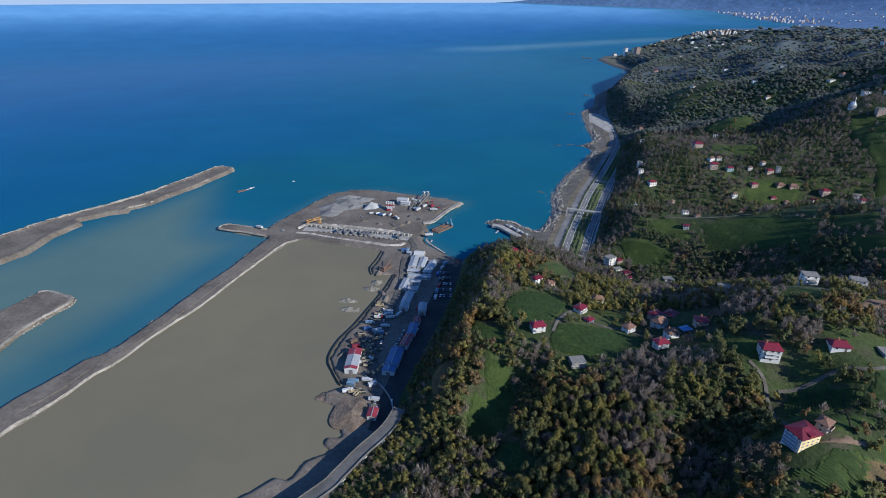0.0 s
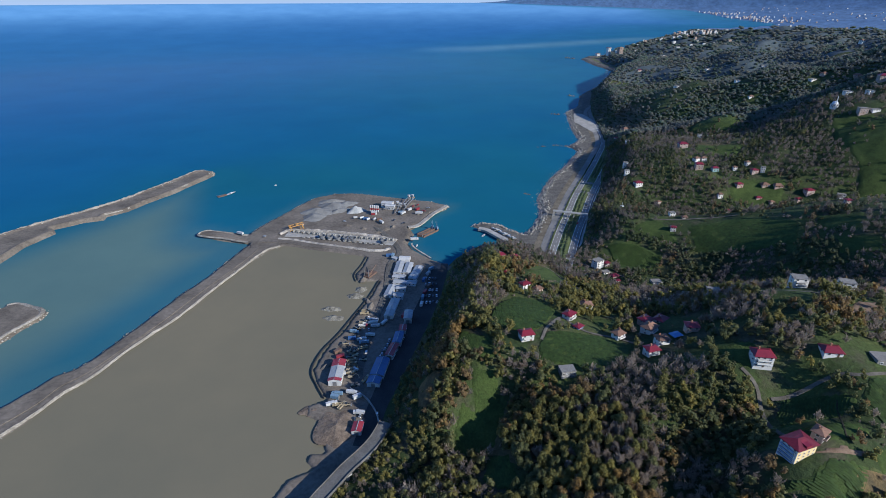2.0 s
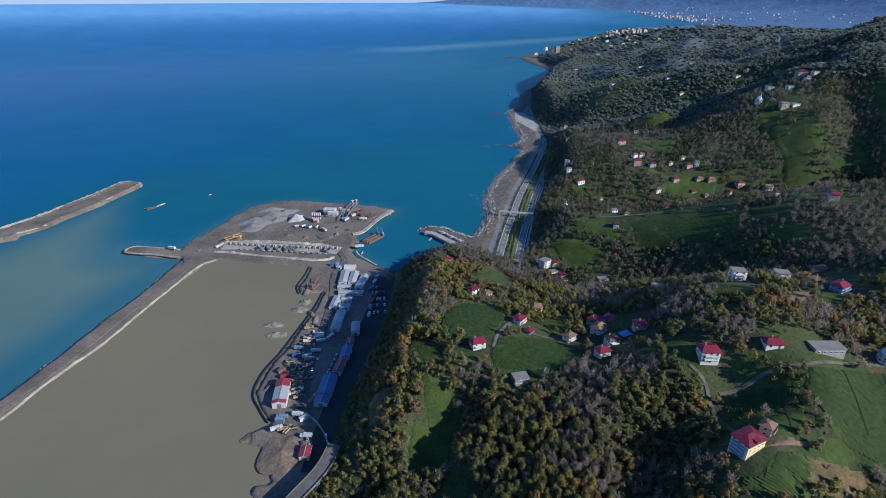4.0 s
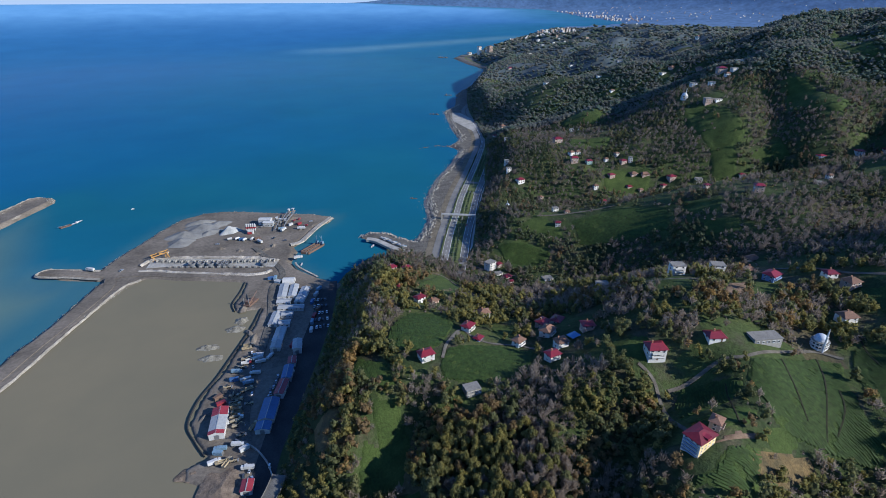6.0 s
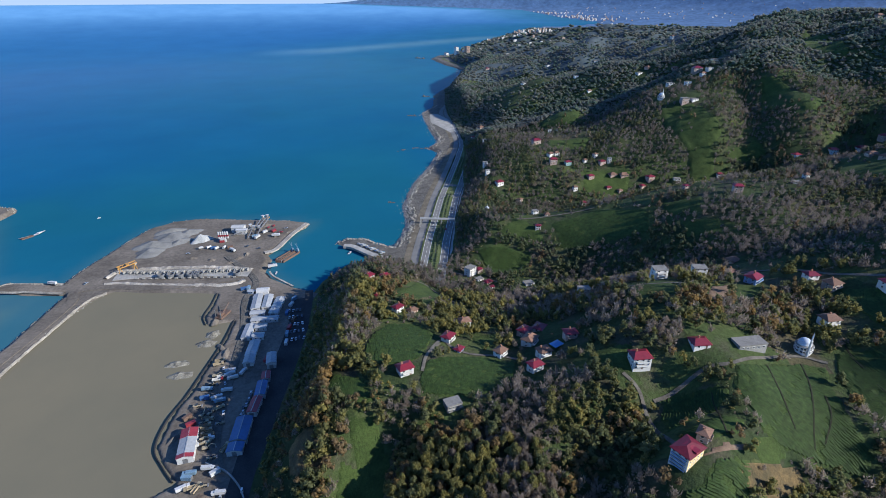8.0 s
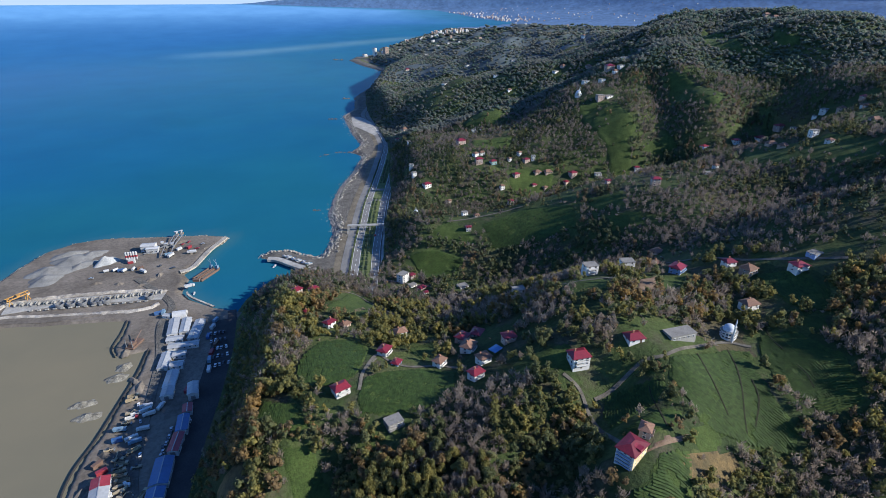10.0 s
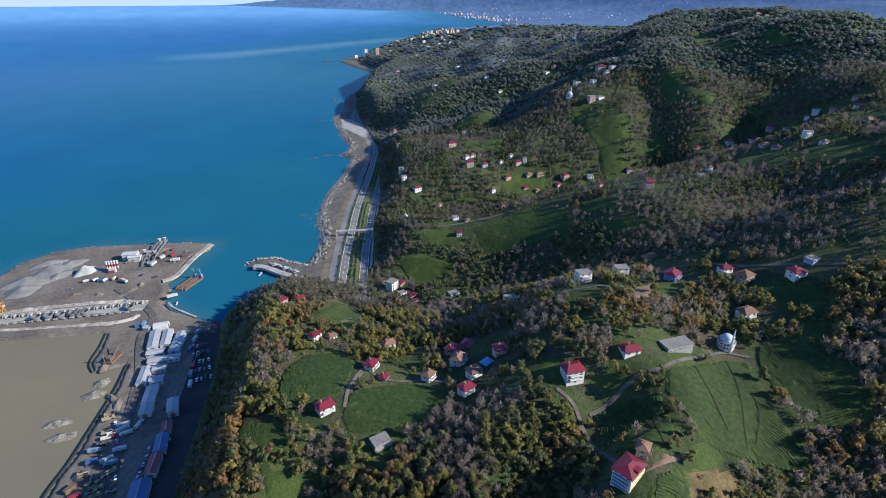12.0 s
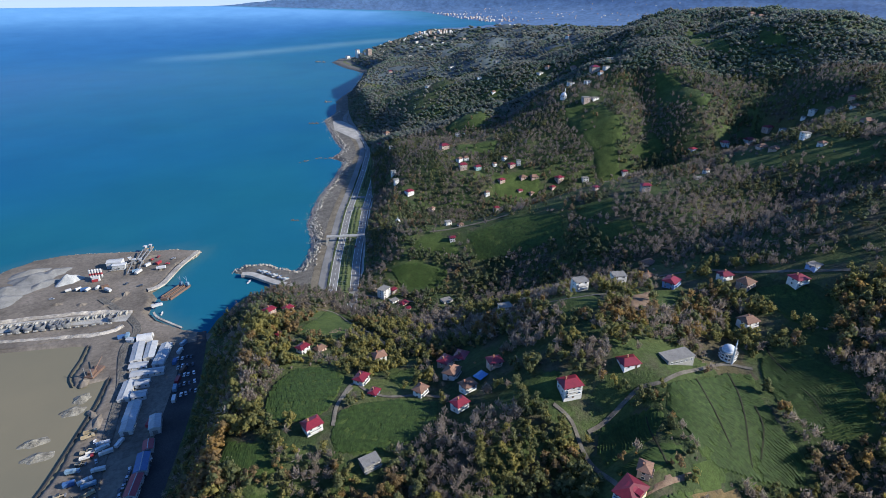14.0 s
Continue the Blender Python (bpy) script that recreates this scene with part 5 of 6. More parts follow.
x, y = x[k], y[k]
x2, y2 = stand(6.5, 440, 900, 0.38, 111, 0.3)
SCRUB = {k: [crown("green", 26, 2, 70 + i, lump=OCTA) for i in range(4)] for k in FOLIAGE}
kk = kinds_at(x, y, 110)
plant(x, y, kk, SCRUB, 2.0, 4.5, (1.0, 1.6), "scrub")
plant(x2, y2, kinds_at(x2, y2, 112, 0.15, 0.58), {k: [crown("green", 10, 2, 80 + i, lump=OCTA) for i in range(4)] for k in FOLIAGE}, 2.5, 5.5, (1.2, 2.0), "scrub")

# ---- the works yard and harbour ----
M_SHEET = plain("grey_sheet_roof", (0.33, 0.345, 0.355), 0.55, 0.0, fine=0.5, vary=0.2, objects=0.12)
M_BLUESHEET = plain("blue_sheet_roof", (0.045, 0.11, 0.25), 0.5, fine=0.5, vary=0.2)
M_WHITEPANEL = plain("white_panel", (0.5, 0.505, 0.5), 0.5, vary=0.2, objects=0.15)
M_REDPANEL = plain("red_panel", (0.25, 0.03, 0.04), 0.5, vary=0.2)
M_YELLOW = plain("machine_yellow", (0.36, 0.3, 0.2), 0.55, objects=0.25)
M_ORANGE = plain("crane_orange", (0.5, 0.26, 0.06), 0.5)
M_RUST = plain("rusty_steel", (0.15, 0.092, 0.066), 0.8, vary=0.5)
M_STEEL = plain("grey_steel", (0.22, 0.225, 0.235), 0.5, 0.4)
M_TYRE = plain("tyre_rubber", (0.025, 0.025, 0.027), 0.9)
M_SKYBLUE = plain("light_blue_paint", (0.17, 0.27, 0.36), 0.55)
CARPAINT = [plain("white_car_paint", (0.72, 0.72, 0.72), 0.25, vary=0.08), plain("dark_car_paint", (0.06, 0.07, 0.09), 0.25, vary=0.1), plain("silver_car_paint", (0.4, 0.42, 0.44), 0.3, 0.4, vary=0.1), plain("red_car_paint", (0.4, 0.04, 0.04), 0.25, vary=0.1)]
GZ = 3.4


def gable(bm, w, l, z, rise, over=0.4, thick=0.18):
    """Two slopes along y."""
    W, Ln = w / 2 + over, l / 2 + over
    a = [bm.verts.new(p) for p in ((-W, -Ln, z), (0, -Ln, z + rise), (W, -Ln, z), (W, -Ln, z - thick), (0, -Ln, z + rise - thick), (-W, -Ln, z - thick))]
    b = [bm.verts.new((v.co.x, Ln, v.co.z)) for v in a]
    for i in range(6):
        j = (i + 1) % 6
        bm.faces.new((a[i], a[j], b[j], b[i]))
    bm.faces.new((a[0], a[5], a[4], a[1]))
    bm.faces.new((a[1], a[4], a[3], a[2]))
    bm.faces.new((b[1], b[4], b[5], b[0]))
    bm.faces.new((b[2], b[3], b[4], b[1]))
    bmesh.ops.recalc_face_normals(bm, faces=bm.faces)
    return bm


def shed(x, y, w, l, h, turn, roof=M_SHEET, wall=M_WHITEPANEL, label="long white site shed with grey sheet roof", ends=None):
    e = thing("site_shed", pose(x, y, GZ, 0, 0, turn), label, "shed", "sheds of the works yard")
    bm = box(bmesh.new(), -w / 2, w / 2, -l / 2, l / 2, -1, h)
    for s in (-l / 2, l / 2):
        t = [bm.verts.new(p) for p in ((-w / 2, s, h), (w / 2, s, h), (0, s, h + w * 0.13))]
        bm.faces.new(t if s < 0 else t[::-1])
    part("wall", bm, wall, e)
    r = part("roof", gable(bmesh.new(), w, l, h + 0.12, w * 0.14), roof, e)
    part("ridge_cap", box(bmesh.new(), -0.25, 0.25, -l / 2 - 0.4, l / 2 + 0.4, h + 0.1 + w * 0.14, h + 0.22 + w * 0.14), M_SHEET, r)
    part("gutter", box(bmesh.new(), w / 2 + 0.25, w / 2 + 0.45, -l / 2 - 0.4, l / 2 + 0.4, h - 0.1, h + 0.1), M_WHITEPANEL, r)
    part("door", box(bmesh.new(), -1.4, 1.4, -l / 2 - 0.08, -l / 2 - 0.003, -0.2, min(3.2, h - 0.4)), M_STEEL, e)
    for sx, rot in ((w / 2, -90), (-w / 2, 90)):
        for k in range(int(l / 4)):
            shared("window", WINDOW, e, pose(sx, -l / 2 + 2 + 4 * k, 1.1, 0, 0, rot))
    if ends:
        for s, share in ((-1, 0.1), (1, 0.3)):
            part("end_band", gable(bmesh.new(), w + 0.05, l * share, h + 0.26, w * 0.14, 0.4, 0.1), ends, r, "red end band of the roof").location = (0, s * l * (0.5 - share / 2), 0)
    return e


# x, y, breadth, length, height, turn
for q in [(-28, 490, 7.4, 25, 2.5, -6), (-19, 488, 7.0, 22, 2.5, -8), (-11, 478, 7.4, 27, 2.7, -16), (-27, 471, 6.6, 12, 2.3, 76), (-21, 459, 6.6, 22, 2.4, 80), (-34, 443, 7.1, 20, 2.5, -11),
          (-24, 447, 6.2, 9, 3.0, 78), (-26, 434, 6.4, 9, 3.0, 80), (-30, 418, 7.4, 19, 2.5, -11), (-32, 403, 7.4, 10, 3.0, -10)]:
    shed(*q)
shed(-65, 325, 9, 24, 4.2, -1, M_SHEET, M_WHITEPANEL, "white and grey hall with red end bands", M_REDPANEL)
shed(-34.5, 329, 9.6, 20, 3.8, -10, M_BLUESHEET, M_WHITEPANEL, "workshop hall with blue sheet roof")
shed(-37.5, 314, 9, 7, 3.4, -10, M_BLUESHEET, M_WHITEPANEL, "small annex with blue sheet roof")
shed(-27, 349, 6, 15, 4.2, -15, M_REDPANEL, M_WHITEPANEL, "store with dull red sheet roof")
shed(-23, 365, 6.5, 14.5, 4.2, -8, M_BLUESHEET, M_WHITEPANEL, "store with blue sheet roof")
shed(-20, 379, 5.4, 8, 3.6, -4, M_REDPANEL, M_WHITEPANEL, "small store with red sheet roof")
shed(-16, 397, 6.4, 13, 5, -3, M_SHEET, M_WHITEPANEL, "pale site office with grey roof")
shed(-44, 269, 6, 8, 3.4, -6, M_REDPANEL, M_WHITEPANEL, "small hut with red sheet roof")
shed(-33, 511, 4, 6, 2.6, 60)
e = thing("tent", pose(-23, 509, GZ, 0, 0, -10), "white fabric store tent with rounded roof", "tent")
bm = bmesh.new()
bmesh.ops.create_cone(bm, cap_ends=True, segments=24, radius1=4.5, radius2=4.5, depth=11, matrix=pose(0, 0, 0.4, 0, 90, 0))
bmesh.ops.bisect_plane(bm, geom=bm.verts[:] + bm.edges[:] + bm.faces[:], plane_co=(0, 0, 0), plane_no=(0, 0, 1), clear_inner=True)
part("cover", bm, M_WHITEPANEL, e)
part("door", box(bmesh.new(), 5.51, 5.6, -1.5, 1.5, 0, 2.8), M_STEEL, e)


def wheels(e, places, r, width):
    for x, y in places:
        w = part("wheel", tube(bmesh.new(), (x, y - width / 2, r), (x, y + width / 2, r), r, None, 12), M_TYRE, e)
        part("rim", tube(bmesh.new(), (x, y - width / 2 - 0.02, r), (x, y + width / 2 + 0.02, r), r * 0.5, None, 8), M_STEEL, w)


def car(paint, label):
    e = thing("car", pose(0, 0, -50), label, "car", "parked cars")
    bm = box(bmesh.new(), -2.1, 2.1, -0.88, 0.88, 0.35, 0.95, 0, 0.12)
    part("body", bm, paint, e)
    bm = bmesh.new()
    r = bmesh.ops.create_cube(bm, size=1, matrix=Matrix.LocRotScale((-0.15, 0, 1.2), None, (2.4, 1.6, 0.6)))
    for v in bm.verts:
        if v.co.z > 1.2:
            v.co.x = -0.15 + (v.co.x + 0.15) * 0.7
            v.co.y *= 0.85
    part("cabin", bm, M_PANE, e)
    part("roof", box(bmesh.new(), -0.95, 0.65, -0.66, 0.66, 1.5, 1.54), paint, e)
    wheels(e, [(-1.35, -0.8), (-1.35, 0.8), (1.35, -0.8), (1.35, 0.8)], 0.33, 0.2)
    return e


def truck(cab, load, kind_, label):
    e = thing("truck", pose(0, 0, -50), label, "truck", "site vehicles")
    part("chassis", box(bmesh.new(), -4.4, 4.2, -0.5, 0.5, 0.75, 1.05), M_STEEL, e)
    c = part("cab", box(bmesh.new(), 2.4, 4.4, -1.2, 1.2, 0.8, 3.0, 0, 0.15), cab, e)
    part("windscreen", box(bmesh.new(), 4.38, 4.44, -1.0, 1.0, 1.8, 2.7), M_PANE, c)
    if kind_ == "mixer":
        part("drum", tube(tube(bmesh.new(), (-3.9, 0, 2.9), (-1.5, 0, 2.4), 0.6, 1.3, 14), (-1.5, 0, 2.4), (2.0, 0, 1.9), 1.3, 0.8, 14), load, e)
        part("chute", box(bmesh.new(), -4.8, -3.9, -0.4, 0.4, 1.8, 2.2), M_STEEL, e)
    elif kind_ == "tipper":
        bm = bmesh.new()
        for a, b, c0, d, z0, z1 in ((-4.5, 2.2, -1.25, 1.25, 1.1, 1.25), (-4.5, 2.2, -1.25, -1.15, 1.25, 2.5), (-4.5, 2.2, 1.15, 1.25, 1.25, 2.5), (2.1, 2.2, -1.15, 1.15, 1.25, 2.6), (-4.5, -4.4, -1.15, 1.15, 1.25, 2.3)):
            box(bm, a, b, c0, d, z0, z1)
        part("tipping_body", bm, load, e)
    else:
        part("box_body", box(bmesh.new(), -4.6, 2.2, -1.25, 1.25, 1.1, 3.4, 0, 0.06), load, e)
    wheels(e, [(x, s * 1.05) for x in (-3.5, -2.2, 3.3) for s in (-1, 1)], 0.52, 0.32)
    return e


def excavator(paint, label):
    e = thing("excavator", pose(0, 0, -50), label, "excavator", "site vehicles")
    for s in (-1.2, 1.2):
        part("track", box(bmesh.new(), -2.2, 2.2, s - 0.35, s + 0.35, 0, 0.9, 0, 0.25), M_TYRE, e)
    part("house", box(bmesh.new(), -2.4, 1.4, -1.4, 1.4, 1.0, 2.3, 0, 0.12), paint, e)
    part("cab", box(bmesh.new(), 0.0, 1.5, 0.35, 1.4, 2.3, 3.3, 0, 0.1), M_PANE, e)
    part("boom", tube(tube(bmesh.new(), (1.2, -0.3, 1.8), (4.2, -0.3, 4.6), 0.35, 0.28, 6), (4.2, -0.3, 4.6), (6.6, -0.3, 3.4), 0.28, 0.2, 6), paint, e)
    part("stick", tube(bmesh.new(), (6.6, -0.3, 3.5), (6.9, -0.3, 1.0), 0.2, 0.16, 6), paint, e)
    part("bucket", box(bmesh.new(), 6.4, 7.4, -0.9, 0.3, 0.1, 1.0, 0, 0.15), M_STEEL, e)
    return e


def loader(paint, label):
    e = thing("wheel_loader", pose(0, 0, -50), label, "loader", "site vehicles")
    part("body", box(bmesh.new(), -3.2, 0.6, -1.1, 1.1, 0.9, 2.1, 0, 0.15), paint, e)
    part("cab", box(bmesh.new(), -0.9, 0.7, -0.8, 0.8, 2.1, 3.3, 0, 0.1), M_PANE, e)
    part("arm", box(bmesh.new(), 0.6, 3.0, -0.5, 0.5, 0.9, 1.4), paint, e)
    part("bucket", box(bmesh.new(), 2.9, 4.0, -1.4, 1.4, 0.2, 1.3, 0, 0.2), M_STEEL, e)
    wheels(e, [(x, s * 1.1) for x in (-2.2, 1.2) for s in (-1, 1)], 0.8, 0.55)
    return e


FLEET = {"a": truck(M_WHITEPANEL, M_WHITEPANEL, "box", "white box lorry on the yard"), "b": truck(M_YELLOW, M_YELLOW, "tipper", "yellow tipper lorry on the yard"), "c": truck(M_WHITEPANEL, M_YELLOW, "mixer", "cement mixer lorry on the yard"),
         "d": excavator(M_YELLOW, "yellow tracked excavator on the yard"), "e": loader(M_YELLOW, "yellow wheel loader on the yard"), "f": truck(M_SKYBLUE, M_SKYBLUE, "box", "light blue lorry on the yard"),
         "g": car(CARPAINT[0], "white car parked on the yard"), "h": car(CARPAINT[1], "dark car parked on the yard"), "i": car(CARPAINT[2], "silver car parked on the yard"), "j": car(CARPAINT[3], "red car parked on the yard"), "k": truck(M_REDPANEL, M_WHITEPANEL, "tipper", "lorry with red cab on the yard")}
PARKED = [(-53, 410, "b"), (-54, 406, "b"), (-55, 392, "d"), (-45, 395, "a"), (-45, 391, "a"), (-43, 386, "a"), (-36, 391, "a"), (-53, 387, "k"), (-50, 390, "k"), (-59, 378, "f"), (-46, 373, "a"), (-52, 367, "a"), (-50, 363, "f"), (-55, 353, "e"), (-47, 351, "g"), (-57, 341, "b"), (-56, 337, "b"), (-55, 333, "b"),
          (-56, 329, "c"), (-57, 325, "c"), (-53, 326, "c"), (-55, 321, "d"), (-51, 312, "e"), (-52, 304, "a"), (-62, 303, "f")]
PARKED2 = [(-64, 293, "a"), (-60, 292, "b"), (-57, 291, "b"), (-54, 292, "e"), (-46, 286, "g"), (-44, 282, "i"), (-45, 284, "a"), (-42, 276, "g"), (-47, 279, "h"), (-60, 352, "d"), (-64, 362, "e"), (-33, 283, "g"), (-56, 347, "b"), (-48, 341, "e"), (-50, 356, "b"), (-58, 345, "e"), (-44, 318, "b"), (-50, 400, "g"), (-48, 382, "i"), (-56, 383, "e")]
for i, (x, y, k) in enumerate(PARKED + PARKED2):
    copy_thing(FLEET[k], pose(x, y, GZ + 0.05, 0, 0, (0, 8, -12, 172, 20, 185, 60)[i % 7] + (90 if k in "ghij" else 0)) @ Matrix.Scale(0.85, 4))
# cars in the shade at the foot of the hill
for i in range(46):
    t = i / 46
    x, y = -36 + 8 * (i % 3) * 0.6 + 14 * t + random.uniform(-0.6, 0.6), 345 + 46 * (i / 46) + random.uniform(-0.5, 0.5)
    if i >= 24:
        x, y = -1 + 3.2 * ((i - 24) % 4) + random.uniform(-0.4, 0.4), 424 + 11.0 * ((i - 24) // 4) + random.uniform(-1, 1)
    copy_thing(FLEET[random.choice("hhighi")], pose(x, y, GZ + 0.05, 0, 0, random.choice((75, 80, 255, 90))))
for i in range(14):
    copy_thing(FLEET[random.choice("ghiaj")], pose(*[(-14, 560), (-10, 640), (-4, 650), (2, 660), (-30, 640), (-36, 655), (-18, 668), (-40, 620), (-55, 612), (-100, 618), (-215, 583), (-185, 575), (-28, 610), (-12, 672)][i], GZ + 0.05, 0, 0, random.uniform(0, 360)))
for o in FLEET.values():
    for c in (*o.children_recursive, o):
        bpy.data.objects.remove(c, do_unlink=True)

# containers and stacks
CONT = [M_WHITEPANEL, M_SKYBLUE, M_REDPANEL, M_RUST, M_BLUESHEET]


def container(x, y, turn, m, label):
    e = thing("container", pose(x, y, GZ, 0, 0, turn), label, "container", "site containers")
    part("box", box(bmesh.new(), -3, 3, -1.2, 1.2, 0.1, 2.6), m, e)
    for k in range(7):
        part("rib", box(bmesh.new(), -2.8 + 0.9 * k, -2.6 + 0.9 * k, -1.26, 1.26, 0.2, 2.5), m, e)
    part("door", box(bmesh.new(), 3.003, 3.06, -1.1, 1.1, 0.2, 2.5), M_STEEL, e)


for i, (x, y, r) in enumerate([(-5, 420, 80), (-4, 432, 80), (-2, 441, 70), (2, 452, 60), (-3, 465, 75), (1, 478, 60), (4, 488, 50), (-66, 345, 20), (-69, 352, 40), (-60, 369, 0), (-48, 300, 30), (-63, 300, -20), (-67, 640, 0), (-58, 622, 15), (-75, 624, 0), (-22, 655, 40), (-33, 645, 10), (-12, 655, 50), (-8, 570, -20), (-40, 520, 5), (-30, 500, 80), (-36, 520, 80), (-20, 402, 70)]):
    m = CONT[i % 5]
    container(x, y, r, m, {0: "white steel container beside the sheds", 1: "light blue steel container on the yard", 2: "dull red steel container on the yard", 3: "rusty steel container on the yard", 4: "dark blue steel container on the yard"}[i % 5])


def heap(name, x, y, rx, ry, h, turn, material, label, seed):
    """A tipped heap of loose stone with slumped sides."""
    r = np.random.default_rng(seed)
    k, a = np.meshgrid(np.linspace(0, 1, 16), np.linspace(0, 2 * np.pi, 41), indexing="ij")
    wob = 1 + 0.18 * np.sin(a * 2 + seed) + 0.1 * np.sin(a * 5 + seed * 2)
    px, py = rx * k * wob * np.cos(a), ry * k * wob * np.sin(a)
    pz = h * np.clip(1 - k, 0, 1) ** 0.85 * (0.75 + 0.5 * bumps(px + seed * 50, py, rx * 0.6, seed, 3)) - 0.4 * k
    c, s = math.cos(turn), math.sin(turn)
    ob = sheet(name, x + px * c - py * s, y + px * s + py * c, GZ - 0.1 + pz, material)
    return tagged(ob, label, "gravel heap")


def berm(name, line, half, top, material=None, foot=2.4):
    """A tipped bank of rubble: uneven crest, slumped ragged sides."""
    line = smooth_line(line, 1.8)
    way = np.gradient(line, axis=0)
    way /= np.linalg.norm(way, axis=1)[:, None]
    o = np.linspace(-1, 1, 9)[None, :]
    x0, y0 = line[:, :1], line[:, 1:]
    reach = half * (0.5 + 0.9 * np.where(o < 0, bumps(x0, y0, 9, 81, 3), bumps(x0, y0, 9, 82, 3)))
    X, Y = x0 - way[:, 1:] * o * reach, y0 + way[:, :1] * o * reach
    Z = foot + (top - foot) * (1 - np.abs(o) ** 1.7) * (0.55 + 0.9 * bumps(X, Y, 4, 83, 3))
    return sheet(name, X, Y, Z, material or M_BERM, smooth_shade=False)


M_DECK = earth("weathered_deck", (0.085, 0.083, 0.078), (0.14, 0.137, 0.128), 0.1, 1.2, bump=0.1, dist=0.02)
M_EDGE = earth("beige_rubble", (0.17, 0.155, 0.13), (0.31, 0.285, 0.245), 0.1, 0.8, bump=1.0, dist=0.6)
# asphalt whose base colour is near black to deepen the hill's shade
M_SHADE_TAR = earth("shade_dark_asphalt", (0.028, 0.028, 0.03), (0.05, 0.049, 0.048), 0.06, 1.2, bump=0.1, dist=0.02)
M_GRIT = earth("grey_crushed_stone", (0.135, 0.135, 0.13), (0.2, 0.2, 0.192), 0.1, 1.5)
M_PALEGRIT = earth("pale_crushed_stone", (0.24, 0.25, 0.25), (0.33, 0.34, 0.34), 0.1, 1.5)
for i, q in enumerate([(-138, 652, 20, 16, 6, 0.4), (-122, 672, 22, 14, 5, 0.2), (-140, 634, 18, 12, 4.5, 0.6), (-105, 680, 14, 10, 4, 0.0), (-128, 690, 16, 9, 4, 0.1), (-112, 655, 13, 9, 3.5, 0.7)]):
    heap("gravel_mound", *q[:5], q[5], M_GRIT, "broad grey crushed stone heap", 3 + i)
heap("gravel_mound", -90, 652, 11, 8, 8, 0.3, M_PALEGRIT, "tall pale crushed stone cone", 20)
for i, (x, y) in enumerate([(-56, 583), (-48, 592), (-40, 600), (-75, 596), (-95, 606), (-20, 676), (-10, 640), (-62, 470), (-66, 360), (-70, 340), (-75, 335), (-50, 420), (-54, 430)]):
    heap("earth_mound", x, y, 5 + i % 3, 2.5 + i % 2, 1.6 + 0.3 * (i % 3), 0.7 * i, M_SITE, "low brown spoil heap", 40 + i)
M_SILT = earth("grey_wet_silt", (0.1, 0.095, 0.08), (0.26, 0.245, 0.2), 0.3, 1.1, bump=1.0, dist=0.6)
M_MUD = earth("churned_mud", (0.10, 0.075, 0.055), (0.2, 0.155, 0.115), 0.12, 0.6, bump=1.0, dist=0.5)
heap("earth_mound", -58, 272, 12, 20, 2.4, 0.15, M_MUD, "churned brown earth bank", 77)
heap("earth_mound", -76, 289, 8, 6, 0.8, 0.3, M_MUD, "dark mud spit in the lagoon", 78).location.z = -0.6
for i, (x, y, a) in enumerate([(-84, 418, 8), (-80, 403, 9), (-66, 440, 9), (-62, 452, 7)]):
    ob = heap("mud_bank", x, y, a, 5.0, 2.6, 0.1 * i, M_SILT, "low grey mud bank in the lagoon", 90 + i)
    ob.location.z = -1.25

# caisson yard: pale rubble bank with two rows of concrete moulds
bank = smooth_line([(-170, 581), (-160, 593), (-120, 590), (-60, 574), (-33, 560)], 3.0)
tagged(berm("rubble_bank", bank[::4], 3.8, GZ + 1.6), "pale rubble bank behind the block moulds", "bank", kind="structure")
tagged(berm("rubble_bank", [(-168, 570), (-150, 566), (-115, 553), (-55, 535), (-40, 540)], 4.1, GZ + 0.9), "pale rubble bank along the muddy lagoon", "bank", kind="structure")
tagged(ribbon("casting_bed", [(-162, 581), (-120, 577), (-60, 560), (-36, 552)], -8, 6, GZ + 0.35, M_CONCRETE, thick=0.6), "pale concrete casting bed", "slab", kind="structure")


def mould(x, y, turn, dark):
    e = thing("concrete_block", pose(x, y, GZ + 0.35, 0, 0, turn), "dark round wet caisson on the casting bed" if dark else "pale concrete caisson block on the casting bed", "block", "caisson blocks")
    bm = bmesh.new()
    if dark:
        n = 18
        ring = [[bm.verts.new((r * math.cos(6.2832 * i / n), r * math.sin(6.2832 * i / n), z)) for i in range(n)] for r, z in ((3.6, 0), (3.6, 3.4), (3.0, 3.4), (3.0, 0.6))]
        for a, b in zip(ring, ring[1:]):
            for i in range(n):
                bm.faces.new((a[i], a[(i + 1) % n], b[(i + 1) % n], b[i]))
        bm.faces.new(ring[-1][::-1])
        bmesh.ops.recalc_face_normals(bm, faces=bm.faces)
        part("shell", bm, M_STEEL, e)
        part("rim", tube(bmesh.new(), (0, 0, 0.6), (0, 0, 0.75), 2.9, None, 18), M_TYRE, e)
    else:
        for a, b, c, d in ((-2.6, 2.6, 1.6, 2.2), (-2.6, -2.0, -2.2, 1.6), (2.0, 2.6, -2.2, 1.6)):
            box(bm, a, b, c, d, 0, 2.6)
        part("shell", bm, M_CONCRETE, e)
        part("step", box(bmesh.new(), -2.0, 2.0, -2.4, -1.9, 0, 0.8), M_CONCRETE, e)


for i in range(19):
    t = i / 18
    mould(-152 + 112 * t, 586 - 27 * t - 2 * math.sin(3.14 * t), -14, False)
for t in (0.3, 0.38, 0.46, 0.545, 0.585, 0.62, 0.93):
    mould(-152 + 112 * t, 577 - 26 * t, -14, True)
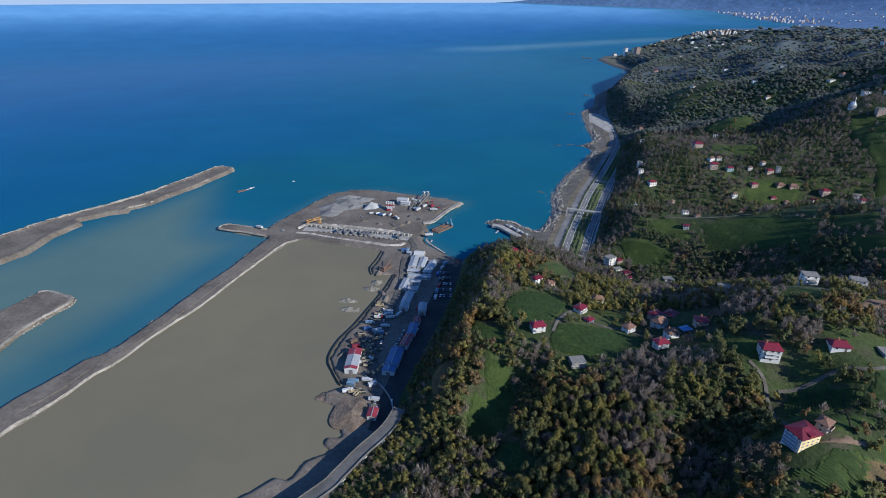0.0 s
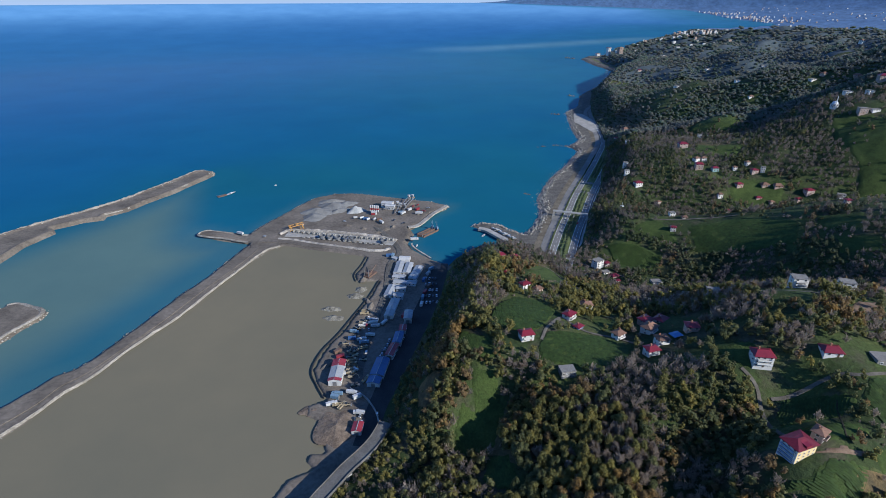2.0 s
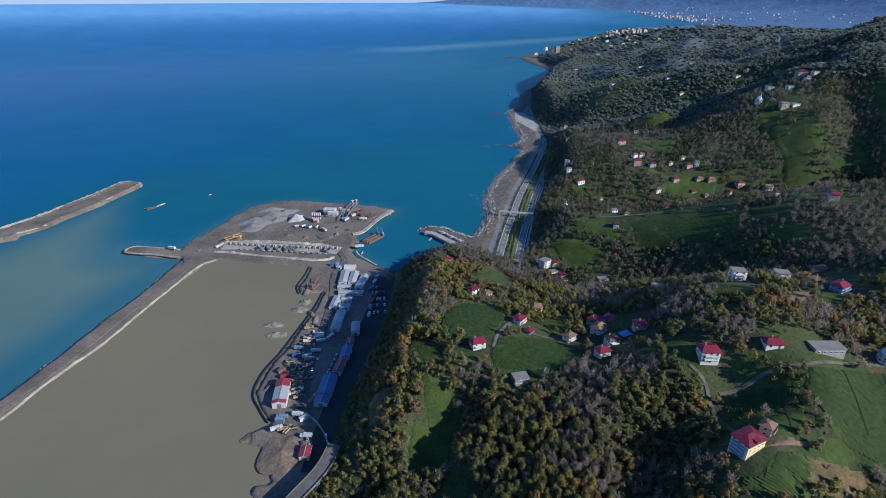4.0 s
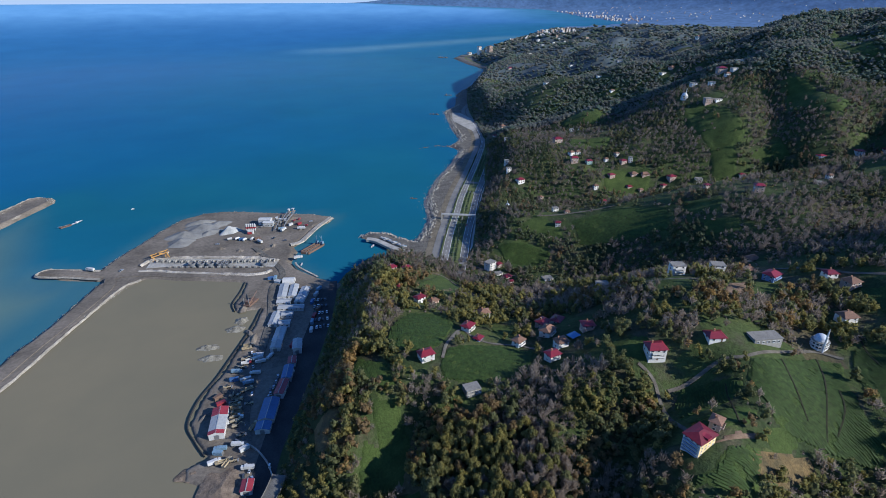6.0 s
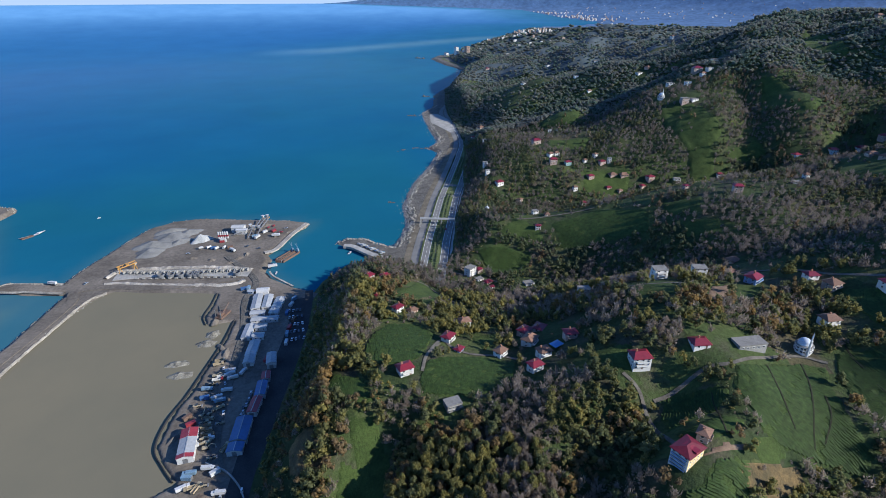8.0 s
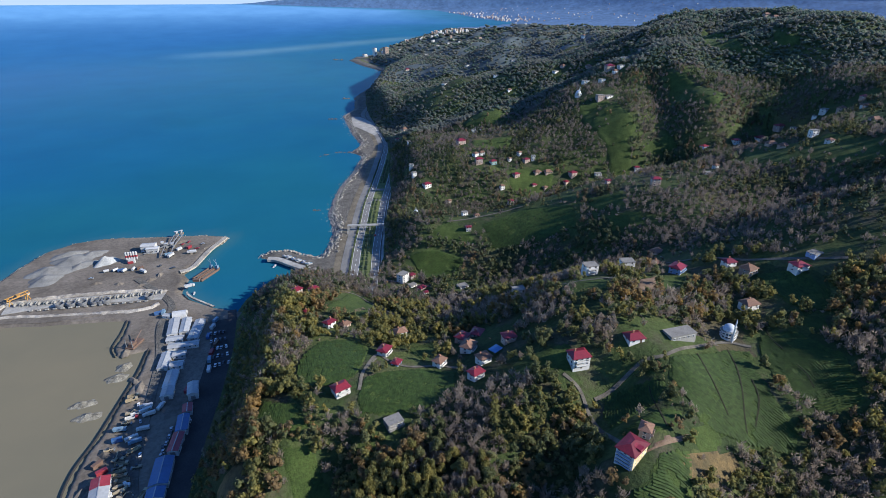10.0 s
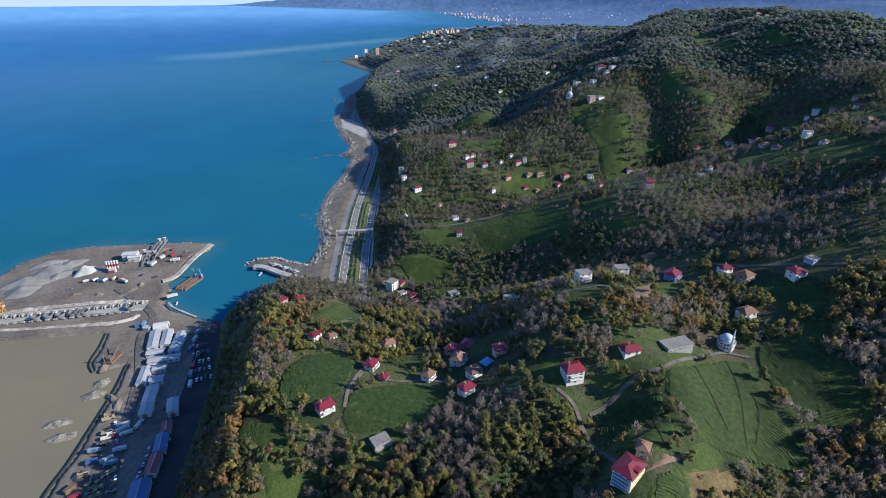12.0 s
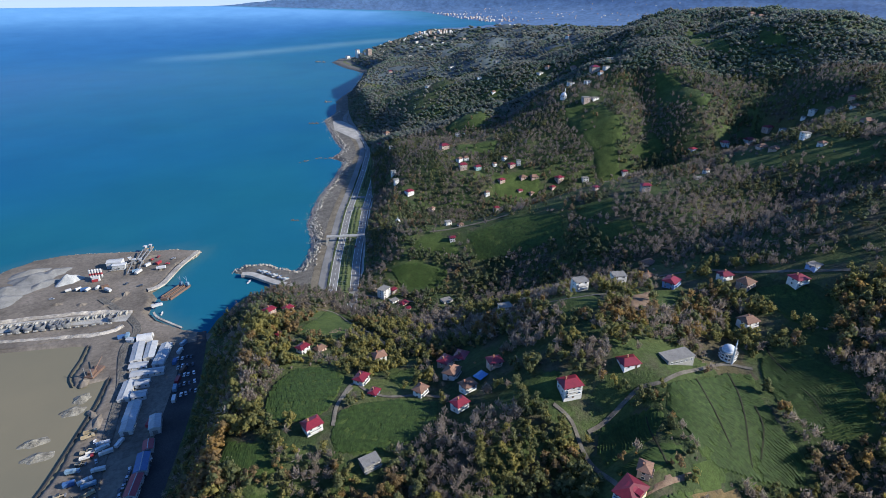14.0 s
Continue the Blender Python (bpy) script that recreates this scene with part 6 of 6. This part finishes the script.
for i in range(16):
    x, y = -140 + 6.0 * i, 571 - 1.55 * i
    e = thing("kerb_block", pose(x, y, GZ + 0.36, 0, 0, -14), "small pale concrete block in a row", "block", "kerb blocks of the casting bed")
    part("body", box(bmesh.new(), -1.4, 1.4, -0.7, 0.7, 0, 1.0, 0, 0.1), M_CONCRETE, e)
    part("lug", box(bmesh.new(), -0.3, 0.3, -0.2, 0.2, 1.0, 1.25), M_STEEL, e)

# orange gantry
e = thing("gantry_crane", pose(-152, 594, GZ, 0, 0, 25) @ Matrix.Scale(0.74, 4), "orange gantry crane over the casting bed", "crane")
for s in (-4, 4):
    part("girder", tube(bmesh.new(), (-13, s, 7.5), (11, s, 10), 0.7, None, 4), M_ORANGE, e)
    for k in (-10, 8):
        part("leg", tube(tube(bmesh.new(), (k - 2.2, s, 0), (k, s, 8.6), 0.4, None, 6), (k + 2.2, s, 0), (k, s, 8.6), 0.4, None, 6), M_ORANGE, e)
for k in (-12, -6, 0, 6, 10.5):
    part("cross_beam", tube(bmesh.new(), (k, -4, 8.7 + k * 0.1), (k, 4, 8.7 + k * 0.1), 0.4, None, 4), M_ORANGE, e)
part("trolley", box(bmesh.new(), -2, 1.5, -3.6, 3.6, 9.1, 10.4, 0, 0.1), M_ORANGE, e)
part("operator_cabin", box(bmesh.new(), 8.5, 11, -1.5, 1.5, 6.5, 9.0, 0, 0.1), M_WHITEPANEL, e)

# batching plant
e = thing("batching_plant", pose(-66, 644, GZ, 0, 0, -10) @ Matrix.Scale(0.7, 4), "concrete plant with five red-striped white silos", "plant")
for i in range(5):
    s = part("silo", tube(tube(bmesh.new(), ((i - 2) * 3.4, 0, 4.5), ((i - 2) * 3.4, 0, 15), 1.55, None, 14), ((i - 2) * 3.4, 0, 2.2), ((i - 2) * 3.4, 0, 4.5), 0.3, 1.55, 14), M_WHITEPANEL, e)
    part("stripe", tube(bmesh.new(), ((i - 2) * 3.4, 0, 7.5), ((i - 2) * 3.4, 0, 10.5), 1.58, None, 14), M_REDPANEL, s, "dull red band")
    part("cap", tube(bmesh.new(), ((i - 2) * 3.4, 0, 15), ((i - 2) * 3.4, 0, 16), 1.55, 0.3, 14), M_WHITEPANEL, s)
    for a, b in ((-1.1, -1.1), (1.1, 1.1)):
        part("leg", box(bmesh.new(), (i - 2) * 3.4 + a - 0.12, (i - 2) * 3.4 + a + 0.12, b - 0.12, b + 0.12, 0, 5), M_STEEL, s)
part("mixer_house", box(bmesh.new(), -4, 5, -7, -3, 0, 6.5, 0, 0.1), M_WHITEPANEL, e)
shed(-51, 668, 9, 14, 6, 76, M_WHITEPANEL, M_WHITEPANEL, "white hall beside the concrete plant")
shed(-47, 660, 6, 12, 5, 76, M_WHITEPANEL, M_WHITEPANEL, "low white hall beside the concrete plant")
for i, (x0, y0, x1, y1, z1) in enumerate([(-33, 668, -26, 690, 4), (-30, 668, -21, 690, 4), (-26, 667, -17, 689, 4), (-40, 640, -35, 664, 4), (-56, 655, -36, 661, 4), (-30, 645, -27, 662, 3)]):
    e = thing("conveyor", Matrix.Identity(4), "long grey belt conveyor on trestles", "conveyor", "conveyors of the crushing plant")
    part("belt", tube(bmesh.new(), (x0, y0, GZ + 1.5), (x1, y1, GZ + z1), 0.5, None, 4), M_STEEL, e)
    part("cover", tube(bmesh.new(), (x0, y0, GZ + 2.0), (x1, y1, GZ + z1 + 0.5), 0.3, None, 4), M_STEEL, e)
    for k in (0.35, 0.65, 0.95):
        px, py, pz = x0 + (x1 - x0) * k, y0 + (y1 - y0) * k, 1.5 + (z1 - 1.5) * k
        part("trestle", tube(tube(bmesh.new(), (px - 1.2, py, GZ - 0.2), (px, py, GZ + pz), 0.15, None, 5), (px + 1.2, py, GZ - 0.2), (px, py, GZ + pz), 0.15, None, 5), M_STEEL, e)
for i, (x, y) in enumerate([(-24, 697), (-19, 698), (-34, 666), (-28, 664), (-38, 672)]):
    e = thing("crusher", pose(x, y, GZ, 0, 0, 15 * i), "pale steel crusher on legs", "machine", "crushers")
    part("hopper", tube(bmesh.new(), (0, 0, 3), (0, 0, 5.5), 0.9, 2.4, 4), M_WHITEPANEL, e)
    part("frame", box(bmesh.new(), -1.6, 1.6, -1.6, 1.6, 0, 3.0, 0, 0.1), M_STEEL, e)
    part("motor", box(bmesh.new(), 1.6, 2.8, -0.6, 0.6, 1.2, 2.2, 0, 0.1), M_ORANGE, e)
for i, (x, y) in enumerate([(-88, 628), (-80, 627), (-72, 622), (-64, 622)]):
    e = thing("mixer_unit", pose(x, y, GZ, 0, 0, 10 + 20 * i), "white site tank and pump unit", "machine")
    part("tank", tube(bmesh.new(), (-2.4, 0, 1.6), (2.4, 0, 1.6), 1.3, None, 14), M_WHITEPANEL, e)
    for k in (-1.6, 1.6):
        part("saddle", box(bmesh.new(), k - 0.25, k + 0.25, -1.0, 1.0, 0, 0.8), M_STEEL, e)

# dredging pontoon in the lagoon's corner
e = thing("dredger", pose(-56, 479, 3.2, 0, 0, 60), "rust-red dredging machine on the yard's edge", "dredger")
part("pontoon", box(bmesh.new(), -7, 7, -3.5, 3.5, -0.4, 1.4, 0, 0.2), M_RUST, e)
part("deckhouse", box(bmesh.new(), -5, 0, -2, 2, 1.4, 3.6, 0, 0.1), M_RUST, e)
part("boom", tube(bmesh.new(), (1, 0, 2), (11, 0, 6.5), 0.5, 0.3, 4), M_RUST, e)
for s in (-2.5, 2.5):
    part("spud", tube(bmesh.new(), (-6, s, -3), (-6, s, 8), 0.35, None, 8), M_STEEL, e)


def barge(x, y, length, beam, turn, label):
    e = thing("barge", pose(x, y, 0.0, 0, 0, turn), label, "barge", "moored barges")
    bm = bmesh.new()
    half = [(-length / 2, -beam / 2), (length / 2 - 3, -beam / 2), (length / 2, -beam / 4), (length / 2, beam / 4), (length / 2 - 3, beam / 2), (-length / 2, beam / 2)]
    lo = [bm.verts.new((a, b, -1.2)) for a, b in half]
    hi = [bm.verts.new((a, b, 2.2)) for a, b in half]
    rim = [bm.verts.new((a * 0.93, b * 0.84, 2.2)) for a, b in half]
    bot = [bm.verts.new((a * 0.93, b * 0.84, 0.9)) for a, b in half]
    for a, b in ((lo, hi), (hi, rim), (rim, bot)):
        for i in range(6):
            bm.faces.new((a[i], a[(i + 1) % 6], b[(i + 1) % 6], b[i]))
    bm.faces.new(bot)
    bm.faces.new(lo[::-1])
    part("hull", bm, M_RUST, e)
    part("hold_load", box(bmesh.new(), -length * 0.36, length * 0.3, -beam * 0.3, beam * 0.3, 0.92, 1.5, 0, 0.2), M_SITE, e)
    w = part("wheelhouse", box(bmesh.new(), length * 0.38, length * 0.46, -beam * 0.3, beam * 0.3, 1.0, 5.0, 0, 0.1), M_SKYBLUE, e)
    part("mast", tube(bmesh.new(), (length * 0.42, 0, 5), (length * 0.42, 0, 12), 0.35, 0.15, 6), M_SKYBLUE, e)
    part("jib", tube(bmesh.new(), (length * 0.42, 0, 7), (length * 0.30, 0, 13), 0.3, 0.12, 6), M_SKYBLUE, e)
    return e


barge(-1, 590, 27, 4.6, 48, "long rust-red barge with blue mast at the quay")
barge(4, 586, 28, 4.8, 48, "long rust-red barge with blue mast alongside another")


def boat(x, y, length, turn, m, label, z=0.0):
    e = thing("boat", pose(x, y, z, 0, 0, turn), label, "boat", "small boats")
    bm, b = bmesh.new(), length * 0.16
    sec = [(-0.5, 0.85), (-0.2, 1.0), (0.2, 0.9), (0.4, 0.5), (0.5, 0.04)]
    top = [[bm.verts.new((length * k, s * b * w, 0.7 + 0.4 * max(k, 0))) for k, w in sec] for s in (-1, 1)]
    keel = [bm.verts.new((length * k * 0.95, 0, -0.2)) for k, w in sec]
    deck = [bm.verts.new((length * k * 0.92, 0, 0.35)) for k, w in sec]
    for i in range(4):
        bm.faces.new((top[0][i], top[0][i + 1], keel[i + 1], keel[i]))
        bm.faces.new((top[1][i + 1], top[1][i], keel[i], keel[i + 1]))
        bm.faces.new((top[0][i + 1], top[0][i], deck[i], deck[i + 1]))
        bm.faces.new((top[1][i], top[1][i + 1], deck[i + 1], deck[i]))
    bm.faces.new((top[0][0], keel[0], top[1][0], deck[0]))
    bmesh.ops.recalc_face_normals(bm, faces=bm.faces)
    part("hull", bm, m, e)
    part("cabin", box(bmesh.new(), -0.15 * length, 0.12 * length, -b * 0.55, b * 0.55, 0.4, 1.7, 0, 0.1), M_WHITEPANEL, e)
    return e


for i in range(11):
    t = i / 10
    boat(78 + 20 * t + (i % 2) * 1.5, 590 - 31 * t, 5 + (i * 7 % 4) * 0.7, -20 + 17 * (i % 4), (M_WHITEPANEL, M_SKYBLUE, M_WHITEPANEL, M_BLUESHEET)[i % 4], ("white", "light blue", "white", "dark blue")[i % 4] + " fishing boat drawn up on the mole", 3.75)
for x, y, r, n in [(66, 578, 60, 8), (103, 540, 10, 6), (-11, 552, 80, 6)]:
    boat(x, y, n, r, M_WHITEPANEL, "white boat afloat by the mole")
e = boat(-276, 737, 15, 60, M_WHITEPANEL, "white work boat towing a crane raft")
e = thing("crane_raft", pose(-285, 727, 0, 0, 0, 45), "low dark raft with a lattice boom", "raft")
part("raft", box(bmesh.new(), -7, 6, -2.5, 2.5, -0.5, 1.0, 0, 0.1), M_RUST, e)
part("boom", tube(bmesh.new(), (3, 0, 1), (-9, 0, 2.4), 0.3, 0.15, 4), M_STEEL, e)
for x, y in [(-222, 770)]:
    boat(x, y, 4, 30, M_WHITEPANEL, "small white boat far out on the sea")

# dark sheet laid where the hill's shade falls on the yard
tagged(ribbon("lot", [(-36, 255), (-31, 285), (-24, 320), (-17, 352), (-8, 385), (1, 420), (8, 452), (12, 488)], -10, 9, 3.47, M_SHADE_TAR, thick=0.5), "asphalt parking lot at the foot of the hill, darkened for its shade", "parking lot", kind="structure")

# mole quay, footbridge, viaduct
tagged(ribbon("quay", [(62, 594), (72, 588), (90, 560), (104, 546)], -1.6, 5.5, 3.85, M_CONCRETE, thick=2.5), "pale concrete quay of the small mole", "quay", kind="structure")
tagged(ribbon("quay", [(-22, 598), (-10, 604), (8, 640), (26, 668)], -3, 2.0, GZ + 0.4, M_BERM, thick=1.5), "pale rubble quay edge", "quay", kind="structure")
tagged(ribbon("quay", [(-17, 552), (-14, 541), (4, 514)], -0.9, 0.9, GZ + 0.2, M_BERM, thick=1.5), "pale quay edge of the yard", "quay", kind="structure")
tagged(ribbon("road", [(-190, 118), (-115, 158), (-66, 203), (-56, 216), (-46, 232), (-37, 244), (-31, 254), (-26, 268)], -3.9, 3.9, 11.0, M_DECK, thick=1.2, step=3), "grey road deck of the viaduct", "road", kind="structure")
for off in (-4.1, 3.85):
    tagged(ribbon("parapet", [(-190, 118), (-115, 158), (-66, 203), (-56, 216), (-46, 232), (-37, 244), (-31, 254), (-26, 268)], off, off + 0.25, 11.75, M_DECK, thick=0.75, step=3), "pale concrete parapet of the viaduct", "parapet", kind="structure")
for x, y in [(-150, 138), (-66, 203), (-56, 216), (-46, 232), (-37, 244)]:
    e = thing("viaduct_pier", pose(x, y, 0, 0, 0, 48), "pale concrete viaduct pier with crosshead", "pier", "viaduct piers")
    part("column", box(bmesh.new(), -0.9, 0.9, -2.2, 2.2, -3, 8.6, 0, 0.2), M_CONCRETE, e)
    part("crosshead", box(bmesh.new(), -1.1, 1.1, -4.2, 4.2, 8.6, 9.6, 0, 0.2), M_CONCRETE, e)
tagged(ribbon("yard_wall", [(-54, 309), (-43, 300), (-37, 291), (-33, 282), (-31, 271), (-32, 260)], -0.4, 0.4, GZ + 1.3, M_CONCRETE, thick=1.8, step=2), "curved pale wall along the ramp", "wall", kind="structure")
tagged(ribbon("lane", [(-25, 268), (-22, 290), (-15, 330), (-5, 372), (6, 420), (14, 462), (18, 500)], -3.5, 3.5, GZ + 0.45, M_SHADE_TAR, thick=0.8), "old coast road at the foot of the hill", "road", kind="structure")
tagged(ribbon("lane", [(-46, 300), (-50, 330), (-47, 370), (-42, 410), (-38, 450), (-38, 500), (-30, 535), (-60, 600)], -3.0, 3.0, GZ + 0.28, M_SHORE, thick=0.5), "worn gravel haul road through the yard", "road", kind="structure")
tagged(ribbon("haul_road", [(-40, 545), (-110, 546), (-160, 562), (-190, 562), (-188, 539), (-202, 488), (-215, 447), (-225, 410), (-236, 377), (-244, 355), (-252, 334), (-262, 320), (-267, 302), (-276, 284), (-283, 271), (-322, 160)], -4.5, 4.5, 3.55, M_SITE, thick=0.6), "brown haul road on top of the causeway", "road", kind="structure")
tagged(berm("rubble_edge", [(-162, 551), (-176, 537), (-191, 489), (-204, 444), (-214, 407), (-226, 379), (-234, 357), (-243, 328), (-253, 310), (-259, 290), (-268, 271), (-274, 259), (-299, 184)], 1.5, 3.9, M_EDGE), "pale rubble edge of the causeway", "bank", kind="structure")
tagged(berm("rubble_edge", [(-546, 470), (-500, 570), (-478, 613), (-438, 666), (-414, 702), (-394, 750), (-375, 800), (-363, 833), (-351, 838)], 3.1, 5.2, M_EDGE), "pale rubble crest of the breakwater", "bank", kind="structure")
tagged(berm("rubble_edge", [(-338, 820), (-342, 802), (-360, 745), (-381, 700), (-391, 672), (-409, 652)], 2.0, 3.8, M_EDGE), "pale rubble inner edge of the breakwater", "bank", kind="structure")
tagged(berm("rubble_edge", [(-345, 335), (-347, 369), (-342, 390), (-335, 412), (-338, 423), (-349, 429), (-366, 435), (-374, 433)], 2.6, 3.6, M_EDGE), "pale rubble rim of the spit", "bank", kind="structure")
tagged(berm("rubble_edge", [(-200, 562), (-231, 574), (-263, 584), (-258, 596), (-231, 590), (-205, 582)], 1.7, 3.6, M_EDGE), "pale rubble rim of the jetty", "bank", kind="structure")
tagged(ribbon("sheet_piling", [(-46, 470), (-51, 446), (-56, 428), (-66, 397), (-73, 376), (-82, 354), (-85, 331), (-78, 314), (-71, 301)], -0.3, 0.3, 3.2, M_TYRE, thick=1.8, step=2), "dark sheet piling along the muddy lagoon", "wall", kind="structure")
tagged(ribbon("sheet_piling", [(-64, 522), (-67, 503), (-72, 482), (-69, 468)], -0.2, 0.2, 3.0, M_TYRE, thick=1.8, step=2), "dark sheet piling along the muddy lagoon", "wall", kind="structure")
e = thing("footbridge", pose(158, 628, 3.6, 0, 0, -20.5), "pale footbridge over the coast road", "footbridge")
part("deck", box(bmesh.new(), -1, 41, -1.5, 1.5, 6.0, 6.6), M_CONCRETE, e)
for s in (-1.5, 1.4):
    part("railing", box(bmesh.new(), -1, 41, s, s + 0.1, 6.6, 7.7), M_WHITEPANEL, e)
for k in (0.5, 17, 24.5, 40):
    part("pier", box(bmesh.new(), k - 0.5, k + 0.5, -1.2, 1.2, -1, 6.0), M_CONCRETE, e)
for k in (-1, 39.5):
    bm = bmesh.new()
    for i in range(12):
        box(bm, k, k + 1.8, -1.6 - 0.75 * (i + 1), -1.6 - 0.75 * i, 5.6 - 0.5 * i, 6.0 - 0.5 * i)
    part("stair", bm, M_CONCRETE, e)
for i in range(16):
    cx, cy = smooth_line(KERB[1:8], 30.0)[i]
    e = thing("street_lamp", pose(cx + 22.5, cy - 10.5, 4.2, 0, 0, -25), "slim grey twin-arm street lamp in the median", "street lamp", "lamps of the coast road")
    part("pole", tube(bmesh.new(), (0, 0, -0.3), (0, 0, 10), 0.14, 0.08, 6), M_STEEL, e)
    part("arm", tube(bmesh.new(), (-2.2, 0, 10.3), (2.2, 0, 10.3), 0.07, None, 5), M_STEEL, e)
    for s in (-2.3, 1.9):
        part("lamp_head", box(bmesh.new(), s, s + 0.5, -0.12, 0.12, 10.2, 10.35), M_WHITEPANEL, e)
for i, (px, py) in enumerate(smooth_line(KERB[1:8], 27.0)):
    off = (14, 33, 17, 31)[i % 4]
    k = CARPAINT[i % 4]
    if i % 3 == 1:
        continue
    e = car(k, ("white", "dark", "silver", "red")[i % 4] + " car on the coast road")
    e.matrix_world = pose(px + off * 0.91, py - off * 0.4, 4.15, 0, 0, 66)

# ---- stones ----
stone_v, stone_f = OCTA


def stones(name, places, sizes, material, label):
    Vs, Fs, Ts, n = [], [], [], 0
    for (x, y, z), s in zip(places, sizes):
        v = stone_v * rng.uniform(0.6, 1.1, (len(stone_v), 1)) * (rng.uniform(0.7, 1.3, 3) * s)
        Vs.append(v + (x, y, z))
        Fs.append(stone_f + n)
        Ts.append(np.full(len(v), rng.uniform()))
        n += len(v)
    tagged(new(name, mesh_of(name, np.vstack(Vs), np.vstack(Fs), material, np.concatenate(Ts))), label, "rocks", kind="stuff")


def along(line, spread, per_metre):
    c = smooth_line(line, 3.0)
    seg = np.linalg.norm(np.diff(c, axis=0), axis=1).sum()
    n = int(seg * per_metre)
    i = rng.integers(0, len(c), n)
    return c[i] + rng.normal(0, spread, (n, 2))


M_STONE = leafy("armour_stone", [(0.0, (0.17, 0.16, 0.14)), (0.5, (0.27, 0.255, 0.225)), (1.0, (0.38, 0.36, 0.32))])
p = np.vstack([along(BREAKWATER[1:11], 3.2, 3.0), along(SPIT[1:9], 2.0, 1.2), along(CAUSEWAY[2:18], 1.8, 1.4), along(CAUSEWAY[29:40], 1.6, 1.2), along(CAUSEWAY[43:55], 1.2, 0.5)])
z, d = earthwork(p[:, 0], p[:, 1])
stones("armour_stones", np.column_stack([p, z]), rng.uniform(0.5, 1.3, len(p)), M_STONE, "pale armour stones along the fill's edges")
p = np.vstack([along(SHORE[4:12], 4.5, 6.5), along(SHORE[12:18], 5, 3.0), along(SHORE[0:5], 1.8, 2.2)])
z = np.clip(0.2 + inside(p[:, 0], p[:, 1], SHORE) * 0.45, -1.5, 3.6)
stones("shore_rocks", np.column_stack([p, z]), rng.uniform(0.7, 2.2, len(p)), M_STONE, "grey boulders heaped along the shore")
SKERRIES = [(214, 983, 4), (219, 985, 3), (242, 991, 5), (236, 990, 3), (258, 983, 5), (266, 980, 6), (250, 984, 3), (139, 721, 4), (143, 719, 3), (302, 1281, 6), (296, 1284, 4), (310, 1278, 5), (400, 1537, 8), (410, 1533, 6), (640, 2560, 14), (660, 2540, 10), (205, 978, 2.5)]
M_DARKSTONE = leafy("wet_rock", [(0.0, (0.07, 0.065, 0.055)), (1.0, (0.16, 0.145, 0.12))])
for x, y, s in SKERRIES:
    stones("sea_rock", [(x, y, 0), (x + s * 0.6, y - s * 0.3, -0.2), (x - s * 0.5, y + s * 0.2, -0.3)], [s * 0.6, s * 0.45, s * 0.4], M_DARKSTONE, "dark weathered rock standing in the sea")

# ---- far town ----
r2 = np.random.default_rng(5)
bm = bmesh.new()
rows = [(900, 2760, 260, 160, 26, 8), (1330, 3560, 220, 90, 30, 7), (1700, 3900, 260, 130, 50, 10), (1850, 4000, 120, 70, 40, 20), (1250, 3300, 150, 120, 30, 12), (2150, 4500, 200, 120, 30, 9), (1500, 3200, 350, 250, 30, 7),
        (1900, 3300, 500, 350, 40, 6), (4000, 7300, 220, 500, 90, 14), (4700, 9500, 250, 700, 90, 16), (3750, 6300, 200, 300, 60, 12), (5600, 9500, 1500, 1800, 70, 10), (5200, 7000, 900, 900, 50, 9)]
for cx, cy, sx, sy, n, h in rows:
    x, y = r2.normal(cx, sx, n), r2.normal(cy, sy, n)
    ok = coast_distance(x, y) > 15
    x, y = x[ok], y[ok]
    zz = hill(x, y)
    X, Y, Z = drawn_in(x, y, zz)
    k = np.hypot(X - 17, Y - 45) / np.hypot(x - 17, y - 45)
    for a, b, c, s in zip(X, Y, Z, k):
        w, dpt, hh = r2.uniform(7, 15) * s, r2.uniform(7, 12) * s, h * r2.uniform(0.6, 1.5) * s
        box(bm, a - w / 2, a + w / 2, b - dpt / 2, b + dpt / 2, c - 6, c + hh, int(r2.integers(0, 3)))
tagged(part("far_town", bm, [M_WHITE, M_SALMON, M_WHITE], None), "pale blocks of flats of the far coast towns", "town", kind="stuff")
for x, y, w, h in [(800, 2480, 13, 36), (838, 2440, 19, 34), (870, 2570, 14, 16), (790, 2600, 16, 12), (850, 2500, 14, 10)]:
    e = thing("tower_block", pose(x, y, max(hz(x, y), 3), 0, 0, 20), "tall pale block of flats on the headland", "tower block", "towers on the headland")
    part("wall", box(bmesh.new(), -w / 2, w / 2, -8, 8, -4, h), M_SALMON if w > 18 else M_WHITE, e)
    part("roof", box(bmesh.new(), -w / 2 - 0.5, w / 2 + 0.5, -8.5, 8.5, h + 0.003, h + 0.8), M_TILE, e)
    for s in range(int(h / 3.2)):
        part("window_band", box(bmesh.new(), -w / 2 + 1, w / 2 - 1, -8.12, -8.003, 3.2 * s + 1, 3.2 * s + 2.4), M_PANE, e)
